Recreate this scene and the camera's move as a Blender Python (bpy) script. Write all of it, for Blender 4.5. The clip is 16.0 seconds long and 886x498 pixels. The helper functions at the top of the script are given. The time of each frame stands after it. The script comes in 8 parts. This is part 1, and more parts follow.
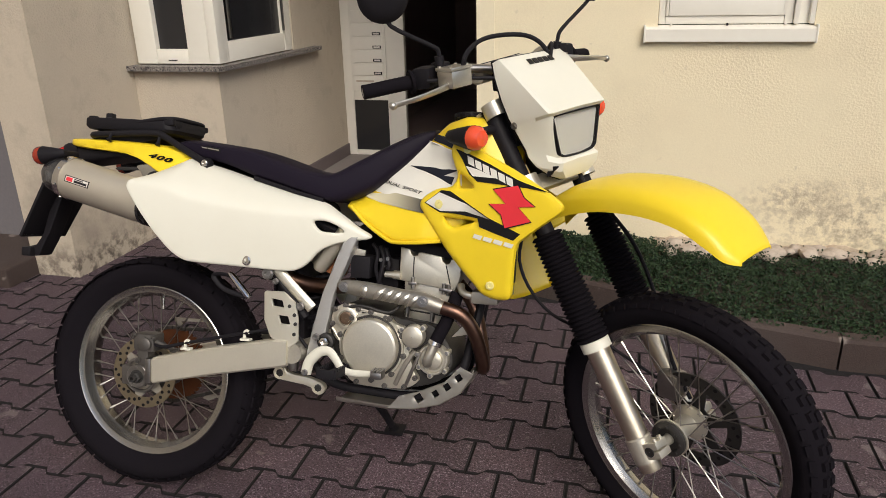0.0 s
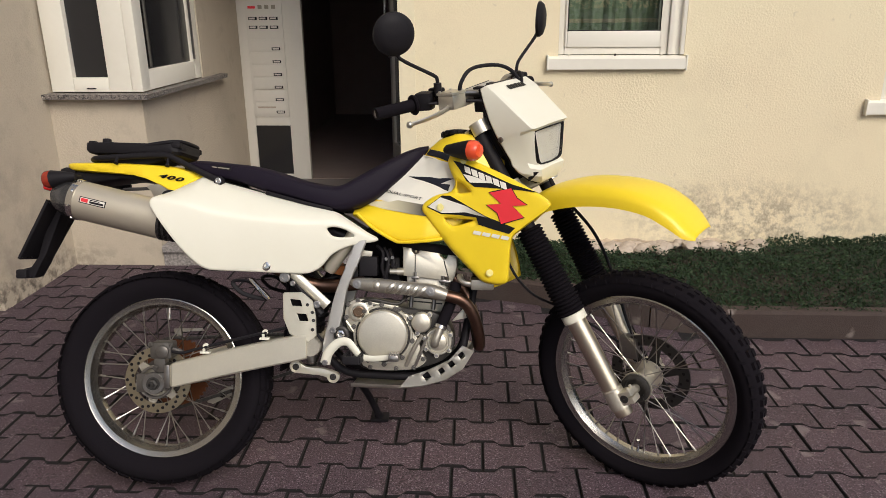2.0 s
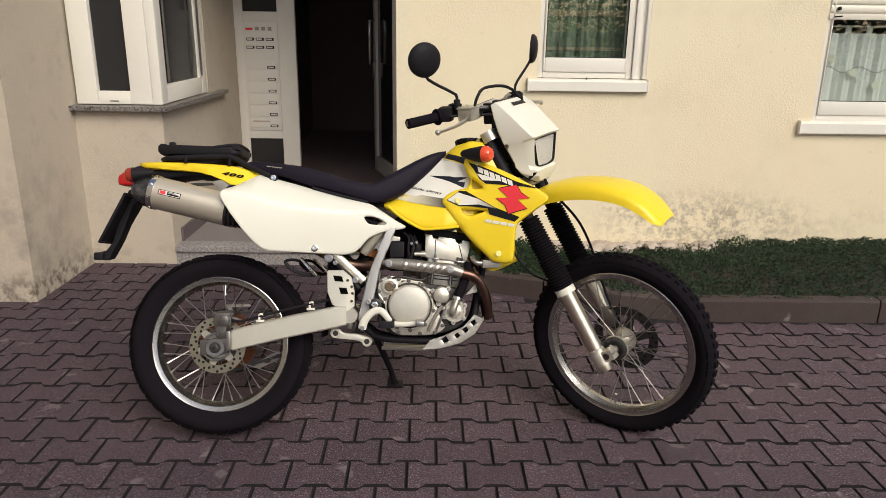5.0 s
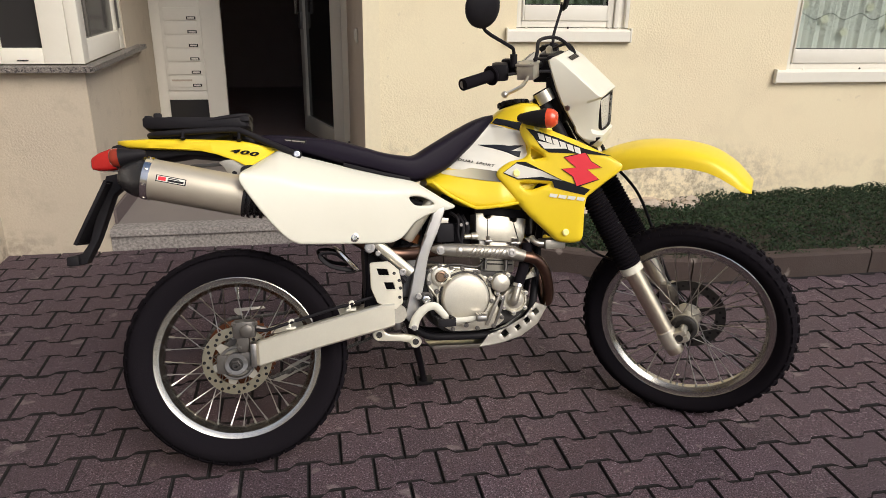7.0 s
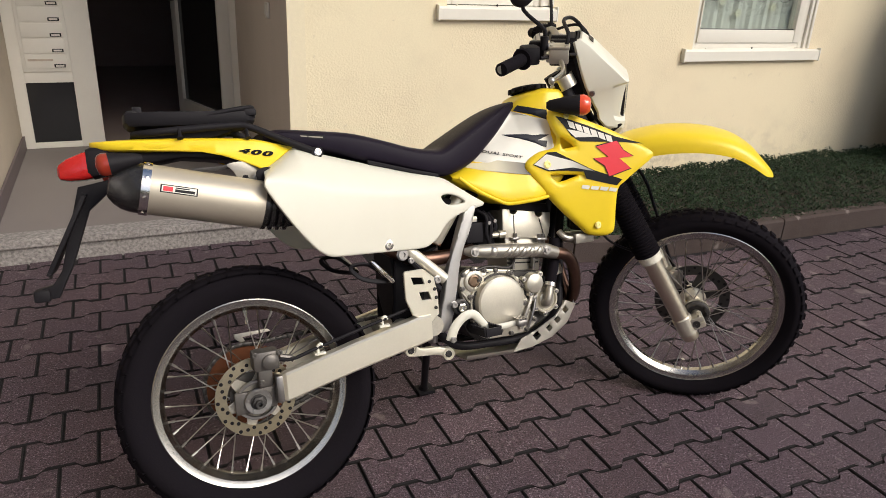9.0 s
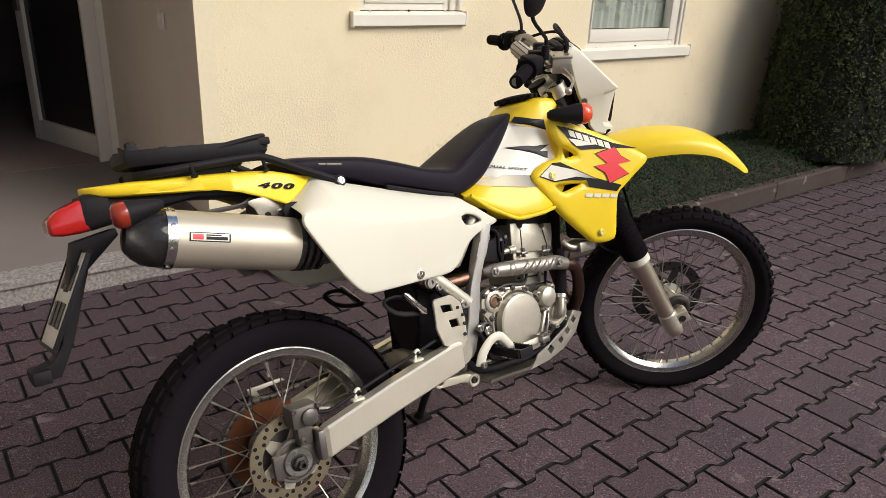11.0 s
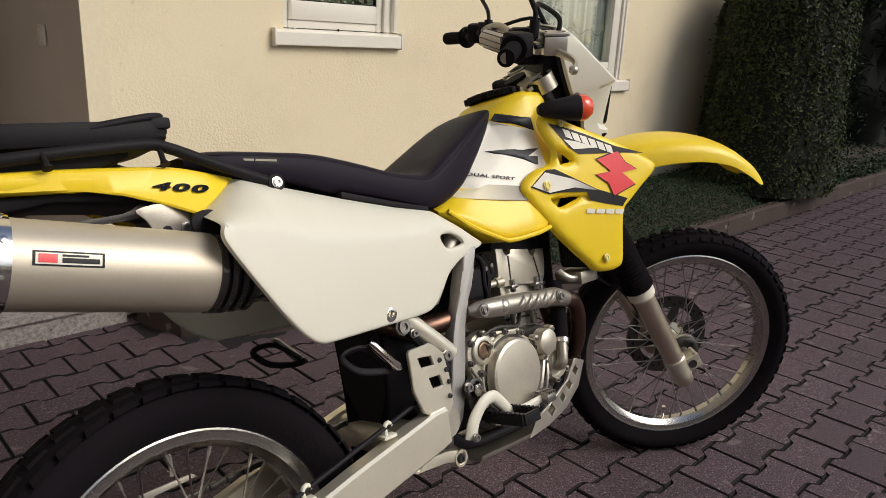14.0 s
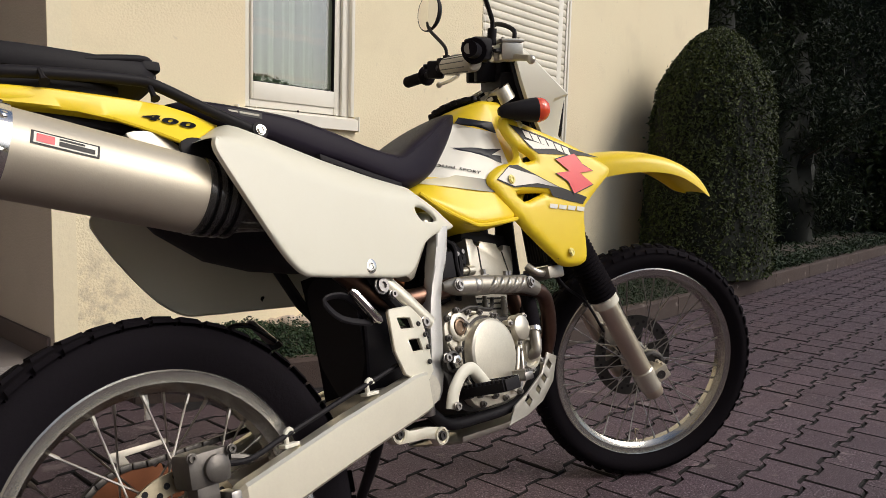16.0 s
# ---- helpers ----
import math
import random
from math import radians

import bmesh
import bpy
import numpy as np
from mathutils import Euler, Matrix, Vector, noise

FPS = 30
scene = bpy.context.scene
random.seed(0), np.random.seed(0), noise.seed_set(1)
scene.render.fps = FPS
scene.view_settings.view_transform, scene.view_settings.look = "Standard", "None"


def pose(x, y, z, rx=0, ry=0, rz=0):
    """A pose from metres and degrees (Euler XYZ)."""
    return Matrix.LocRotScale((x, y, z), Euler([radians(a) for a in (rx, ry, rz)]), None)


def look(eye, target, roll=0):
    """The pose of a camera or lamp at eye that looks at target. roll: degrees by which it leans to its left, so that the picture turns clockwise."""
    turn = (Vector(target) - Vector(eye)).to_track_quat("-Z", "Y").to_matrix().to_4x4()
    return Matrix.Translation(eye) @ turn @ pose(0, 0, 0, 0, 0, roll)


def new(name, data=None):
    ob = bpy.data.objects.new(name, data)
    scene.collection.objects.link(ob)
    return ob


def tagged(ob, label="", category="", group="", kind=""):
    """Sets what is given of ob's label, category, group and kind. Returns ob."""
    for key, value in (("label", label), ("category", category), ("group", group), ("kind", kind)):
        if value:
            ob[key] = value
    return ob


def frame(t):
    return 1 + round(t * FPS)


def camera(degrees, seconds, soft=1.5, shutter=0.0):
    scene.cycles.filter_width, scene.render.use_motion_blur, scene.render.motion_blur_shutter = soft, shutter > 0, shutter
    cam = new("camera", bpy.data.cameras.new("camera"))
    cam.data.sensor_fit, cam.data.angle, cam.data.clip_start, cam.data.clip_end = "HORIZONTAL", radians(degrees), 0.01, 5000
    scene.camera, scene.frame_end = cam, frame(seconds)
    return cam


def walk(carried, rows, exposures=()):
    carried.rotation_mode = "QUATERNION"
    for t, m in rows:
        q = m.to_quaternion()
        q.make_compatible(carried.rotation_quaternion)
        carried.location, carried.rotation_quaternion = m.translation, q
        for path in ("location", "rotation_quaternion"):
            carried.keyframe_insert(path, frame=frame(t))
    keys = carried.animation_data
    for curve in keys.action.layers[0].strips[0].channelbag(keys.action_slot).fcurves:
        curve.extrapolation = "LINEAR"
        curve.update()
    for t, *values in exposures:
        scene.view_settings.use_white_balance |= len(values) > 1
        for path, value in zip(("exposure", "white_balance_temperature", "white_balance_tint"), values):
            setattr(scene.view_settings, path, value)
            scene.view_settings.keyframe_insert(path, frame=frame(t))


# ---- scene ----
cam = camera(63.4, 16.0, soft=0.5)
PATH = [
    (0, (0.268, 0.349, 1.351), (-0.220, 2.158, 0.652), -1.3),
    (0.5, (0.151, 0.327, 1.356), (-0.270, 2.142, 0.629), -1.7),
    (1, (0.011, 0.256, 1.355), (-0.209, 2.111, 0.641), -1.7),
    (1.5, (-0.060, 0.110, 1.370), (-0.202, 1.990, 0.700), -1.9),
    (2, (-0.065, -0.019, 1.389), (-0.159, 1.873, 0.749), -0.4),
    (2.5, (-0.061, -0.184, 1.400), (-0.140, 1.705, 0.748), -1.0),
    (3, (-0.120, -0.322, 1.411), (-0.171, 1.571, 0.768), -0.3),
    (3.5, (-0.168, -0.417, 1.414), (-0.145, 1.489, 0.809), 0.6),
    (4, (-0.204, -0.492, 1.429), (-0.168, 1.423, 0.853), 0.9),
    (4.5, (-0.219, -0.482, 1.416), (-0.195, 1.437, 0.856), 0.6),
    (4.7, (-0.227, -0.499, 1.424), (-0.209, 1.418, 0.854), 0.7),
    (6.8, (-0.690, -0.134, 1.403), (-0.390, 1.718, 0.712), 1.5),
    (7, (-0.765, -0.077, 1.395), (-0.422, 1.762, 0.687), 1.0),
    (7.5, (-0.912, -0.019, 1.381), (-0.492, 1.789, 0.636), 0.8),
    (8, (-1.001, 0.076, 1.369), (-0.494, 1.862, 0.624), 1.1),
    (8.5, (-1.101, 0.215, 1.363), (-0.443, 1.942, 0.598), 2.1),
    (9, (-1.235, 0.285, 1.373), (-0.463, 1.969, 0.620), 2.8),
    (9.2, (-1.312, 0.312, 1.374), (-0.504, 1.984, 0.632), 2.8),
    (11.3, (-1.574, 0.666, 1.372), (-0.374, 2.090, 0.642), 3.0),
    (11.5, (-1.578, 0.701, 1.373), (-0.338, 2.093, 0.649), 3.3),
    (12, (-1.612, 0.765, 1.372), (-0.275, 2.076, 0.671), 3.0),
    (12.5, (-1.638, 0.827, 1.376), (-0.248, 2.098, 0.703), 2.9),
    (13, (-1.574, 0.892, 1.362), (-0.150, 2.134, 0.707), 2.9),
    (13.5, (-1.440, 0.979, 1.318), (-0.114, 2.314, 0.639), 3.3),
    (14, (-1.389, 1.005, 1.148), (-0.047, 2.375, 0.579), 2.9),
    (14.5, (-1.402, 1.028, 0.967), (-0.027, 2.423, 0.563), 2.6),
    (15, (-1.425, 1.013, 0.887), (0.007, 2.384, 0.622), 3.1),
    (15.5, (-1.458, 0.982, 0.866), (0.021, 2.313, 0.669), 1.7),
    (16, (-1.484, 0.959, 0.848), (-0.005, 2.291, 0.652), 1.6),
]
EXPOSURES = [(t, e, 6080, 9) for t, e in ((0, -0.03), (4, 0.04), (9, 0.13), (12, 0.14), (13, 0.03), (14, -0.18), (14.8, -0.19), (15.5, -0.06), (16, -0.06))]
walk(cam, [(t, look(eye, target, roll)) for t, eye, target, roll in PATH], EXPOSURES)

from mathutils import geometry

# ---- world and light ----
world = bpy.data.worlds.new("sky")
scene.world = world
world.use_nodes = True
wn = world.node_tree.nodes
sky = wn.new("ShaderNodeTexSky")
sky.sky_type = "NISHITA"
sky.sun_disc = False
sky.dust_density = 3.0
sky.sun_elevation = radians(38)
sky.sun_rotation = radians(150)
wn["Background"].inputs[1].default_value = 0.118
world.node_tree.links.new(sky.outputs[0], wn["Background"].inputs[0])

sun = new("sun", bpy.data.lights.new("sun", "SUN"))
sun.data.energy = 2.3
sun.data.angle = radians(35)
sun.data.color = (1.0, 0.88, 0.73)
sun.matrix_world = look((3.2, -5.0, 5.4), (0, 0, 0))


# ---- materials ----
def mat(name, base, rough=0.5, metal=0.0, grain=0.0, scale=40.0, bump=0.0, dark=None, stain=0.0, stain_scale=2.0, coat=0.0, spread=0.0, detail=4.0):
    """base colour, varied by fine grain and by larger stains towards dark, with fine relief."""
    m = bpy.data.materials.new(name)
    m.use_nodes = True
    n, k = m.node_tree.nodes, m.node_tree.links
    b = n["Principled BSDF"]
    b.inputs["Roughness"].default_value = rough
    b.inputs["Metallic"].default_value = metal
    b.inputs["Coat Weight"].default_value = coat
    b.inputs["Coat Roughness"].default_value = 0.08
    co = n.new("ShaderNodeTexCoord")
    dark = dark or tuple(c * 0.45 for c in base)
    rgb = n.new("ShaderNodeRGB")
    rgb.outputs[0].default_value = (*base, 1)
    last = rgb.outputs[0]

    def noisy(sc, amount, last, colour, low=0.35, high=0.75):
        t = n.new("ShaderNodeTexNoise")
        t.inputs["Scale"].default_value = sc
        t.inputs["Detail"].default_value = detail
        t.inputs["Roughness"].default_value = 0.65
        k.new(co.outputs["Object"], t.inputs["Vector"])
        r = n.new("ShaderNodeMapRange")
        r.inputs[1].default_value, r.inputs[2].default_value = low, high
        r.inputs[3].default_value, r.inputs[4].default_value = 0.0, amount
        k.new(t.outputs[0], r.inputs[0])
        x = n.new("ShaderNodeMix")
        x.data_type = "RGBA"
        k.new(r.outputs[0], x.inputs["Factor"])
        k.new(last, x.inputs["A"])
        x.inputs["B"].default_value = (*colour, 1)
        return x.outputs["Result"], t

    if stain:
        last, _ = noisy(stain_scale, stain, last, dark, 0.42, 0.72)
    tex = None
    if grain or bump:
        last, tex = noisy(scale, grain, last, dark)
    if spread:
        oi = n.new("ShaderNodeObjectInfo")
        r = n.new("ShaderNodeMapRange")
        r.inputs[3].default_value, r.inputs[4].default_value = 1 - spread, 1 + spread
        k.new(oi.outputs["Random"], r.inputs[0])
        h = n.new("ShaderNodeHueSaturation")
        k.new(r.outputs[0], h.inputs["Value"])
        k.new(last, h.inputs["Color"])
        last = h.outputs[0]
    k.new(last, b.inputs["Base Color"])
    if bump:
        u = n.new("ShaderNodeBump")
        u.inputs["Strength"].default_value = bump
        u.inputs["Distance"].default_value = 0.01
        k.new(tex.outputs[0], u.inputs["Height"])
        k.new(u.outputs[0], b.inputs["Normal"])
    return m


def textured(name, base, layers, rough=0.9, bump=0.0, bump_scale=100.0, bump_patch=0.0, spread=0.0, spec=0.3, dist=0.01):
    """A large weathered surface in world space. layers: (kind, scale, low, high, amount, colour), each mixed over the last where its
    noise (or, for 'spots', its sparse cells) passes from low to high."""
    m = bpy.data.materials.new(name)
    m.use_nodes = True
    n, k = m.node_tree.nodes, m.node_tree.links
    b = n["Principled BSDF"]
    b.inputs["Roughness"].default_value = rough
    b.inputs["Specular IOR Level"].default_value = spec
    g = n.new("ShaderNodeNewGeometry")
    pos = g.outputs["Position"]
    rgb = n.new("ShaderNodeRGB")
    rgb.outputs[0].default_value = (*base, 1)
    last = rgb.outputs[0]
    for kind, sc, low, high, amount, colour, *area in layers:
        if kind == "spots":
            t = n.new("ShaderNodeTexVoronoi")
            w = n.new("ShaderNodeTexNoise")
            w.inputs["Scale"].default_value = sc * 2.2
            k.new(pos, w.inputs["Vector"])
            v = n.new("ShaderNodeVectorMath")
            v.operation = "MULTIPLY_ADD"
            v.inputs[1].default_value = (0.7 / sc,) * 3
            k.new(w.outputs["Color"], v.inputs[0])
            k.new(pos, v.inputs[2])
            k.new(v.outputs[0], t.inputs["Vector"])
        else:
            t = n.new("ShaderNodeTexNoise")
            t.inputs["Detail"].default_value = 5.0
            t.inputs["Roughness"].default_value = 0.65
            k.new(pos, t.inputs["Vector"])
        t.inputs["Scale"].default_value = sc
        r = n.new("ShaderNodeMapRange")
        r.inputs[1].default_value, r.inputs[2].default_value = low, high
        r.inputs[3].default_value, r.inputs[4].default_value = 0.0, amount
        k.new(t.outputs[0], r.inputs[0])
        amount_out = r.outputs[0]
        if area:
            # one stain of its own: it thins out from its centre
            centre, reach = area
            off, cut_, ln, fall, both_ = (n.new("ShaderNode" + q) for q in ("VectorMath", "VectorMath", "VectorMath", "MapRange", "Math"))
            off.operation, cut_.operation, ln.operation, both_.operation = "SUBTRACT", "DIVIDE", "LENGTH", "MULTIPLY"
            off.inputs[1].default_value, cut_.inputs[1].default_value = centre, reach
            k.new(pos, off.inputs[0])
            k.new(off.outputs[0], cut_.inputs[0])
            k.new(cut_.outputs[0], ln.inputs[0])
            fall.inputs[1].default_value, fall.inputs[2].default_value = 0.25, 1.0
            fall.inputs[3].default_value, fall.inputs[4].default_value = 1.0, 0.0
            k.new(ln.outputs["Value"], fall.inputs[0])
            k.new(amount_out, both_.inputs[0])
            k.new(fall.outputs[0], both_.inputs[1])
            amount_out = both_.outputs[0]
        x = n.new("ShaderNodeMix")
        x.data_type = "RGBA"
        k.new(amount_out, x.inputs["Factor"])
        k.new(last, x.inputs["A"])
        x.inputs["B"].default_value = (*colour, 1)
        last = x.outputs["Result"]
    if spread:
        oi = n.new("ShaderNodeObjectInfo")
        r = n.new("ShaderNodeMapRange")
        r.inputs[3].default_value, r.inputs[4].default_value = 1 - spread, 1 + spread
        k.new(oi.outputs["Random"], r.inputs[0])
        h = n.new("ShaderNodeHueSaturation")
        k.new(r.outputs[0], h.inputs["Value"])
        k.new(last, h.inputs["Color"])
        last = h.outputs[0]
    k.new(last, b.inputs["Base Color"])
    if bump:
        t = n.new("ShaderNodeTexNoise")
        t.inputs["Scale"].default_value = bump_scale
        t.inputs["Detail"].default_value = 3.0
        k.new(pos, t.inputs["Vector"])
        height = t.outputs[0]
        u = n.new("ShaderNodeBump")
        u.inputs["Distance"].default_value = dist
        u.inputs["Strength"].default_value = bump
        if bump_patch:
            q = n.new("ShaderNodeTexNoise")
            q.inputs["Scale"].default_value = bump_patch
            k.new(pos, q.inputs["Vector"])
            r = n.new("ShaderNodeMapRange")
            r.inputs[1].default_value, r.inputs[2].default_value = 0.42, 0.62
            r.inputs[3].default_value, r.inputs[4].default_value = bump * 0.15, bump
            k.new(q.outputs[0], r.inputs[0])
            k.new(r.outputs[0], u.inputs["Strength"])
        k.new(height, u.inputs["Height"])
        k.new(u.outputs[0], b.inputs["Normal"])
    return m


def glass(name, tint=(0.9, 0.95, 0.95), rough=0.0, least=0.09, power=2.6):
    m = bpy.data.materials.new(name)
    m.use_nodes = True
    n, k = m.node_tree.nodes, m.node_tree.links
    n.remove(n["Principled BSDF"])
    t, g = n.new("ShaderNodeBsdfTransparent"), n.new("ShaderNodeBsdfGlossy")
    t.inputs[0].default_value = (*tint, 1)
    g.inputs["Roughness"].default_value = rough
    mix, lw = n.new("ShaderNodeMixShader"), n.new("ShaderNodeLayerWeight")
    pw, fr = n.new("ShaderNodeMath"), n.new("ShaderNodeMapRange")
    pw.operation = "POWER"
    pw.inputs[1].default_value = power
    fr.inputs[3].default_value, fr.inputs[4].default_value = least, 1.0
    k.new(lw.outputs["Facing"], pw.inputs[0])
    k.new(pw.outputs[0], fr.inputs[0])
    k.new(fr.outputs[0], mix.inputs[0])
    k.new(t.outputs[0], mix.inputs[1])
    k.new(g.outputs[0], mix.inputs[2])
    k.new(mix.outputs[0], n["Material Output"].inputs[0])
    return m


def leafy(name, a, b, rough=0.6):
    """Leaves: each island of the mesh its own shade between a and b."""
    m = bpy.data.materials.new(name)
    m.use_nodes = True
    n, k = m.node_tree.nodes, m.node_tree.links
    g = n.new("ShaderNodeNewGeometry")
    x = n.new("ShaderNodeMix")
    x.data_type = "RGBA"
    x.inputs["A"].default_value, x.inputs["B"].default_value = (*a, 1), (*b, 1)
    k.new(g.outputs["Random Per Island"], x.inputs["Factor"])
    k.new(x.outputs["Result"], n["Principled BSDF"].inputs["Base Color"])
    n["Principled BSDF"].inputs["Roughness"].default_value = rough
    n["Principled BSDF"].inputs["Specular IOR Level"].default_value = 0.25
    return m


M_PLASTER = textured("cream_render", (0.83, 0.745, 0.53), [("noise", 0.8, 0.40, 0.75, 0.30, (0.80, 0.62, 0.43)), ("noise", 2.4, 0.52, 0.80, 0.28, (0.55, 0.47, 0.33)), ("noise", 160, 0.40, 0.75, 0.16, (0.50, 0.42, 0.29)), ("spots", 9.0, 0.10, 0.03, 0.25, (0.42, 0.36, 0.27)),
    ("noise", 26.0, 0.42, 0.62, 0.75, (0.30, 0.25, 0.18), (1.45, 3.83, 0.27), (0.85, 0.6, 0.26)), ("noise", 34.0, 0.45, 0.62, 0.6, (0.33, 0.27, 0.2), (1.02, 3.83, 0.37), (0.30, 0.6, 0.13)), ("noise", 22.0, 0.45, 0.65, 0.55, (0.36, 0.30, 0.22), (-0.32, 3.83, 0.32), (0.28, 0.6, 0.30)), ("noise", 9.0, 0.46, 0.68, 0.35, (0.45, 0.39, 0.29), (2.6, 3.83, 0.25), (1.3, 0.6, 0.22))], 0.9, 0.42, 95, 1.7)
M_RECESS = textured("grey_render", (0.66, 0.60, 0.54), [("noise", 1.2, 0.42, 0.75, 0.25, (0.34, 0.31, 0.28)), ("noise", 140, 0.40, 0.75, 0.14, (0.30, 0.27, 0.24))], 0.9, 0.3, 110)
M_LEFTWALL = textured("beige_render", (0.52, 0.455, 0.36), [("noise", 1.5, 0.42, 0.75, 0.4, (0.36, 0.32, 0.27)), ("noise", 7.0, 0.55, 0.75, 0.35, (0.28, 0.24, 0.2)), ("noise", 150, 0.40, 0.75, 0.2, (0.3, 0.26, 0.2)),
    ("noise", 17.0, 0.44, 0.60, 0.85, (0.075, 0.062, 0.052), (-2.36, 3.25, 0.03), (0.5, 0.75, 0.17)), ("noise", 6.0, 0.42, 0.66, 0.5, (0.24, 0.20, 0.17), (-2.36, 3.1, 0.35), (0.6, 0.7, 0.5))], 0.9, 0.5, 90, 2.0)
M_PVC = mat("white_window_plastic", (0.82, 0.79, 0.70), 0.35, 0, 0.06, 30, 0.0, (0.55, 0.5, 0.4), 0.08, 3)
M_SHUTTER = mat("cream_shutter", (0.76, 0.72, 0.60), 0.45, 0, 0.06, 30, 0.0, None, 0.1, 4)
M_GRANITE = mat("granite", (0.42, 0.39, 0.37), 0.55, 0, 0.95, 70, 0.1, (0.07, 0.065, 0.065), 0.2, 6)
M_SILLSTONE = textured("dark_speckled_granite", (0.20, 0.18, 0.165), [("noise", 95, 0.50, 0.56, 0.95, (0.022, 0.020, 0.022)), ("noise", 130, 0.58, 0.63, 0.85, (0.55, 0.51, 0.46))], 0.5, 0.3, 120)
M_TILE = mat("landing_tile", (0.215, 0.19, 0.178), 0.6, 0, 0.35, 160, 0.05, (0.15, 0.13, 0.13), 0.3, 3)
M_SKIRT = mat("dark_skirting", (0.13, 0.105, 0.105), 0.6, 0, 0.3, 120, 0.05)
M_PAVER = textured("concrete_paver", (0.098, 0.063, 0.081), [("noise", 1.1, 0.45, 0.70, 0.55, (0.139, 0.079, 0.081)), ("noise", 3.2, 0.45, 0.75, 0.45, (0.063, 0.046, 0.053)), ("noise", 230, 0.46, 0.58, 0.90, (0.022, 0.016, 0.019)), ("noise", 180, 0.55, 0.66, 0.80, (0.350, 0.285, 0.325)), ("spots", 5.5, 0.17, 0.10, 0.45, (0.302, 0.250, 0.247)), ("spots", 13.0, 0.13, 0.08, 0.35, (0.272, 0.230, 0.222))], 0.66, 0.9, 210, 0.0, 0.16, 0.36, 0.006)
# Near-black stone sides and bevels: the joints' shade is put into the colour.
M_PAVER_SIDE = mat("darkened_paver_side", (0.012, 0.0095, 0.0105), 0.95, 0, 0.5, 150, 0.3)
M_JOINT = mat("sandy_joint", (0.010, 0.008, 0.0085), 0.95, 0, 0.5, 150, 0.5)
M_KERB = textured("concrete_kerb", (0.085, 0.066, 0.060), [("noise", 2.5, 0.42, 0.7, 0.6, (0.062, 0.040, 0.034)), ("noise", 250, 0.42, 0.65, 0.6, (0.04, 0.032, 0.03)), ("spots", 8.0, 0.20, 0.10, 0.6, (0.30, 0.26, 0.235))], 0.92, 0.6, 200, 0.0, 0.1, 0.2, 0.005)
M_YARD = textured("dusty_yard", (0.10, 0.088, 0.080), [("noise", 0.6, 0.4, 0.7, 0.5, (0.065, 0.058, 0.05)), ("noise", 60, 0.4, 0.7, 0.5, (0.045, 0.04, 0.036))], 0.95, 0.5, 60)
M_SOIL = mat("soil", (0.045, 0.036, 0.025), 0.95, 0, 0.6, 60, 0.6)
M_STONE = mat("rubble_stone", (0.52, 0.44, 0.36), 0.9, 0, 0.5, 40, 0.5)
M_COVER = leafy("ground_cover", (0.008, 0.021, 0.009), (0.027, 0.050, 0.018))
M_BOX = leafy("boxwood", (0.005, 0.011, 0.0045), (0.066, 0.086, 0.023))
M_PINE = leafy("pine_needles", (0.006, 0.012, 0.006), (0.030, 0.044, 0.018))
# Solid near-black hulls in the crowns: inner shade put into colour, sky blocked.
M_CORE = mat("dark_core_fill", (0.006, 0.008, 0.005), 0.95, 0, 0.5, 30)
M_BARK = mat("bark", (0.07, 0.05, 0.035), 0.95, 0, 0.6, 40, 0.6)
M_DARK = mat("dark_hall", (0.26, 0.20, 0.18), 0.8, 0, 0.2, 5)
M_MAIL = mat("white_enamel", (0.72, 0.69, 0.62), 0.4, 0, 0.05, 30)
M_BLACKGLASS = mat("black_glass", (0.02, 0.02, 0.022), 0.12, 0, 0.05, 10)
M_GLASS = glass("window_glass", least=0.16)
M_CURT_GREEN = mat("green_striped_cloth", (0.17, 0.215, 0.135), 0.9, 0, 0.4, 40)
M_CURT_STRIPE = mat("beige_stripe_cloth", (0.32, 0.28, 0.18), 0.9, 0, 0.2, 60)
M_LACE = mat("white_lace", (0.82, 0.81, 0.74), 0.9, 0, 0.2, 90)
M_FLOWER = mat("pale_embroidery", (0.82, 0.79, 0.60), 0.9)
M_THREAD = mat("dark_thread", (0.05, 0.05, 0.05), 0.9)

M_YELLOW = mat("yellow_plastic", (0.90, 0.67, 0.020), 0.32, 0, 0.05, 400, 0.03, (0.6, 0.4, 0.01), 0.08, 7)
M_WHITE = mat("white_plastic", (0.75, 0.735, 0.63), 0.38, 0, 0.05, 300, 0.03, (0.6, 0.56, 0.42), 0.10, 6)
M_BLACKPL = mat("black_plastic", (0.0125, 0.0112, 0.0140), 0.55, 0, 0.3, 300, 0.05, (0.022, 0.022, 0.022))
M_BLACKPL.node_tree.nodes["Principled BSDF"].inputs["Specular IOR Level"].default_value = 0.14
M_SEAT = mat("black_vinyl", (0.0135, 0.0098, 0.0195), 0.5, 0, 0.3, 500, 0.08, (0.006, 0.006, 0.008))
M_SEAT.node_tree.nodes["Principled BSDF"].inputs["Specular IOR Level"].default_value = 0.12
M_RUBBER = mat("tyre_rubber", (0.0095, 0.0080, 0.0108), 0.85, 0, 0.4, 120, 0.15, (0.010, 0.009, 0.010), 0.3, 20)
M_RUBBER.node_tree.nodes["Principled BSDF"].inputs["Specular IOR Level"].default_value = 0.05
M_ALU = mat("brushed_aluminium", (0.62, 0.59, 0.52), 0.34, 0.9, 0.15, 220, 0.04, (0.35, 0.33, 0.28), 0.2, 12)
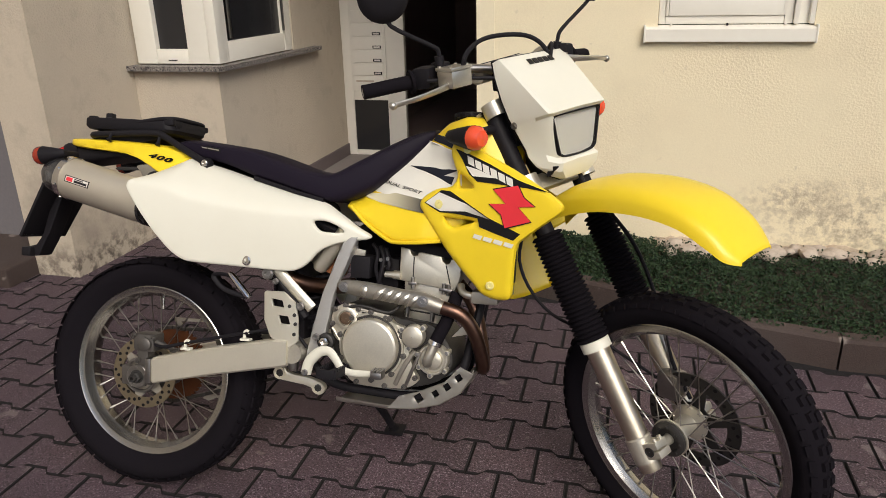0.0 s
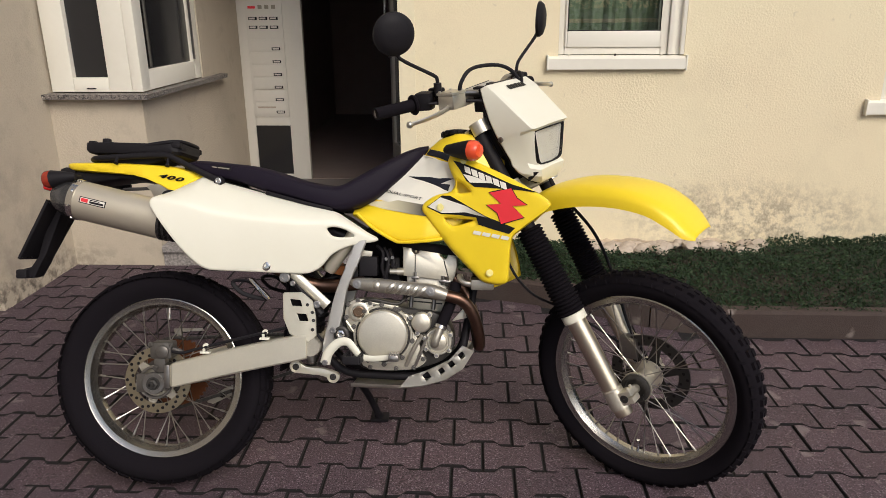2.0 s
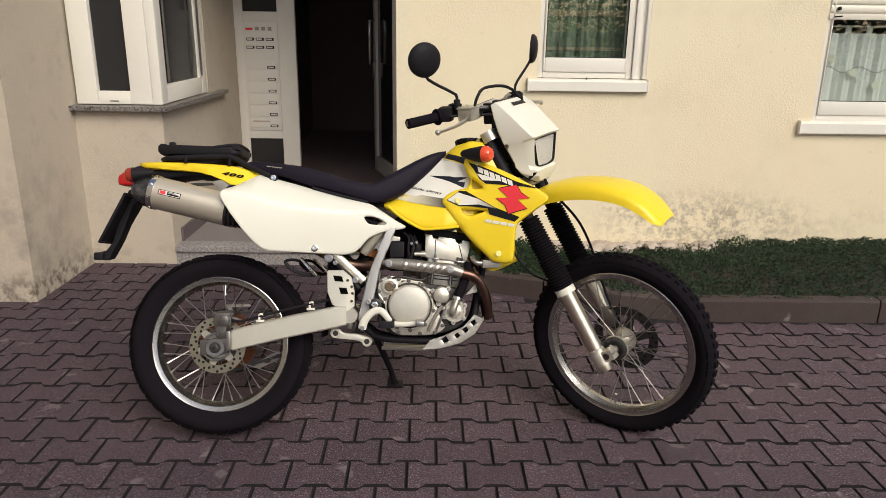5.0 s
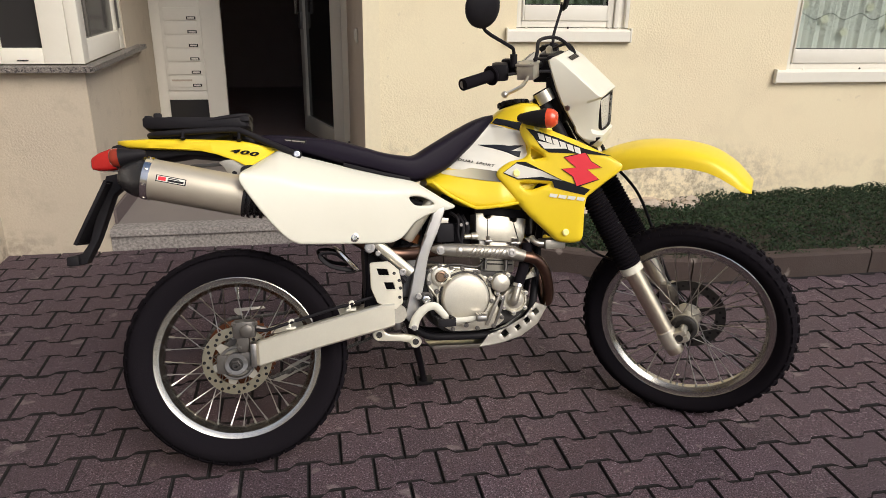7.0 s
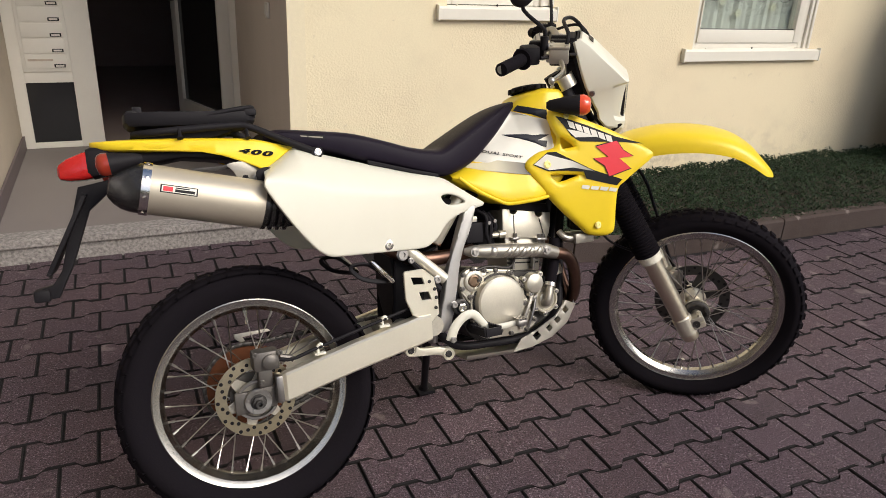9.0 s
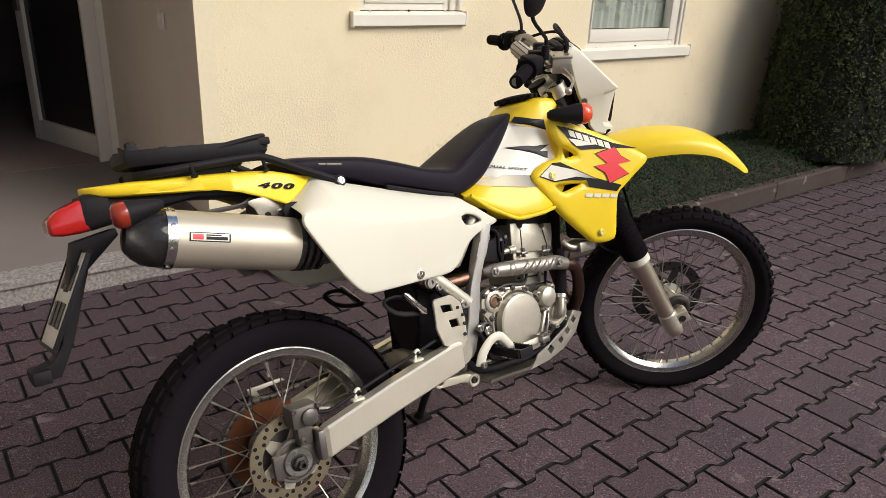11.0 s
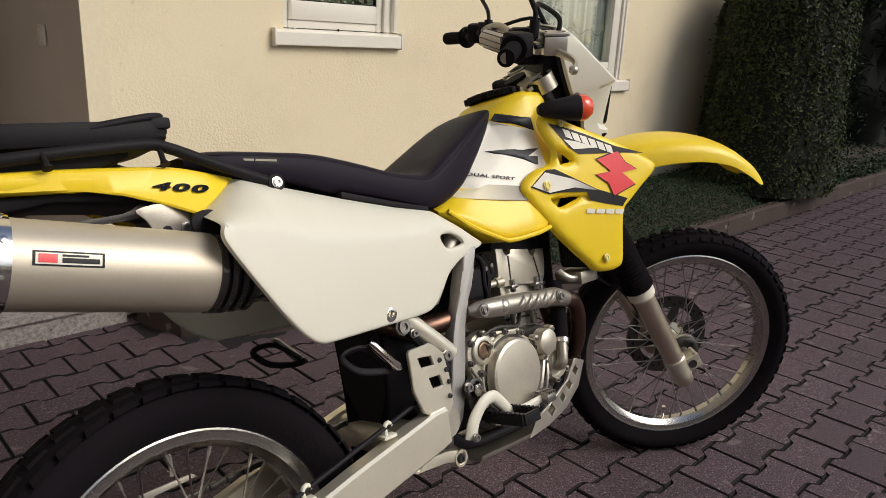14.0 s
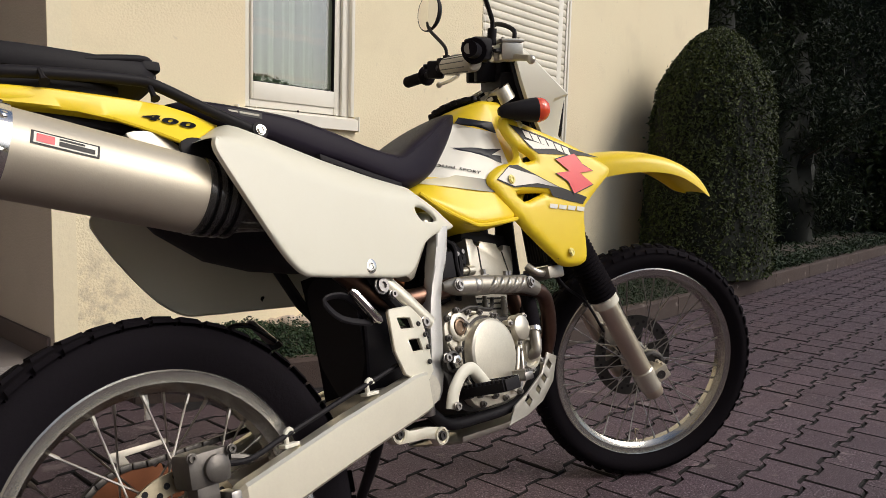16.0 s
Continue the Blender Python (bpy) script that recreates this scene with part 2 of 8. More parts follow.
M_ALUWARM = mat("champagne_fork", (0.72, 0.65, 0.52), 0.36, 1.0, 0.1, 220, 0.04, (0.4, 0.34, 0.26), 0.15, 9)
M_CAST = mat("cast_engine_alloy", (0.60, 0.565, 0.48), 0.40, 0.7, 0.22, 160, 0.12, (0.25, 0.23, 0.19), 0.3, 14)
M_COVER_ALLOY = mat("satin_cover_alloy", (0.72, 0.68, 0.575), 0.36, 0.72, 0.15, 260, 0.06, (0.28, 0.26, 0.22), 0.25, 10)
M_GUARD = mat("brushed_heat_guard", (0.40, 0.375, 0.325), 0.38, 0.7, 0.2, 200, 0.06, (0.22, 0.2, 0.17), 0.3, 12)
M_SWING = mat("pale_swingarm_alloy", (0.82, 0.78, 0.65), 0.36, 0.68, 0.10, 220, 0.04, (0.55, 0.5, 0.4), 0.15, 9)
M_RIM = mat("satin_rim", (0.46, 0.45, 0.425), 0.27, 1.0, 0.12, 160, 0.03, (0.34, 0.32, 0.28), 0.25, 8)
M_FRAME = mat("silver_frame_paint", (0.50, 0.49, 0.47), 0.38, 0.5, 0.1, 200, 0.05, None, 0.15, 9)
M_CASE = mat("dark_metal", (0.050, 0.047, 0.045), 0.5, 0.5, 0.2, 120, 0.1)
M_CHROME = mat("polished_steel", (0.75, 0.73, 0.70), 0.16, 1.0, 0.05, 60)
M_STEEL = mat("grey_steel", (0.34, 0.325, 0.31), 0.35, 1.0, 0.2, 120)
M_TITAN = mat("titanium_can", (0.58, 0.53, 0.43), 0.46, 0.6, 0.1, 300, 0.03, (0.42, 0.36, 0.28), 0.15, 8)
M_PIPE = mat("heat_bronzed_pipe", (0.20, 0.12, 0.085), 0.34, 1.0, 0.3, 60, 0.05, (0.08, 0.045, 0.04), 0.5, 9)
M_DISC = mat("brake_disc_steel", (0.44, 0.38, 0.27), 0.30, 1.0, 0.2, 160, 0.05)
M_SPROCKET = mat("orange_sprocket", (0.14, 0.05, 0.02), 0.45, 0.7, 0.3, 90)
M_BRONZE = mat("dull_bronze", (0.22, 0.15, 0.10), 0.4, 0.8, 0.2, 90)
M_DULL = mat("dull_cast_grey", (0.135, 0.125, 0.115), 0.42, 0.6, 0.25, 120, 0.08)
M_SPOKE = mat("spoke_steel", (0.46, 0.44, 0.41), 0.28, 1.0, 0.15, 200)
M_CHAIN = mat("greasy_chain", (0.075, 0.07, 0.066), 0.42, 0.8, 0.3, 200)
M_RUST = mat("rusty_spring", (0.40, 0.15, 0.05), 0.5, 0.2, 0.4, 90)
M_CARBON = mat("carbon_cap", (0.022, 0.021, 0.022), 0.25, 0, 0.3, 500, 0.1, (0.05, 0.05, 0.05), coat=0.6)
weave = M_CARBON.node_tree.nodes
strand, twill = weave.new("ShaderNodeTexWave"), weave.new("ShaderNodeBump")
strand.inputs["Scale"].default_value, strand.inputs["Distortion"].default_value = 75.0, 0.4
twill.inputs["Strength"].default_value, twill.inputs["Distance"].default_value = 0.55, 0.002
M_CARBON.node_tree.links.new(strand.outputs["Fac"], twill.inputs["Height"])
M_CARBON.node_tree.links.new(twill.outputs[0], weave["Principled BSDF"].inputs["Normal"])
M_DECALBLACK = mat("black_decal", (0.009, 0.009, 0.011), 0.4, 0, 0.1, 60)
M_DECALBLACK.node_tree.nodes["Principled BSDF"].inputs["Specular IOR Level"].default_value = 0.25
M_DECALNAVY = mat("navy_decal", (0.014, 0.016, 0.026), 0.4, 0, 0.1, 60)
M_DECALNAVY.node_tree.nodes["Principled BSDF"].inputs["Specular IOR Level"].default_value = 0.25
M_DECALWHITE = mat("white_decal", (0.80, 0.78, 0.70), 0.35, 0, 0.05, 60)
M_DECALRED = mat("red_decal", (0.78, 0.035, 0.05), 0.35, 0, 0.05, 60)
M_DECALGREY = mat("grey_decal", (0.33, 0.30, 0.24), 0.35, 0, 0.1, 60)
M_REDLENS = mat("red_lens", (0.48, 0.012, 0.010), 0.15, 0, 0.2, 60, 0.1, coat=0.5)
M_ORANGELENS = mat("orange_lens", (0.80, 0.09, 0.03), 0.15, 0, 0.2, 60, 0.1, coat=0.5)


def fade(name, a, b, x0, x1):
    """A printed fade from colour a to b along the bike's length."""
    m = mat(name, a, 0.35)
    n, k = m.node_tree.nodes, m.node_tree.links
    co, se, r, x = (n.new("ShaderNode" + q) for q in ("TexCoord", "SeparateXYZ", "MapRange", "Mix"))
    k.new(co.outputs["Object"], se.inputs[0])
    k.new(se.outputs[0], r.inputs[0])
    r.inputs[1].default_value, r.inputs[2].default_value = x0, x1
    x.data_type = "RGBA"
    x.inputs["A"].default_value, x.inputs["B"].default_value = (*a, 1), (*b, 1)
    k.new(r.outputs[0], x.inputs["Factor"])
    k.new(x.outputs["Result"], n["Principled BSDF"].inputs["Base Color"])
    return m


M_FADE = fade("tank_fade", (0.80, 0.73, 0.50), (0.05, 0.048, 0.05), 0.66, 0.80)
M_FADE2 = fade("flash_fade", (0.80, 0.78, 0.70), (0.10, 0.10, 0.10), 0.90, 0.985)
M_MIRROR = mat("mirror_glass", (0.85, 0.85, 0.85), 0.02, 1.0)
M_LAMPIN = mat("lamp_reflector", (0.86, 0.85, 0.81), 0.30, 0.35, 0.1, 30)
M_LAMPGLASS = glass("headlamp_glass", (0.94, 0.94, 0.92), 0.05, 0.02, 6.0)
M_PLATE = mat("plate_white", (0.70, 0.69, 0.64), 0.4)


# ---- mesh helpers ----
def part(name, bm, material, parent=None, label="", smooth=True, angle=40):
    """Links a bmesh as one mesh object, under a thing or a part."""
    bmesh.ops.recalc_face_normals(bm, faces=bm.faces)
    me = bpy.data.meshes.new(name)
    bm.to_mesh(me)
    bm.free()
    me.materials.append(material)
    if smooth:
        me.polygons.foreach_set("use_smooth", [True] * len(me.polygons))
        me.set_sharp_from_angle(angle=radians(angle))
    ob = new(name, me)
    if parent:
        ob.parent = parent
    return tagged(ob, label)


def thing(name, matrix, label, category, kind="", group=""):
    ob = new(name)
    ob.empty_display_size = 0.2
    ob.matrix_basis = matrix
    return tagged(ob, label, category, group, kind)


def box(bm, lo, hi, bevel=0.0, m=None):
    r = bmesh.ops.create_cube(bm, size=1.0)
    vs = r["verts"]
    for v in vs:
        v.co = Vector([lo[i] + (v.co[i] + 0.5) * (hi[i] - lo[i]) for i in range(3)])
    if bevel:
        es = list({e for v in vs for e in v.link_edges})
        g = bmesh.ops.bevel(bm, geom=es, offset=bevel, segments=2, profile=0.6, affect="EDGES")
        vs = list({v for f in g["faces"] for v in f.verts} | {v for v in vs if v.is_valid})
    if m is not None:
        bmesh.ops.transform(bm, matrix=m, verts=vs)
    return bm


def boxes(*specs, bevel=0.0):
    bm = bmesh.new()
    for lo, hi in specs:
        box(bm, lo, hi, bevel)
    return bm


def curve_pts(pts, n=5, closed=False):
    """Catmull-Rom points through pts (tuples of any size)."""
    p = [Vector(q) for q in pts]
    m, out = len(p), []
    for i in range(m if closed else m - 1):
        a = p[(i - 1) % m] if closed or i else p[0]
        b, c = p[i], p[(i + 1) % m]
        d = p[(i + 2) % m] if closed or i + 2 < m else p[-1]
        for j in range(n):
            t = j / n
            out.append(0.5 * (2 * b + (c - a) * t + (2 * a - 5 * b + 4 * c - d) * t * t + (3 * b - a - 3 * c + d) * t ** 3))
    if not closed:
        out.append(p[-1])
    return out


def ring_bridge(bm, rings, closed=True, caps=True):
    rows = [[bm.verts.new(c) for c in r] for r in rings]
    for a, b in zip(rows, rows[1:]):
        n = len(a)
        for i in range(n if closed else n - 1):
            j = (i + 1) % n
            bm.faces.new((a[i], a[j], b[j], b[i]))
    if caps and closed:
        bm.faces.new(rows[0][::-1])
        bm.faces.new(rows[-1])
    return bm


def tube(bm, pts, r, seg=10, smooth_n=0, flat=None, caps=True):
    """A swept tube; r one radius or a list; flat: (wide, high) of an elliptic or boxy section."""
    if smooth_n:
        k = len(pts)
        if not isinstance(r, (int, float)):
            r = [v[0] for v in curve_pts([(q, 0, 0) for q in r], smooth_n)]
        pts = curve_pts(pts, smooth_n)
    pts = [Vector(p) for p in pts]
    n = len(pts)
    rr = [r] * n if isinstance(r, (int, float)) else r
    t = (pts[1] - pts[0]).normalized()
    up = Vector((0, 1, 0)) if abs(t.y) < 0.9 else Vector((0, 0, 1))
    u = up.cross(t).normalized()
    rings = []
    for i, p in enumerate(pts):
        t2 = (pts[min(i + 1, n - 1)] - pts[max(i - 1, 0)]).normalized()
        u = (u - t2 * u.dot(t2)).normalized()
        w = t2.cross(u)
        fu, fw = flat or (1, 1)
        rings.append([p + rr[i] * (fu * math.cos(a) * u + fw * math.sin(a) * w) for a in [2 * math.pi * j / seg for j in range(seg)]])
    return ring_bridge(bm, rings, True, caps)


def lathe(bm, profile, m, seg=32, caps=False, closed=False):
    """Turns (radius, height) round the z axis of m."""
    rings = []
    prof = list(profile) + ([profile[0]] if closed else [])
    for r, h in prof:
        rings.append([m @ Vector((r * math.cos(a), r * math.sin(a), h)) for a in [2 * math.pi * j / seg for j in range(seg)]])
    return ring_bridge(bm, rings, True, caps)


def axis_y(x, y, z):
    """A frame at (x, y, z) whose z axis points to -y (to the bike's right)."""
    return Matrix.Translation((x, y, z)) @ Matrix.Rotation(radians(90), 4, "X")


def bolt(bm, x, y, z, r=0.006, h=0.006):
    m = axis_y(x, y, z)
    lathe(bm, [(r * 1.25, 0), (r * 1.25, h * 0.4), (r, h * 0.45), (r, h), (r * 0.5, h), (r * 0.45, h * 0.6), (0.0002, h * 0.6)], m, 8)
    return bm


def smooth_outline(pts, n=4):
    return [(p[0], p[1]) for p in curve_pts([(a, b, 0) for a, b in pts], n, True)]


def seg_dist(p, segs):
    best = 9.0
    for a, b in segs:
        d = b - a
        t = max(0.0, min(1.0, (p - a).dot(d) / max(d.length_squared, 1e-12)))
        best = min(best, (p - a - d * t).length)
    return best


def inside(p, poly):
    odd = False
    for a, b in zip(poly, poly[1:] + poly[:1]):
        if (a.y > p.y) != (b.y > p.y) and p.x < (b.x - a.x) * (p.y - a.y) / (b.y - a.y) + a.x:
            odd = not odd
    return odd


def shell(outline, f, thick=0.004, edge=0.010, cell=0.014, holes=(), side=1, sink=1.0):
    """A moulded panel over an (x, z) outline on the bike's right: y = f(x, z), its rim rolled inward over edge. side -1 mirrors it."""
    loops = [[Vector(p) for p in outline]] + [[Vector(p) for p in h] for h in holes]
    if edge:
        step = max(0.004, edge)
        for i, lp in enumerate(loops):
            fine = []
            for p, q in zip(lp, lp[1:] + lp[:1]):
                k = max(1, int((q - p).length / step))
                fine += [p.lerp(q, j / k) for j in range(k)]
            loops[i] = fine
    segs, pts, edges = [], [], []
    for lp in loops:
        base = len(pts)
        pts += lp
        edges += [(base + i, base + (i + 1) % len(lp)) for i in range(len(lp))]
        segs += list(zip(lp, lp[1:] + lp[:1]))
    lo = [min(p[i] for p in pts) for i in (0, 1)]
    hi = [max(p[i] for p in pts) for i in (0, 1)]
    near = cell * 0.45
    extra = []
    if edge:
        for lp in loops:
            area = sum(p.x * q.y - q.x * p.y for p, q in zip(lp, lp[1:] + lp[:1]))
            sgn = (1 if area > 0 else -1) * (1 if lp is loops[0] else -1)
            for i, p in enumerate(lp):
                d = (lp[(i + 1) % len(lp)] - lp[i - 1])
                if d.length > 1e-9:
                    d.normalize()
                    n = Vector((-d.y, d.x)) * sgn
                    extra += [p + n * edge * q for q in (0.35, 1.0)]
    for i in range(int((hi[0] - lo[0]) / cell) + 1):
        for j in range(int((hi[1] - lo[1]) / cell) + 1):
            p = Vector((lo[0] + cell * (i + 0.5 * (j % 2)), lo[1] + cell * (j + 0.5)))
            if seg_dist(p, segs) > (edge * 1.3 if edge else near):
                extra.append(p)
    for p in extra:
        if inside(p, loops[0]) and not any(inside(p, h) for h in loops[1:]) and seg_dist(p, segs) > 0.0012:
            pts.append(p)
    vs, _, tris, *_ = geometry.delaunay_2d_cdt(pts, edges, [], 0, 1e-5)
    bm = bmesh.new()
    bv = []
    for v in vs:
        y = f(v.x, v.y)
        if edge:
            d = seg_dist(v, segs)
            if d < edge:
                q = 1 - d / edge
                y += sink * edge * (1 - math.sqrt(max(0.0, 1 - q * q)))
        bv.append(bm.verts.new((v.x, y * side, v.y)))
    for t in tris:
        c = (vs[t[0]] + vs[t[1]] + vs[t[2]]) / 3
        if inside(c, loops[0]) and not any(inside(c, h) for h in loops[1:]):
            bm.faces.new([bv[i] for i in t])
    for v in bm.verts[:]:
        if not v.link_faces:
            bm.verts.remove(v)
    if thick:
        rim = [e for e in bm.edges if e.is_boundary]
        faces = bm.faces[:]
        back = {v: bm.verts.new((v.co.x, v.co.y + thick * side, v.co.z)) for v in bm.verts[:]}
        for fc in faces:
            bm.faces.new([back[v] for v in reversed(fc.verts)])
        for e in rim:
            p, q = e.verts
            bm.faces.new((p, q, back[q], back[p]))
    return bm


def plate(bm, outline, y0, y1, bevel=0.0):
    """A flat plate over an (x, z) outline from y0 to y1."""
    a = [bm.verts.new((x, y0, z)) for x, z in outline]
    f = bm.faces.new(a)
    r = bmesh.ops.extrude_face_region(bm, geom=[f])
    vs = [v for v in r["geom"] if isinstance(v, bmesh.types.BMVert)]
    for v in vs:
        v.co.y = y1
    if bevel:
        es = [e for e in {e for v in a + vs for e in v.link_edges} if abs(e.verts[0].co.y - e.verts[1].co.y) < 1e-7]
        bmesh.ops.bevel(bm, geom=es, offset=bevel, segments=2, profile=0.6, affect="EDGES")
    return bm


def loft(sections, n=24, power=2.6):
    """A body through (x, z_low, z_high, half_width) sections of superellipse shape."""
    bm = bmesh.new()
    rings = []
    for x, z0, z1, w in sections:
        zc, hz = (z0 + z1) / 2, (z1 - z0) / 2
        ring = []
        for i in range(n):
            a = 2 * math.pi * i / n
            c, s = math.cos(a), math.sin(a)
            ring.append((x, w * math.copysign(abs(c) ** (2 / power), c), zc + hz * math.copysign(abs(s) ** (2 / power), s)))
        rings.append(ring)
    return ring_bridge(bm, rings)


def lerp_table(table, x):
    if x <= table[0][0]:
        return table[0][1:]
    for a, b in zip(table, table[1:]):
        if x <= b[0]:
            t = (x - a[0]) / (b[0] - a[0])
            return tuple(p + (q - p) * t for p, q in zip(a[1:], b[1:]))
    return table[-1][1:]


# ---- setting ----
FACE = 3.83      # front of the facade
TOP = 5.6        # height to which the walls are built


def setting(name, bm, material, label, category="wall", parent=None, smooth=False):
    ob = part(name, bm, material, parent, smooth=smooth)
    return tagged(ob, label, category, "", "structure")


# facade with the openings of two windows
WA = (0.345, 0.985, 1.10, 2.40)   # x0, x1, z0, z1
WB = (2.005, 3.000, 0.87, 2.30)
bm = boxes(
    ((-0.478, FACE, -0.3), (WA[0], FACE + 0.3, TOP)), ((WA[1], FACE, -0.3), (WB[0], FACE + 0.3, TOP)), ((WB[1], FACE, -0.3), (5.4, FACE + 0.3, TOP)),
    ((WA[0], FACE, -0.3), (WA[1], FACE + 0.3, WA[2])), ((WA[0], FACE, WA[3]), (WA[1], FACE + 0.3, TOP)),
    ((WB[0], FACE, -0.3), (WB[1], FACE + 0.3, WB[2])), ((WB[0], FACE, WB[3]), (WB[1], FACE + 0.3, TOP)),
)
bmesh.ops.remove_doubles(bm, verts=bm.verts, dist=1e-4)
setting("wall_facade", bm, M_PLASTER, "cream rough-rendered house facade, stained near the ground")
# smooth painted band along the corner of the entrance
bm = boxes(((-0.481, FACE - 0.004, 0.11), (-0.395, FACE, TOP)))
setting("trim_corner", bm, mat("cream_smooth", (0.80, 0.72, 0.52), 0.85, 0, 0.1, 60, 0.1), "smooth cream painted band at the facade corner", "trim")
bm = boxes(((5.1, FACE + 0.3, -0.3), (5.4, 9.0, TOP)))
setting("wall_east", bm, M_PLASTER, "cream rendered side wall of the house")
# entrance recess: right wall, back wall round the door, left wall, ceiling
bm = boxes(((-0.478, FACE + 0.3, 0.0), (-0.18, 5.75, TOP)))
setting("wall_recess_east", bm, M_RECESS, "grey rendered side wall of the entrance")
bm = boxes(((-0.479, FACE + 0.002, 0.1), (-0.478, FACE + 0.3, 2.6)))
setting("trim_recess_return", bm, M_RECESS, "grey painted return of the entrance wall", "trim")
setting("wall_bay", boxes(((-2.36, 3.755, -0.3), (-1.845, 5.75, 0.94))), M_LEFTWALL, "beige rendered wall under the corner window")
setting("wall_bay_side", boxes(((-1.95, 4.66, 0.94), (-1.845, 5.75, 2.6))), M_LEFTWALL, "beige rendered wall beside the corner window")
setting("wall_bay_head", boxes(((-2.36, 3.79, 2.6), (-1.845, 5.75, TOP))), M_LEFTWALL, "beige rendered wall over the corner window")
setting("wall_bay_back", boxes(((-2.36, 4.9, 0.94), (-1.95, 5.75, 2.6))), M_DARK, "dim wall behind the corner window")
# slab out of view, added to keep light out of the recess
bm = boxes(((-1.845, FACE - 0.05, 2.5), (-0.478, 5.45, 2.8)))
setting("ceiling_recess", bm, M_RECESS, "added unseen grey slab that keeps the entrance dim", "ceiling")
bm = boxes(((-1.845, 5.45, 2.25), (-0.478, 5.6, 2.5)), ((-0.52, 5.45, 0.1), (-0.478, 5.6, 2.25)))
setting("wall_door_head", bm, M_PVC, "white head and jamb of the house door opening")
# upper facade over the entrance
bm = boxes(((-1.845, FACE, 2.8), (-0.478, FACE + 0.3, TOP)))
setting("wall_over_entrance", bm, M_PLASTER, "cream rendered wall over the entrance")
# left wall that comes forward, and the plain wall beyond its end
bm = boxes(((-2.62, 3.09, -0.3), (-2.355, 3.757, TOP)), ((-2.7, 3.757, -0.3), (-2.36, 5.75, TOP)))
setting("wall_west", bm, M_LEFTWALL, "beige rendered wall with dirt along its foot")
# grey darkened: the shade beyond the corner is put into its colour
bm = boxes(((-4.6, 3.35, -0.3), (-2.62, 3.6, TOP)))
setting("wall_west_far", bm, mat("shaded_grey_wall", (0.16, 0.15, 0.16), 0.8, 0, 0.2, 60, 0.1), "wall panel beyond the house corner, coloured dark for its shade")
bm = boxes(((-3.3, 2.90, -0.1), (-2.60, 3.35, 0.10)), bevel=0.012)
setting("step_west", bm, M_KERB, "worn concrete step beside the house corner", "step")
# added wall out of view; it blocks sky light from the left
setting("wall_sky_block", boxes(((-4.9, -9.0, -0.3), (-4.3, 3.35, 10.5))), M_LEFTWALL, "added unseen beige wall that blocks sky light")
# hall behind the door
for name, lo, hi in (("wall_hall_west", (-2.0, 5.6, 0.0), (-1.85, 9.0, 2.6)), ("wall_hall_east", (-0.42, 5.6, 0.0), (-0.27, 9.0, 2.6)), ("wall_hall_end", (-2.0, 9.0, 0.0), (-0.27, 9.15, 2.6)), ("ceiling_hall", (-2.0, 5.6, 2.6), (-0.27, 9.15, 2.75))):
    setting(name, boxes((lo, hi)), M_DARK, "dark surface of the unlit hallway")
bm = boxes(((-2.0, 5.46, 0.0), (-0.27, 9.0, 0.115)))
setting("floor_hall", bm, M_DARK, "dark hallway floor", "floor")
# landing and its granite edge
bm = boxes(((-1.845, 3.79, -0.1), (-0.478, 5.46, 0.112)))
setting("floor_landing", bm, M_TILE, "grey tiled entrance landing", "floor")
bm = boxes(((-1.843, 3.755, -0.1), (-0.43, 3.789, 0.078)))
setting("step_riser", bm, M_GRANITE, "speckled granite riser of the entrance step", "step")
bm = boxes(((-1.843, 3.742, 0.08), (-0.43, 3.86, 0.118)), bevel=0.004)
setting("step_edge", bm, M_GRANITE, "speckled granite edge of the entrance step", "step")
bm = boxes(((-1.842, 3.87, 0.113), (-1.828, 5.44, 0.20)), ((-0.495, 3.87, 0.113), (-0.481, 5.44, 0.20)), bevel=0.002)
setting("baseboard", bm, M_SKIRT, "dark stone skirting of the entrance", "baseboard")
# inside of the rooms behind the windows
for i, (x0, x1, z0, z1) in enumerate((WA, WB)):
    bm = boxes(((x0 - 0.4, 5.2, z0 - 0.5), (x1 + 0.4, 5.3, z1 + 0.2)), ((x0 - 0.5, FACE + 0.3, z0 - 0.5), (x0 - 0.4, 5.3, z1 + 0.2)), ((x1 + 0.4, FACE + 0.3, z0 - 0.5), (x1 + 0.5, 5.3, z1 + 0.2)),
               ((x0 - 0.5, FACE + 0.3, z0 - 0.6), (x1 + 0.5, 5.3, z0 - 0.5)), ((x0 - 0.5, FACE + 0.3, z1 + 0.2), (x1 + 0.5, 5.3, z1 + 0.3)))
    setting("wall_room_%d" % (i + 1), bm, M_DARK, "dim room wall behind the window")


# ---- windows ----
def frame_bars(bm, x0, x1, z0, z1, w, y0, y1, bevel=0.006, left=None, right=None, low=None):
    l, r, b = left or w, right or w, low or w
    box(bm, (x0, y0, z0), (x0 + l, y1, z1), bevel)
    box(bm, (x1 - r, y0, z0), (x1, y1, z1), bevel)
    box(bm, (x0 + l, y0 + 0.001, z0), (x1 - r, y1 - 0.001, z0 + b), bevel)
    box(bm, (x0 + l, y0 + 0.001, z1 - w), (x1 - r, y1 - 0.001, z1), bevel)
    return bm


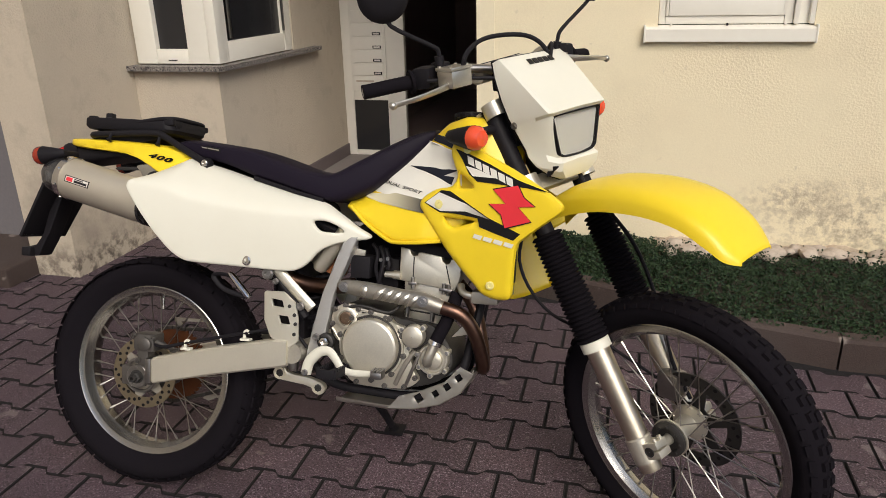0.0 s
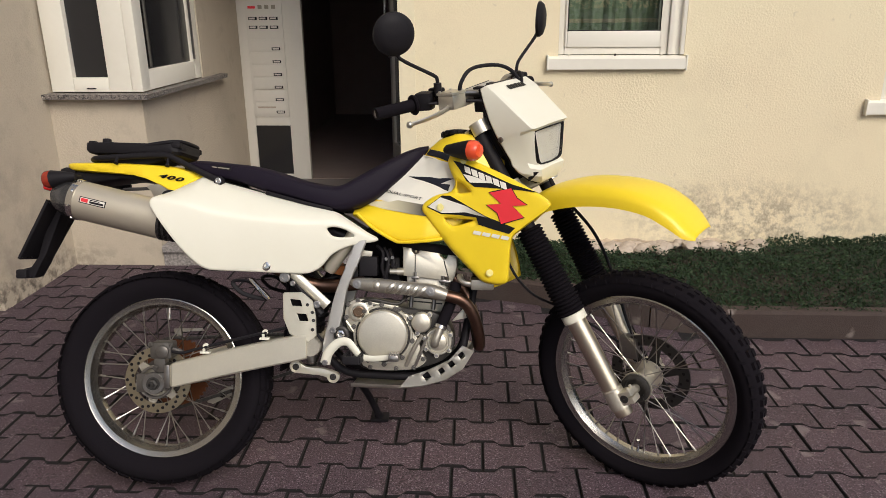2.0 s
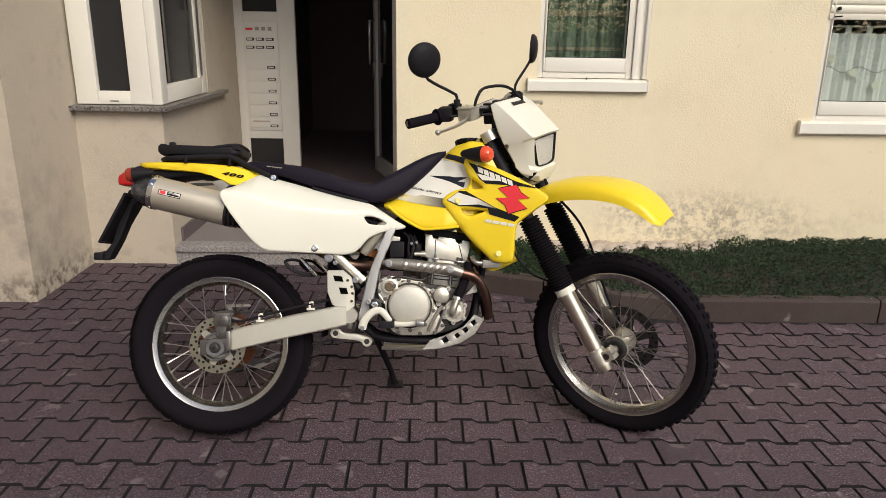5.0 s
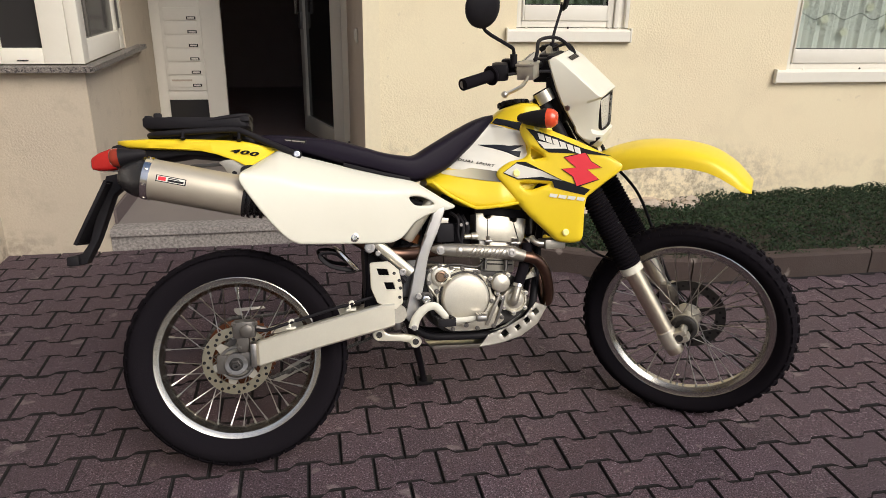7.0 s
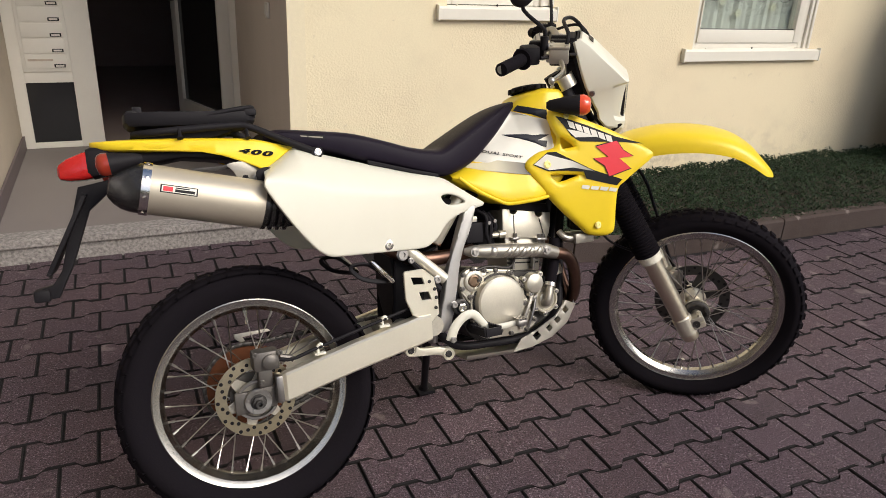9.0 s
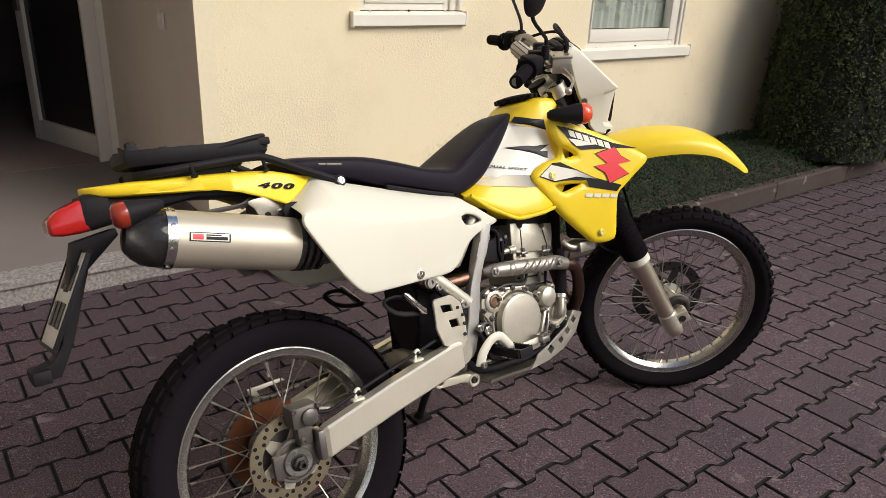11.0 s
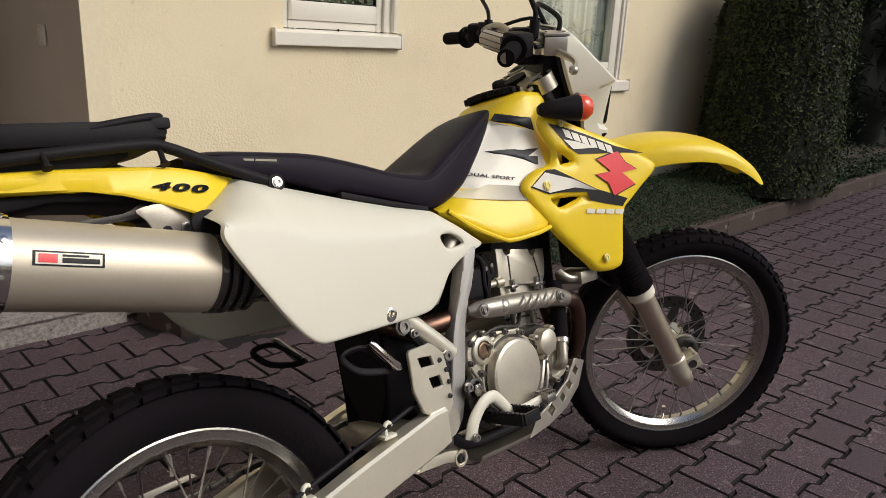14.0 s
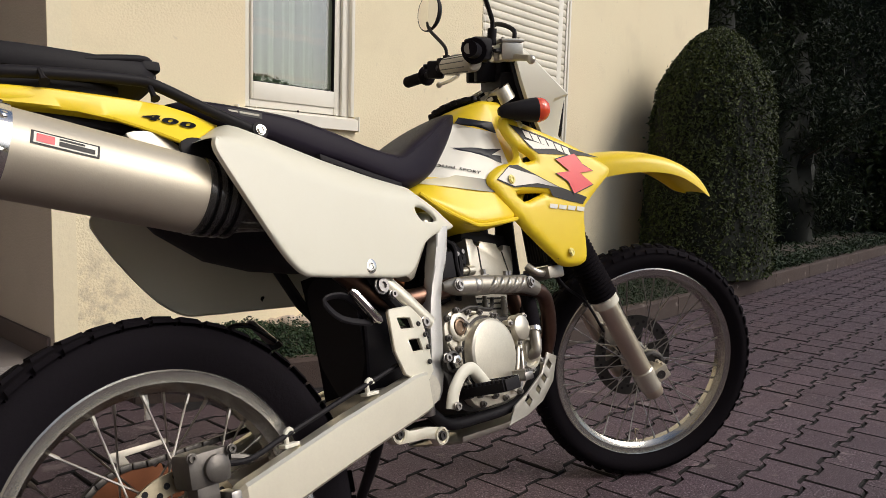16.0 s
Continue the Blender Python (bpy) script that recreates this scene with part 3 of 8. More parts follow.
def window(name, op, sill_x, sill_z, glass_x, glass_z, label, rail):
    x0, x1, z0, z1 = op
    top = thing(name, pose(0, 0, 0), label, "window", "structure")
    bm = frame_bars(bmesh.new(), x0 + 0.001, x1 - rail, z0 + 0.05, z1 - 0.002, 0.035, FACE + 0.012, FACE + 0.09, left=0.03)
    part("window_frame", bm, M_PVC, top)
    bm = frame_bars(bmesh.new(), x0 + 0.03, x1 - rail - 0.035, z0 + 0.085, z1 - 0.04, 0.06, FACE + 0.002, FACE + 0.07, 0.008, left=glass_x[0] - x0 - 0.03, right=x1 - rail - 0.035 - glass_x[1], low=glass_z - z0 - 0.085)
    part("sash", bm, M_PVC, top)
    # dark glazing bead
    bm = frame_bars(bmesh.new(), glass_x[0] - 0.002, glass_x[1] + 0.002, glass_z - 0.002, z1 - 0.09, 0.006, FACE + 0.012, FACE + 0.03, 0)
    part("gasket", bm, M_BLACKPL, top, "black rubber glazing gasket")
    g = part("pane", boxes(((glass_x[0], FACE + 0.028, glass_z), (glass_x[1], FACE + 0.034, z1 - 0.09))), M_GLASS, top, "clear reflecting window glass")
    g.visible_shadow = False
    # shutter guide rail beside the frame
    bm = bmesh.new()
    box(bm, (x1 - rail + 0.001, FACE - 0.004, z0 + 0.05), (x1 - rail + 0.022, FACE + 0.06, z1 - 0.002), 0.003)
    box(bm, (x1 - 0.022, FACE - 0.004, z0 + 0.05), (x1 - 0.002, FACE + 0.06, z1 - 0.002), 0.003)
    box(bm, (x1 - rail + 0.022, FACE + 0.02, z0 + 0.05), (x1 - 0.022, FACE + 0.06, z1 - 0.002))
    part("guide_rail", bm, M_PVC, top)
    # metal sill with end caps and small rivets
    bm = bmesh.new()
    a, b = sill_x
    za, zb = sill_z
    prof = [(FACE + 0.02, zb + 0.012), (FACE - 0.025, zb), (FACE - 0.03, zb - 0.004), (FACE - 0.03, za), (FACE - 0.022, za), (FACE - 0.02, zb - 0.012), (FACE + 0.02, zb - 0.002)]
    ring_bridge(bm, [[(x, y, z) for y, z in prof] for x in (a + 0.006, b - 0.006)])
    part("window_sill", bm, M_PVC, top, "white sheet metal sill", smooth=False)
    for x in (a, b - 0.008):
        part("end_cap", boxes(((x, FACE - 0.033, za - 0.006), (x + 0.008, FACE, zb + 0.014)), bevel=0.002), M_PVC, top)
    for i in range(3):
        x = a + (b - a) * (0.16 + 0.33 * i)
        bm = bmesh.new()
        bmesh.ops.create_uvsphere(bm, u_segments=8, v_segments=5, radius=0.006, matrix=Matrix.Translation((x, FACE + 0.001, zb + 0.014)))
        part("drain_cap", bm, M_BLACKPL if i % 2 else M_PVC, top)
    return top


window("window_1", WA, (0.287, 1.000), (1.078, 1.135), (0.388, 0.862), 1.266, "white plastic window with a metal sill and green curtain behind", 0.085)
window("window_2", WB, (1.928, 3.085), (0.848, 0.910), (2.045, 2.905), 1.035, "white plastic window with half-lowered roller shutter", 0.06)


def wavy_cloth(x0, x1, z0, z1, y, amp, waves, phase=0.0, nz=6):
    bm = bmesh.new()
    n = int((x1 - x0) / 0.008)
    rows = []
    for k in range(nz + 1):
        z = z0 + (z1 - z0) * k / nz
        rows.append([(x0 + (x1 - x0) * i / n, y + amp * (math.sin(phase + waves * 6.283 * i / n + 0.5 * math.sin(5.1 * i / n + k * 0.15)) + 0.4 * math.sin(2.7 * waves * 6.283 * i / n + 1.0)), z) for i in range(n + 1)])
    return ring_bridge(bm, rows, closed=False, caps=False)


curtain = tagged(part("curtain", wavy_cloth(0.34, 0.985, 1.12, 2.3, FACE + 0.105, 0.018, 6), M_CURT_GREEN), "green woven curtain with beige check stripes hanging in folds", "curtain")
for z, h in ((1.305, 0.02), (1.50, 0.035), (1.56, 0.012), (1.75, 0.035)):
    part("stripe", wavy_cloth(0.34, 0.985, z, z + h, FACE + 0.100, 0.018, 6, 0.0, 1), M_CURT_STRIPE, curtain, "beige woven stripe")
lace = tagged(part("lace_curtain", wavy_cloth(2.02, 2.95, 1.0, 1.425, FACE + 0.085, 0.012, 9), M_LACE), "white lace half curtain with embroidered yellow flowers", "curtain")
for i in range(6):
    bm = bmesh.new()
    fx, fz = 2.10 + 0.145 * i, (1.28, 1.20, 1.13, 1.27, 1.17, 1.25)[i]
    for k in range(6):
        a = k * 1.047
        lathe(bm, [(0.0005, 0.003), (0.012, 0.002), (0.013, 0.0)], Matrix.Translation((fx + 0.014 * math.cos(a), FACE + 0.066, fz + 0.014 * math.sin(a))) @ Matrix.Rotation(radians(90), 4, "X"), 8)
    part("embroidered_flower", bm, M_FLOWER, lace)
bm = bmesh.new()
for i in range(70):
    x = 2.03 + 0.0131 * i
    box(bm, (x, FACE + 0.066, 1.215 + 0.018 * math.sin(i * 0.42)), (x + 0.007, FACE + 0.068, 1.221 + 0.018 * math.sin(i * 0.42)))
part("dashed_stitch", bm, M_THREAD, lace, "dark dashed scalloped stitching")
for i in range(8):
    part("hanging_loop", boxes(((2.04 + 0.125 * i, FACE + 0.082, 1.42), (2.075 + 0.125 * i, FACE + 0.086, 1.47))), M_LACE, lace)
bm = tube(bmesh.new(), [(2.01, FACE + 0.085, 1.465), (2.99, FACE + 0.085, 1.465)], 0.005)
part("curtain_rod", bm, M_PVC, lace)
# roller shutter: single slats
shutter = thing("roller_shutter", pose(0, 0, 0), "cream plastic roller shutter lowered half way over the window", "shutter")
bm = ring_bridge(bmesh.new(), [[(x, FACE + 0.012 + 0.010 * math.cos(a), 0.0225 + 0.0235 * math.sin(a)) for a in [6.283 * j / 12 for j in range(12)]] for x in (WB[0] + 0.012, WB[1] - 0.05)])
slat = part("slat", bm, M_SHUTTER, shutter)
slat.location.z = 1.535
for i in range(1, 16):
    s = slat.copy()
    scene.collection.objects.link(s)
    s.location.z = 1.535 + 0.047 * i
part("bottom_bar", boxes(((WB[0] + 0.01, FACE + 0.002, 1.50), (WB[1] - 0.048, FACE + 0.020, 1.533)), bevel=0.004), M_SHUTTER, shutter)
bm = bmesh.new()
lathe(bm, [(0.010, 0), (0.011, 0.012), (0.006, 0.016), (0.0005, 0.016)], axis_y(2.06, FACE, 1.56), 12)
tube(bm, [(2.045, FACE - 0.002, 1.515), (2.045, FACE - 0.02, 1.515), (2.075, FACE - 0.022, 1.518)], 0.004, 8)
part("stop", bm, M_BLACKPL, shutter, "dark rubber stop")

# corner window of the bay
bay = thing("window_3", pose(0, 0, 0), "white plastic corner window with dark glass over a granite sill", "window", "structure")
bm = frame_bars(bmesh.new(), -2.345, -1.905, 0.968, 2.35, 0.06, 3.79, 3.87, 0.006, left=0.125, right=0.125, low=0.075)
part("window_frame", bm, M_PVC, bay)
part("corner_post", boxes(((-1.904, 3.788, 0.968), (-1.846, 3.87, 2.35)), bevel=0.006), M_PVC, bay)
bm = bmesh.new()
box(bm, (-1.93, 3.871, 0.968), (-1.85, 3.90, 2.35), 0.006)
box(bm, (-1.93, 4.56, 0.968), (-1.85, 4.66, 2.35), 0.006)
box(bm, (-1.93, 3.90, 0.968), (-1.851, 4.56, 1.075), 0.006)
box(bm, (-1.93, 3.90, 2.25), (-1.851, 4.56, 2.35), 0.006)
part("side_frame", bm, M_PVC, bay)
bm = bmesh.new()
box(bm, (-1.848, 3.915, 1.09), (-1.838, 3.93, 2.24))
box(bm, (-1.848, 4.535, 1.09), (-1.838, 4.55, 2.24))
part("side_bead", bm, M_STEEL, bay, "grey glazing bead")
part("pane", boxes(((-2.22, 3.825, 1.043), (-2.03, 3.831, 2.29))), M_BLACKGLASS, bay, "dark reflecting glass")
part("pane", boxes(((-1.885, 3.90, 1.075), (-1.879, 4.56, 2.25))), M_BLACKGLASS, bay, "dark reflecting glass")
part("vent_slot", boxes(((-2.15, 3.786, 0.985), (-2.10, 3.79, 0.990))), M_BLACKPL, bay)
sill_pts = [(-2.362, 3.70), (-1.79, 3.70), (-1.79, 4.97), (-1.85, 4.97), (-1.85, 3.79), (-2.362, 3.79)]
bm = bmesh.new()
ring_bridge(bm, [[(x, y, z) for x, y in sill_pts] for z in (0.938, 0.964)])
part("window_sill", bm, M_SILLSTONE, bay, "speckled granite sill", smooth=False)

# entrance screen with letter boxes
screen = thing("entrance_screen", pose(0, 0, 0), "white entrance side screen with letter boxes and dark panes", "door screen", "structure")
bm = bmesh.new()
for lo, hi in (((-1.844, 5.45, 0.113), (-1.775, 5.50, 2.25)), ((-1.505, 5.45, 0.113), (-1.367, 5.50, 2.25)), ((-1.775, 5.451, 0.113), (-1.505, 5.499, 0.15)),
               ((-1.775, 5.451, 0.53), (-1.505, 5.499, 0.60)), ((-1.775, 5.451, 1.45), (-1.505, 5.499, 1.525)), ((-1.775, 5.451, 2.2), (-1.505, 5.499, 2.25))):
    box(bm, lo, hi, 0.003)
part("screen_frame", bm, M_MAIL, screen)
part("lower_pane", boxes(((-1.775, 5.465, 0.15), (-1.505, 5.475, 0.53))), M_BLACKGLASS, screen, "black glass pane")
part("upper_pane", boxes(((-1.775, 5.465, 1.525), (-1.505, 5.475, 2.2))), M_BLACKGLASS, screen, "black glass pane")
mailbox = thing("letterbox_unit", pose(0, 0, 0), "white enamelled letterbox unit with bell buttons and name plates", "letterbox")
part("backplate", boxes(((-1.775, 5.44, 0.60), (-1.505, 5.464, 1.45)), bevel=0.002), M_MAIL, mailbox)
part("red_label", boxes(((-1.755, 5.437, 1.385), (-1.70, 5.44, 1.402))), M_DECALRED, mailbox, "small red label")
bm = bmesh.new()
for i in range(3):
    box(bm, (-1.68 + 0.05 * i, 5.437, 1.382), (-1.65 + 0.05 * i, 5.44, 1.41), 0.002)
part("speaker", bm, M_DECALGREY, mailbox, "grey intercom grille")
for r in range(2):
    for c in range(3):
        x, z = -1.755 + 0.078 * c, 1.305 - 0.062 * r
        b = part("bell_button", boxes(((x, 5.434, z), (x + 0.062, 5.44, z + 0.022)), bevel=0.002), M_DECALBLACK, mailbox)
        part("name_strip", boxes(((x + 0.006, 5.432, z + 0.005), (x + 0.05, 5.434, z + 0.017))), M_MAIL, b)
for r in range(6):
    z = 1.085 - 0.093 * r
    f = part("flap", boxes(((-1.755, 5.433, z), (-1.525, 5.44, z + 0.085)), bevel=0.003), M_MAIL, mailbox)
    part("name_plate", boxes(((-1.598, 5.430, z + 0.006), (-1.535, 5.433, z + 0.026))), M_DECALBLACK, f)
    part("plate_paper", boxes(((-1.59, 5.4285, z + 0.011), (-1.543, 5.4298, z + 0.021))), M_MAIL, f)
    if r == 5:
        part("sticker", boxes(((-1.74, 5.431, z + 0.045), (-1.60, 5.433, z + 0.058))), M_STONE, f, "faded orange sticker")

# house door leaf, swung inward on its right hinge
door = thing("door_1", pose(-0.525, 5.50, 0.118, 0, 0, -72), "white framed glazed house door standing open", "door", "structure")
bm = bmesh.new()
for lo, hi in (((-0.88, -0.03, 0), (-0.79, 0.03, 2.1)), ((-0.09, -0.03, 0), (0, 0.03, 2.1)), ((-0.79, -0.029, 0), (-0.09, 0.029, 0.14)), ((-0.79, -0.029, 2.0), (-0.09, 0.029, 2.1))):
    box(bm, lo, hi, 0.004)
part("door_frame", bm, M_MAIL, door)
part("door_pane", boxes(((-0.79, -0.006, 0.14), (-0.09, 0.006, 2.0))), M_BLACKGLASS, door, "dark door glass")
for s in (-1, 1):
    bm = bmesh.new()
    tube(bm, [(-0.83, s * 0.03, 0.98), (-0.83, s * 0.075, 0.98), (-0.83, s * 0.075, 1.36), (-0.83, s * 0.03, 1.36)], 0.013, 10, 0)
    part("door_handle", bm, M_CHROME, door, "steel bar handle")
part("lock_case", boxes(((-0.86, -0.05, 0.86), (-0.80, 0.05, 0.99)), bevel=0.004), M_STEEL, door)
bm = bmesh.new()
for lo, hi in (((-0.60, 5.455, 0.116), (-0.521, 5.50, 2.25)),):
    box(bm, lo, hi, 0.004)
part("door_post", bm, M_MAIL, screen)

switch = thing("light_switch", pose(-0.482, 4.272, 1.074, 0, 0, 0), "small white switch on the entrance wall", "switch")
part("plate", boxes(((-0.012, -0.032, -0.04), (0.0, 0.032, 0.04)), bevel=0.003), M_MAIL, switch)
part("rocker", boxes(((-0.018, -0.02, -0.026), (-0.012, 0.02, 0.026)), bevel=0.002), M_MAIL, switch)

# ---- kerb ----
KERB = [(-0.40, 3.74), (-0.33, 3.50), (-0.12, 3.36), (0.35, 3.20), (0.72, 3.00), (1.05, 2.925)]
kerb = thing("kerb", pose(0, 0, 0), "weathered concrete edging with pale lichen spots", "kerb", "structure")


def kerb_stone(a, b, w=0.075, h=0.115):
    a, b = Vector((*a, 0)), Vector((*b, 0))
    d = (b - a).normalized()
    n = Vector((-d.y, d.x, 0))
    a, b = a + d * 0.004, b - d * 0.004
    bm = bmesh.new()
    sec = [(0, -0.1), (0, h - 0.012), (0.010, h), (w - 0.008, h), (w, h - 0.008), (w, -0.1)]
    ring_bridge(bm, [[p + n * u + Vector((0, 0, z)) for u, z in sec] for p in (a, (a + b) / 2, b)])
    return part("kerb_stone", bm, M_KERB, kerb, smooth=False)


for a, b in zip(KERB, KERB[1:]):
    kerb_stone(a, b)
for i in range(11):
    kerb_stone((1.05 + i, 2.925 + 0.004 * i), (2.05 + i, 2.929 + 0.004 * i))


# ---- motorcycle ----
# Built about its rear axle: x ahead, y to its left, z up; then leant on its side stand and steered to the right.
REAR_R, FRONT_R = 0.328, 0.344
RAKE, STEER = 27.6, -40.5
STEM = Vector((1.398, 0, -0.015))
STEM_AXIS = Vector((-math.sin(radians(RAKE)), 0, math.cos(radians(RAKE))))
LIFT = Matrix.Translation((0, 0, REAR_R))
TURNED = LIFT @ Matrix.Translation(STEM) @ Matrix.Rotation(radians(STEER), 4, STEM_AXIS) @ Matrix.Translation(-STEM)
bike_place = Matrix.Translation((-1.0135, 1.906, 0.317)) @ Matrix.Rotation(radians(0.9), 4, "Z") @ Matrix.Rotation(radians(-18.5), 4, "X") @ Matrix.Translation((0, 0, -REAR_R))
bike = thing("motorcycle", bike_place, "yellow and white enduro motorcycle leaning on its side stand", "motorcycle")


# the bars sit slightly turned in their clamps
BARS = TURNED @ pose(0.0009, -0.0256, 0.0436, 1.94, 1.80, 1.06)
ROUND = {"rear_wheel", "front_wheel", "rim", "tyre", "valve", "brake_disc", "drill_holes", "rear_sprocket", "chain", "side_stand", "stand_spring",
         "luggage_rack", "rack_slot", "front_hoop", "hoop_foot", "rear_lug", "rack_base", "rack_tube", "rack_boss", "rack_bolt", "rack_post"}


def splay(x, y, z):
    """The bodywork widens with height: what lies out on a flank stands further out, and a little lower, the higher it sits."""
    k = 0.0559 * min(1.0, abs(y) / 0.06) * min(1.0, max(0.0, (z + 0.06) / 0.06))
    return Vector((x, y + math.copysign(k * z, y), z - k * abs(y)))


def bp(name, bm, material, label="", parent=None, steer=False, angle=40):
    if not steer and name not in ROUND:
        for v in bm.verts:
            v.co = splay(*v.co)
    bmesh.ops.transform(bm, matrix=BARS if steer == "bars" else TURNED if steer else LIFT, verts=bm.verts)
    return part(name, bm, material, parent or bike, label, True, angle)


def both(make, *args, **kw):
    for side in (1, -1):
        make(side, *args, **kw)


BOLTS = {}


def bolts(name, places, r, h, material, parent, label="", boss=None, steer=False):
    """Bolts that face the bike's right, each an object of its own on one mesh; boss: (radius, height) of a pad under each."""
    key = (r, h, material.name, boss)
    for x, y, z in places:
        if key not in BOLTS:
            bm = bmesh.new()
            q = 0.0
            if boss:
                q = boss[1]
                lathe(bm, [(boss[0], 0), (boss[0], q), (r * 1.25, q), (r * 1.25, q + h * 0.4), (r, q + h * 0.45), (r, q + h), (r * 0.5, q + h), (r * 0.45, q + h * 0.6), (0.0002, q + h * 0.6)], axis_y(0, 0, 0), 10)
            else:
                bolt(bm, 0, 0, 0, r, h)
            ob = part(name, bm, material, parent, label)
            BOLTS[key] = ob.data
        else:
            ob = new(name, BOLTS[key])
            ob.parent = parent
            tagged(ob, label)
        ob.matrix_basis = TURNED @ Matrix.Translation((x, y, z)) if steer else LIFT @ Matrix.Translation(splay(x, y, z))


# -- wheels --
def wheel(name, cx, cz, rim_r, rim_w, tyre_r, tyre_w, steer, lugs, hub_r):
    """Hub as the wheel's body, with rim, tyre, spokes and nipples under it."""
    c = Vector((cx, 0, cz))
    frame_m = Matrix.Translation(c) @ Matrix.Rotation(radians(90), 4, "X")
    bm = bmesh.new()
    w = 0.045
    lathe(bm, [(0.009, -0.085), (0.012, -0.085), (0.013, -w), (hub_r, -w), (hub_r, -w + 0.006), (hub_r * 0.55, -w + 0.014), (hub_r * 0.5, 0), (hub_r * 0.55, w - 0.014), (hub_r, w - 0.006), (hub_r, w), (0.013, w), (0.012, 0.085), (0.009, 0.085), (0.0005, 0.085)], frame_m, 28)
    hub = bp(name, bm, M_COVER_ALLOY if steer else M_DULL, "spoked wheel with silver hub" if steer else "spoked wheel with dull grey hub", None, steer)
    h = rim_w / 2
    bm = bmesh.new()
    prof = [(rim_r, -h), (rim_r, -h + 0.005), (rim_r - 0.014, -h + 0.008), (rim_r - 0.018, -h * 0.5), (rim_r - 0.026, 0), (rim_r - 0.018, h * 0.5), (rim_r - 0.014, h - 0.008), (rim_r, h - 0.005), (rim_r, h),
            (rim_r - 0.003, h + 0.0015), (rim_r - 0.005, h + 0.0005), (rim_r - 0.019, h - 0.0015), (rim_r - 0.021, h - 0.005), (rim_r - 0.026, h * 0.55), (rim_r - 0.031, h * 0.35), (rim_r - 0.032, 0), (rim_r - 0.031, -h * 0.35), (rim_r - 0.026, -h * 0.55), (rim_r - 0.021, -h + 0.005), (rim_r - 0.019, -h + 0.0015), (rim_r - 0.005, -h - 0.0005), (rim_r - 0.003, -h - 0.0015)]
    lathe(bm, prof, frame_m, 96, closed=True)
    bp("rim", bm, M_RIM, "polished aluminium rim", hub, steer, 24)
    # tyre carcass with knobs
    bm = bmesh.new()
    a, b = rim_r - 0.008, tyre_r - 0.008
    t = tyre_w / 2
    prof = [(a, -h + 0.004), (a + 0.012, -h - 0.002), (a + (b - a) * 0.45, -t), (a + (b - a) * 0.75, -t * 0.96), (b - 0.006, -t * 0.72), (b, -t * 0.35), (b + 0.002, 0), (b, t * 0.35), (b - 0.006, t * 0.72), (a + (b - a) * 0.75, t * 0.96), (a + (b - a) * 0.45, t), (a + 0.012, h + 0.002), (a, h - 0.004)]
    lathe(bm, prof, frame_m, 96)
    bp("tyre", bm, M_RUBBER, "black knobbly off-road tyre", hub, steer, 60)
    turn = TURNED if steer else LIFT
    blocks = {}
    for i in range(lugs):
        for row, (y, half, rad, tilt) in enumerate(((-t * 0.80, t * 0.17, b - 0.014, 38), (-t * 0.27, t * 0.21, b - 0.002, 0), (t * 0.27, t * 0.21, b - 0.002, 0), (t * 0.80, t * 0.17, b - 0.014, -38))):
            ang = 360.0 * (i + (0.5 if row in (1, 2) else 0.0) + (0.12 if row % 2 else -0.12)) / lugs
            kind = row in (0, 3)
            if kind not in blocks:
                bm = bmesh.new()
                length = math.pi * 2 * b / lugs * ((0.32 if kind else 0.29) if steer else (0.40 if kind else 0.39))
                vs = []
                for sx, q in ((-0.006, 1.06), (0.0075 if steer else 0.0052, 0.86)):
                    for sy, sz in ((-1, -1), (1, -1), (1, 1), (-1, 1)):
                        vs.append(bm.verts.new((sx, sy * length * q, sz * half * q)))
                for fc in ((4, 5, 6, 7), (0, 1, 5, 4), (1, 2, 6, 5), (2, 3, 7, 6), (3, 0, 4, 7)):
                    bm.faces.new([vs[k] for k in fc])
                ob = part("tread_block", bm, M_RUBBER, hub, smooth=False)
                blocks[kind] = ob.data
            else:
                ob = new("tread_block", blocks[kind])
                ob.parent = hub
            ob.matrix_basis = turn @ frame_m @ Matrix.Rotation(radians(ang), 4, "Z") @ Matrix.Translation((rad, 0, -y)) @ Matrix.Rotation(radians(tilt), 4, "Y")
    # spokes, laced in crossing pairs
    spoke_me = None
    for i in range(36):
        ang = 2 * math.pi * i / 36
        side = 1 if i % 2 else -1
        lean = (0.62 if (i // 2) % 2 else -0.62)
        hub_p = Vector(((hub_r - 0.006) * math.cos(ang + lean), (hub_r - 0.006) * math.sin(ang + lean), side * (w - 0.008)))
        rim_p = Vector(((rim_r - 0.028) * math.cos(ang), (rim_r - 0.028) * math.sin(ang), side * 0.004))
        d = rim_p - hub_p
        if spoke_me is None:
            bm = bmesh.new()
            lathe(bm, [(0.0002, 0.0), (0.0017, 0.0), (0.0017, d.length - 0.02), (0.0031, d.length - 0.018), (0.0031, d.length - 0.002), (0.004, d.length)], Matrix(), 6)
            s = part("spoke", bm, M_SPOKE, hub)
            spoke_me = s.data
        else:
            s = new("spoke", spoke_me)
            s.parent = hub
        q = d.to_track_quat("Z", "Y").to_matrix().to_4x4()
        s.matrix_basis = turn @ frame_m @ Matrix.Translation(hub_p) @ q
    # valve
    bm = bmesh.new()
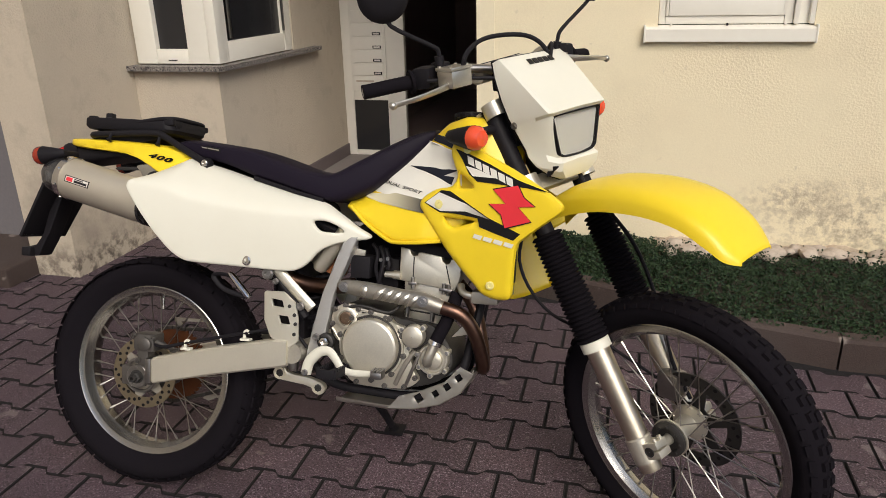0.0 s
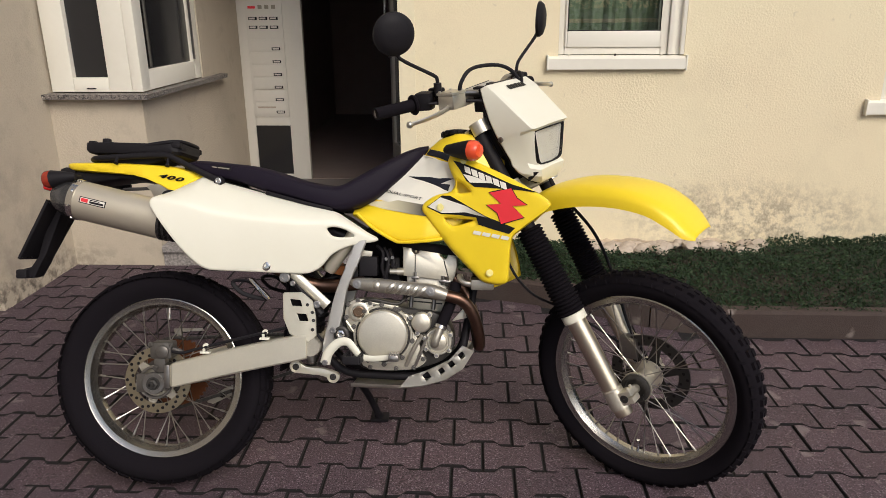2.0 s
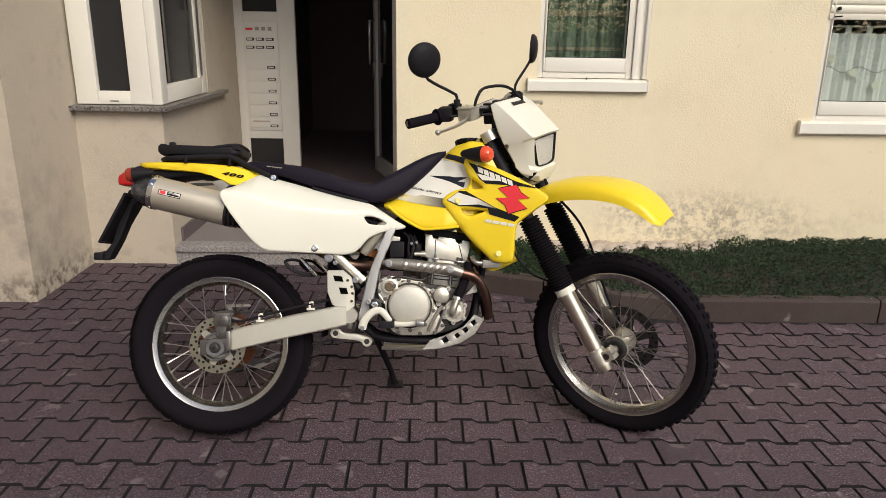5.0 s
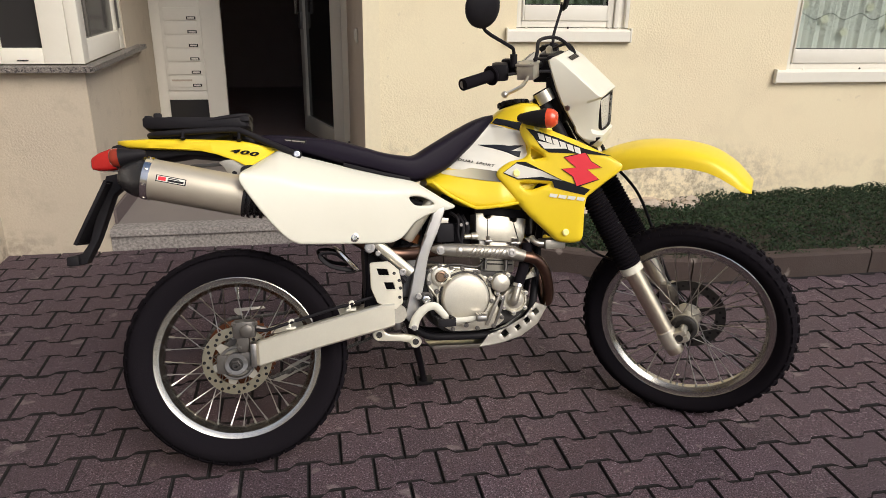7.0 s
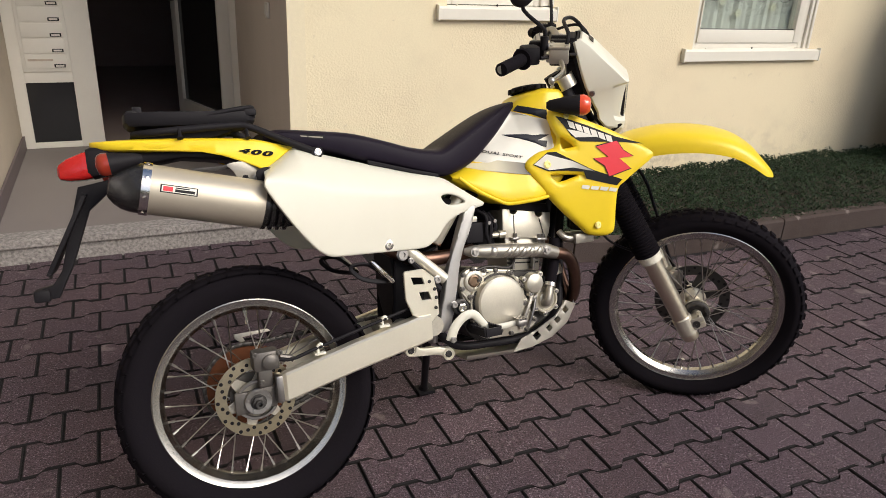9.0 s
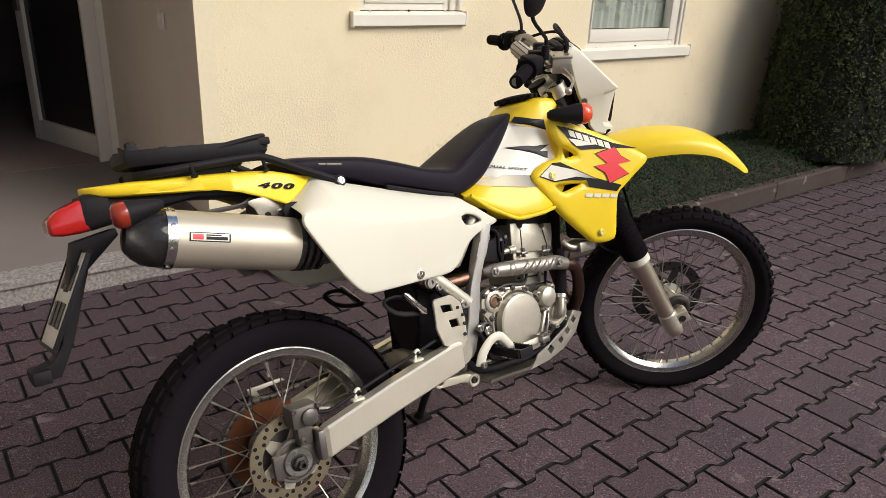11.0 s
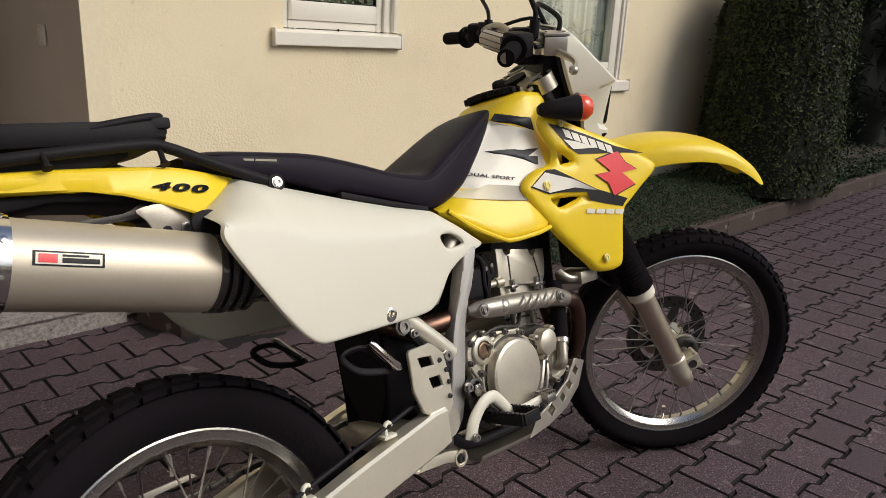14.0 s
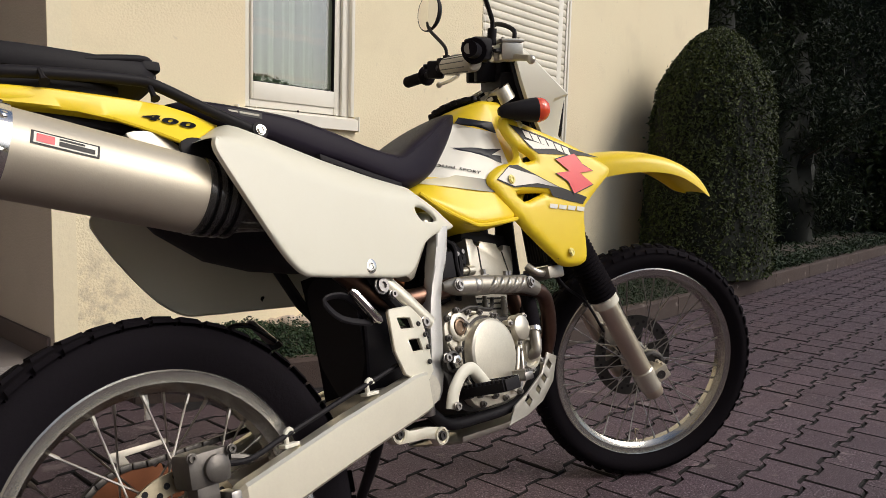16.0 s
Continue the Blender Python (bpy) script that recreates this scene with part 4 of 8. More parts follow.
    lathe(bm, [(0.004, 0), (0.004, 0.03), (0.006, 0.03), (0.006, 0.038), (0.0005, 0.038)], frame_m @ Matrix.Rotation(radians(-95 if steer else 88), 4, "Z") @ Matrix.Translation((rim_r - 0.03, 0, 0)) @ Matrix.Rotation(radians(-90), 4, "Y"), 8)
    bp("valve", bm, M_CHROME, "", hub, steer)
    return hub


rear_wheel = wheel("rear_wheel", 0, 0, 0.2424, 0.072, REAR_R, 0.122, False, 46, 0.060)
front_wheel = wheel("front_wheel", 1.455, 0.015, 0.2764, 0.052, FRONT_R, 0.086, True, 60, 0.046)


def disc(cx, y, cz, r_out, r_in, th, holes, label, steer, parent, arms=6, material=M_DISC, name="brake_disc"):
    """A drilled brake disc with a spidered centre."""
    bm = bmesh.new()
    n = 72
    rings = []
    m = axis_y(cx, y, cz)
    lathe(bm, [(r_in, 0), (r_out, 0), (r_out, th), (r_in, th)], m, n, closed=True)
    ob = bp(name, bm, material, label, parent, steer)
    bm = bmesh.new()
    star = []
    for k in range(arms * 4):
        a = 2 * math.pi * (k + 0.5) / (arms * 4)
        rr = r_in + 0.003 if k % 4 in (0, 1) else 0.046
        star.append((cx + rr * math.cos(a), cz + rr * math.sin(a)))
    plate(bm, star, y - 0.001, y - th + 0.001)
    bp("disc_carrier", bm, M_CASE if steer else M_CAST, "", parent, steer, 30)
    if holes:
        bm = bmesh.new()
        mid = (r_out + r_in) / 2
        for k in range(holes):
            a = 2 * math.pi * k / holes
            rr = mid + (r_out - r_in) * (0.27, -0.02, -0.27)[k % 3]
            lathe(bm, [(0.0002, th + 0.0006), (0.0048, th + 0.0006), (0.0048, th - 0.001)], m @ Matrix.Translation((rr * math.cos(a), rr * math.sin(a), 0)), 8)
        tagged(bp("drill_holes", bm, M_BLACKPL, "drilled cooling holes", parent, steer), kind="stuff")
    return ob


disc(0, -0.062, 0, 0.099, 0.070, 0.005, 36, "drilled rear brake disc", False, rear_wheel)
disc(1.455, 0.060, 0.015, 0.122, 0.088, 0.005, 36, "dark drilled front brake disc", True, front_wheel, 6, M_CASE)
bm = bmesh.new()
mring = axis_y(1.455, -0.046, 0.015)
lathe(bm, [(0.014, 0), (0.043, 0), (0.043, 0.008), (0.038, 0.012), (0.030, 0.012), (0.028, 0.004), (0.014, 0.004)], mring, 32, closed=True)
for k in range(8):
    a = 2 * math.pi * k / 8
    bolt(bm, 1.455 + 0.034 * math.cos(a), -0.058, 0.015 + 0.034 * math.sin(a), 0.003, 0.003)
bp("speedometer_drive", bm, M_CASE, "black ring beside the front hub", front_wheel, True)
# rear sprocket and chain on the far side
bm = bmesh.new()
teeth = 44
pts = []
for i in range(teeth * 4):
    a = 2 * math.pi * i / (teeth * 4)
    r = 0.112 if i % 4 in (0, 1) else 0.106
    pts.append((r * math.cos(a), r * math.sin(a)))
plate(bm, pts, 0.066, 0.072)
bp("rear_sprocket", bm, M_SPROCKET, "orange anodised rear sprocket", rear_wheel)
bm = bmesh.new()
path = [(0.11 * math.cos(a), 0.069, 0.11 * math.sin(a)) for a in [radians(78 + 204 * i / 40) for i in range(41)]]
path = [(0.56, 0.069, 0.135)] + path + [(0.56, 0.069, 0.065)]
dense = []
for p, q in zip(path, path[1:]):
    p, q = Vector(p), Vector(q)
    k = max(1, int((q - p).length / 0.0158))
    dense += [p.lerp(q, j / k) for j in range(k)]
for i, (p, q) in enumerate(zip(dense, dense[1:])):
    d = (q - p)
    m = Matrix.Translation((p + q) / 2) @ d.to_track_quat("X", "Z").to_matrix().to_4x4()
    wd = 0.010 if i % 2 else 0.006
    box(bm, (-0.008, -wd * 0.8, -0.0052), (0.008, wd * 0.8, 0.0052), 0.002, m)
bp("chain", bm, M_CHAIN, "greasy drive chain")

# -- swingarm --
def swing_leg(side):
    bm = bmesh.new()
    y0 = -0.112 * side
    rings = []
    for x, zc, hz, wy in ((0.060, 0.029, 0.033, 0.014), (0.068, 0.031, 0.036, 0.017), (0.25, 0.076, 0.037, 0.019), (0.43, 0.114, 0.037, 0.020), (0.46, 0.118, 0.034, 0.019)):
        y = y0 + side * 0.028 * max(0.0, min(1.0, 1 - (x - 0.0) / 0.07)) * 0.9
        rings.append([(x, y + sy * (wy - dy), zc + sz * (hz - dz)) for sy, sz, dy, dz in ((-1, -1, 0.005, 0), (-1, -1, 0, 0.005), (-1, 1, 0, 0.005), (-1, 1, 0.005, 0), (1, 1, 0.005, 0), (1, 1, 0, 0.005), (1, -1, 0, 0.005), (1, -1, 0.005, 0))])
    ring_bridge(bm, rings)
    arm = bp("swingarm", bm, M_SWING, "brushed aluminium box swingarm", None, False, 30)
    if side == 1:
        for x, z in ((0.16, 0.097), (0.335, 0.139)):
            bm = bmesh.new()
            box(bm, (x - 0.014, -0.117, z - 0.003), (x + 0.014, -0.099, z + 0.003), 0.0015)
            tube(bm, [(x - 0.004, -0.108, z), (x - 0.004, -0.108, z + 0.018), (x + 0.004, -0.108, z + 0.023), (x + 0.010, -0.108, z + 0.016)], 0.0042, 8, 3)
            bp("hose_guide", bm, M_WHITE, "pale brake hose guide", arm)
        bm = bmesh.new()
        tube(bm, [(0.05, -0.10, 0.10), (0.09, -0.108, 0.095), (0.16, -0.108, 0.113), (0.335, -0.108, 0.156), (0.45, -0.10, 0.175), (0.50, -0.09, 0.13)], 0.0045, 8, 5)
        bp("brake_hose", bm, M_BLACKPL, "black rear brake hose", arm)
    return arm


both(swing_leg)
bm = bmesh.new()
tube(bm, [(0.40, -0.10, 0.105), (0.40, 0.10, 0.105)], 0.035, 16)
tube(bm, [(0.47, -0.12, 0.118), (0.47, 0.12, 0.118)], 0.028, 16)
bp("swingarm_bridge", bm, M_CAST)
for s in (1, -1):
    bm = bmesh.new()
    box(bm, (-0.055, -0.092 if s == 1 else 0.078, -0.03), (0.022, -0.078 if s == 1 else 0.092, 0.028), 0.006)
    block = bp("axle_block", bm, M_DULL, "aluminium chain adjuster block")
    bm = bmesh.new()
    ys = (-0.126, -0.086) if s == 1 else (0.086, 0.126)
    box(bm, (0.043, ys[0], -0.006), (0.0605, ys[1], 0.063), 0.005)
    bp("adjuster_cap", bm, M_STEEL, "dark end cap of the swingarm", block)
    bm = bmesh.new()
    box(bm, (-0.012, -0.098 if s == 1 else 0.088, -0.022), (0.046, -0.088 if s == 1 else 0.098, 0.034), 0.006)
    bp("axle_plate", bm, M_DULL, "dull grey axle plate", block)
bm = bmesh.new()
lathe(bm, [(0.017, 0), (0.017, 0.012), (0.011, 0.014), (0.011, 0.024), (0.006, 0.024), (0.006, 0.012), (0.0005, 0.012)], axis_y(0, -0.099, 0), 6)
lathe(bm, [(0.020, 0), (0.020, 0.004), (0.0005, 0.004)], axis_y(0, -0.097, 0), 20)
bp("rear_axle_nut", bm, M_CASE, "dark axle nut")
# caliper carrier ring round the axle
bm = bmesh.new()
lathe(bm, [(0.043, 0), (0.052, 0), (0.052, 0.006), (0.050, 0.008), (0.045, 0.008), (0.043, 0.006)], axis_y(0, -0.079, 0), 40, closed=True)
lathe(bm, [(0.034, 0), (0.034, 0.006), (0.032, 0.008), (0.0005, 0.008)], axis_y(0, -0.0915, 0), 32)
for k in range(5):
    a = 2 * math.pi * k / 5 + 0.4
    bolt(bm, 0.026 * math.cos(a), -0.099, 0.026 * math.sin(a), 0.003, 0.003)
bp("caliper_carrier", bm, M_STEEL, "grey ring and disc round the rear axle")
# rear caliper
bm = bmesh.new()
box(bm, (-0.005, -0.110, 0.075), (0.060, -0.058, 0.125), 0.010)
lathe(bm, [(0.019, 0), (0.019, 0.012), (0.014, 0.015), (0.0005, 0.015)], axis_y(0.035, -0.105, 0.098), 18)
box(bm, (0.005, -0.106, 0.035), (0.04, -0.075, 0.085), 0.006)
tube(bm, [(0.062, -0.10, 0.105), (0.085, -0.10, 0.098), (0.095, -0.102, 0.092)], 0.007, 8)
for x, z in ((0.0, 0.12), (0.06, 0.118), (0.012, 0.05)):
    bolt(bm, x, -0.11, z, 0.006, 0.008)
bp("rear_caliper", bm, M_DULL, "dark grey alloy rear brake caliper")
# chain guard plates on the far side, seen through the wheel
GUIDE = [(0.092, -0.098), (0.098, -0.090), (0.150, -0.052), (0.200, -0.030), (0.236, -0.018), (0.240, -0.026), (0.232, -0.056), (0.205, -0.064), (0.150, -0.086), (0.112, -0.104)]
G1 = [(0.128, -0.080), (0.150, -0.064), (0.158, -0.076), (0.140, -0.086)]
G2 = [(0.170, -0.054), (0.212, -0.036), (0.216, -0.052), (0.182, -0.066)]
bp("chain_guide", shell(GUIDE, lambda x, z: 0.085, 0.005, 0.0012, 0.010, (G1, G2)), M_GUARD, "aluminium chain guide plate with two holes", None, False, 25)
bm = bmesh.new()
plate(bm, [(-0.018, 0.140), (0.072, 0.142), (0.080, 0.134), (0.004, 0.130), (0.010, 0.118), (-0.002, 0.115), (-0.016, 0.128)], 0.085, 0.092, 0.001)
bp("chain_guard", bm, M_GUARD, "grey alloy chain guard bracket")

# -- fork and front end (turned with the bars) --
FORK_D = -STEM_AXIS


def fork_leg(side):
    y = -0.098 * side
    # the leg runs parallel to the stem, the axle set in front of it
    foot = Vector((1.438, y, -0.045))

    def at(d):
        return foot - FORK_D * d
    bm = bmesh.new()
    prof = [(-0.006, 0.018), (-0.005, 0.0255), (0.0, 0.0268), (0.05, 0.0270), (0.10, 0.0275), (0.13, 0.028), (0.30, 0.029), (0.327, 0.030)]
    tube(bm, [at(d) for d, _ in prof], [r for _, r in prof], 28)
    leg = bp("fork_leg", bm, M_ALUWARM, "champagne anodised fork slider", None, True, 30)
    bm = bmesh.new()
    prof = [(0.300, 0.0295), (0.301, 0.036), (0.324, 0.036), (0.326, 0.031)]
    tube(bm, [at(d) for d, _ in prof], [r for _, r in prof], 28)
    bp("fork_collar", bm, M_WHITE, "pale collar under the fork gaiter", leg, True, 30)
    # cast sleeve round the foot, with the axle clamp in front of it
    up = -FORK_D.normalized()
    fwd = Vector((up.z, 0, -up.x))
    local = Matrix.Translation(at(0.045)) @ Matrix((fwd, (0, 1, 0), up)).transposed().to_4x4()
    bm = bmesh.new()
    prof = [(0.018, 0.0272), (0.0185, 0.0300), (0.076, 0.0305), (0.080, 0.0280)]
    tube(bm, [at(d) for d, _ in prof], [r for _, r in prof], 28)
    sleeve = bp("fork_foot", bm, M_COVER_ALLOY, "grey cast sleeve round the fork foot", leg, True, 30)
    bm = bmesh.new()
    box(bm, (0.015, -0.020, -0.020), (0.062, 0.022, -0.0015), 0.004, local)
    box(bm, (0.015, -0.020, 0.0015), (0.062, 0.022, 0.020), 0.004, local)
    for q in (-0.010, 0.010):
        m = local @ Matrix.Translation((0.054, q, 0.019))
        lathe(bm, [(0.0065, 0), (0.0065, 0.003), (0.005, 0.0035), (0.005, 0.008), (0.0005, 0.008)], m, 8)
    bp("axle_clamp", bm, M_COVER_ALLOY, "cast axle clamp with two bolts", sleeve, True, 30)
    bm = bmesh.new()
    lathe(bm, [(0.0005, 0.001), (0.009, 0.001), (0.010, 0.002), (0.012, 0.002), (0.012, -0.002)], local @ axis_y(0.036, -0.020, 0), 18)
    bp("axle_end", bm, M_CASE, "dark hollow axle end", sleeve, True)
    # gaiter of many folds
    bm = bmesh.new()
    pts, rad = [], []
    n = 25
    for i in range(n * 4 + 1):
        d = 0.325 + (0.60 - 0.325) * i / (n * 4)
        pts.append(at(d))
        rad.append(0.031 + (0.0, 0.0055, 0.0075, 0.0045)[i % 4] + 0.003 * (1 - i / (n * 4)))
    tube(bm, pts, rad, 20)
    bp("fork_gaiter", bm, M_RUBBER, "black ribbed rubber fork gaiter", leg, True, 20)
    bm = bmesh.new()
    tube(bm, [at(0.595), at(0.925)], 0.023, 20)
    tube(bm, [at(0.925), at(0.932), at(0.936)], [0.024, 0.024, 0.016], 16)
    bp("fork_tube", bm, M_BLACKPL, "dark upper fork tube", leg, True)
    return leg


both(fork_leg)


def stem_at(d, y=0.0, ahead=0.0):
    """A point d up the steering axis from beside the axle."""
    f = Vector((math.cos(radians(RAKE)), 0, math.sin(radians(RAKE))))
    return STEM + STEM_AXIS * d + f * ahead + Vector((0, y, 0))


def clamp_bridge(name, d, h, ahead):
    bm = bmesh.new()
    m = Matrix.Translation(stem_at(d)) @ Matrix.Rotation(radians(-RAKE), 4, "Y")
    for s in (-1, 1):
        lathe(bm, [(0.0235, 0), (0.0295, 0), (0.0295, h), (0.0235, h)], m @ Matrix.Translation((ahead, s * 0.098, 0)), 20, closed=True)
    box(bm, (ahead - 0.045, -0.085, 0.002), (ahead + 0.015, 0.085, h - 0.004), 0.008, m)
    for s in (-1, 1):
        for q in (0.25, 0.7):
            lathe(bm, [(0.005, 0), (0.005, 0.012), (0.0005, 0.012)], m @ Matrix.Translation((ahead - 0.03, s * 0.118, h * q)) @ Matrix.Rotation(radians(-90), 4, "Y"), 8)
    return bp(name, bm, M_COVER_ALLOY, "cast alloy triple clamp", None, True, 30)


clamp_bridge("lower_clamp", 0.655, 0.045, 0.036)
clamp_bridge("top_clamp", 0.86, 0.036, 0.036)
bm = bmesh.new()
tube(bm, [stem_at(0.66), stem_at(0.90)], 0.028, 16)
bp("steering_stem", bm, M_BLACKPL, "", None, True)

# mudguard
FENDER = [(1.085, 0.505, 0.065, 0.050), (1.130, 0.552, 0.075, 0.055), (1.180, 0.584, 0.084, 0.060), (1.245, 0.607, 0.092, 0.060), (1.326, 0.620, 0.097, 0.056), (1.425, 0.617, 0.098, 0.050),
          (1.510, 0.596, 0.096, 0.044), (1.570, 0.560, 0.092, 0.040), (1.605, 0.525, 0.084, 0.030), (1.630, 0.497, 0.062, 0.012)]
bm = bmesh.new()
rings = []
fine = [tuple(v) for v in curve_pts([(a, b, c) for a, b, c, _ in FENDER], 4)]
drop = [v[0] for v in curve_pts([(d, 0, 0) for *_, d in FENDER], 4)]
for (x, z, w), dr in zip(fine, drop):
    outer = [(-1.0, -1.0), (-0.97, -0.55), (-0.86, -0.18), (-0.55, -0.03), (-0.2, 0.03), (0.2, 0.03), (0.55, -0.03), (0.86, -0.18), (0.97, -0.55), (1.0, -1.0)]
    ring = [(x, u * w, z + v * dr) for u, v in outer] + [(x, u * (w - 0.004), z + v * dr - (0.004 if abs(u) < 0.95 else 0.0)) for u, v in outer[::-1]]
    rings.append(ring)
ring_bridge(bm, rings)
bp("front_mudguard", bm, M_YELLOW, "yellow plastic front mudguard", None, True, 50)

# headlamp mask
bm = bmesh.new()
LEVELS = [  # front x, z, half width; back x, z, half width
    (1.068, 0.900, 0.108, 1.048, 0.893, 0.117),
    (1.096, 0.880, 0.111, 1.058, 0.858, 0.122),
    (1.146, 0.832, 0.107, 1.072, 0.806, 0.120),
    (1.192, 0.788, 0.103, 1.086, 0.765, 0.116),
    (1.204, 0.777, 0.100, 1.092, 0.752, 0.114),
    (1.197, 0.769, 0.093, 1.096, 0.742, 0.112),
    (1.190, 0.668, 0.066, 1.122, 0.690, 0.104),
    (1.200, 0.656, 0.072, 1.124, 0.672, 0.100),
    (1.196, 0.636, 0.070, 1.142, 0.650, 0.094),
    (1.184, 0.613, 0.048, 1.166, 0.624, 0.070),
]
rings = []
for fx, fz, fw, bx, bz, bw in LEVELS:
    mid = ((fx * 0.6 + bx * 0.4), (fz * 0.6 + bz * 0.4), fw + (bw - fw) * 0.42)
    o = [(bx, -bw, bz), (mid[0], -mid[2], mid[1]), (fx - 0.008, -fw, fz), (fx - 0.001, -fw + 0.008, fz), (fx, 0, fz + 0.002), (fx - 0.001, fw - 0.008, fz), (fx - 0.008, fw, fz), (mid[0], mid[2], mid[1]), (bx, bw, bz)]
    i = [(x - 0.006, y * 0.95, z - 0.002) for x, y, z in o[::-1]]
    rings.append(o + i)
ring_bridge(bm, rings)
liner = [[(x - 0.012, y * 0.935, z - 0.004) for x, y, z in o[:9]] for o in rings]


def lamp_hole(bm, front):
    """Opens the front for the lamp between the brow and the chin."""
    gone = [f for f in bm.faces if 0.70 < f.calc_center_median().z < 0.735 and abs(f.calc_center_median().y) < 0.055 and f.calc_center_median().x > front]
    bmesh.ops.delete(bm, geom=gone, context="FACES")


lamp_hole(bm, 1.15)
mask = bp("headlamp_mask", bm, M_WHITE, "white plastic headlamp mask", None, True, 25)
bm = bmesh.new()
ring_bridge(bm, [a + [(x - 0.003, y * 0.98, z) for x, y, z in a[::-1]] for a in liner])
lamp_hole(bm, 1.14)
bp("mask_liner", bm, M_BLACKPL, "black inner face of the mask", mask, True, 25)


def lamp_ring(dx, q, n=6):
    """The lamp's outline: wide at the brow, narrower and rounded below."""
    o = smooth_outline([(-0.083, 0.047), (-0.070, 0.051), (0.0, 0.0525), (0.070, 0.051), (0.083, 0.047), (0.082, 0.036), (0.068, -0.030), (0.060, -0.044), (0.044, -0.0495), (0.0, -0.051), (-0.044, -0.0495), (-0.060, -0.044), (-0.068, -0.030), (-0.082, 0.036)], n)
    return [(1.195 + dx + 0.05 * z * q + 0.006 * (1 - (y / 0.085) ** 2), y * q, 0.717 + z * q) for y, z in o]


bm = bmesh.new()
ring_bridge(bm, [lamp_ring(dx, q) for dx, q in ((-0.030, 0.94), (-0.008, 0.94), (-0.003, 0.96), (-0.002, 1.0), (-0.007, 1.03), (-0.02, 1.03))], True, False)
bp("headlamp_bezel", bm, M_BLACKPL, "black headlamp surround", mask, True, 30)
bm = bmesh.new()
ring_bridge(bm, [lamp_ring(dx, q) for dx, q in ((-0.010, 0.94), (-0.030, 0.86), (-0.046, 0.68), (-0.056, 0.42), (-0.060, 0.16))], True, True)
bp("headlamp_reflector", bm, M_LAMPIN, "silvered reflector", mask, True, 60)
bm = bmesh.new()
box(bm, (1.150, -0.060, 0.712), (1.178, 0.060, 0.718), 0.001)
bp("reflector_step", bm, M_LAMPIN, "bright step across the reflector", mask, True)
bm = bmesh.new()
lathe(bm, [(0.016, 0), (0.016, 0.012), (0.010, 0.016), (0.009, 0.030), (0.0005, 0.034)], Matrix.Translation((1.142, 0, 0.724)) @ Matrix.Rotation(radians(90), 4, "Y"), 16, True)
bp("bulb", bm, M_DECALWHITE, "pale bulb", mask, True)
bm = bmesh.new()
rows = []
for i in range(49):
    u = -1 + 2 * i / 48
    row = []
    for k in range(7):
        v = k / 6
        w = 0.078 - 0.020 * v ** 1.6
        row.append((1.1965 - 0.005 * v + 0.008 * (1 - u * u) + 0.0009 * (i % 2), u * w, 0.7635 - 0.0935 * v + (0.004 * u * u if k == 6 else 0.0)))
    rows.append(row)
ring_bridge(bm, rows, False, False)
bp("headlamp_lens", bm, M_LAMPGLASS, "clear ribbed headlamp lens", mask, True, 20)
# brand lettering stays plain: a row of black blocks near the mask's top
bm = bmesh.new()
for k in range(5):
    x0, z0 = 1.090, 0.8880
    box(bm, (x0 - 0.004, -0.044 + 0.018 * k, z0), (x0 + 0.012, -0.030 + 0.018 * k, z0 + 0.0015), 0, Matrix.Translation((x0, 0, z0)) @ Matrix.Rotation(radians(40), 4, "Y") @ Matrix.Translation((-x0, 0, -z0)))
bp("mask_mark", bm, M_DECALBLACK, "black printed blocks", mask, True)
bm = bmesh.new()
plate(bm, smooth_outline([(1.158, 0.622), (1.182, 0.640), (1.190, 0.650), (1.166, 0.646)]), -0.078, -0.068)
bp("mask_vent", bm, M_BLACKPL, "black lower vent", mask, True)
bolts("mask_bolt", [(1.100, -0.114, 0.748)], 0.007, 0.006, M_STEEL, mask, "dark mask bolt", None, True)
# instrument panel behind the mask
bm = bmesh.new()
box(bm, (1.022, -0.066, 0.830), (1.050, 0.066, 0.900), 0.012)
box(bm, (1.024, -0.088, 0.690), (1.078, 0.088, 0.838), 0.012)
bp("speedometer", bm, M_BLACKPL, "black digital speedometer", None, True)

M_DECALGREY2 = mat("silver_pad_cloth", (0.55, 0.52, 0.46), 0.5, 0.2, 0.2, 90)
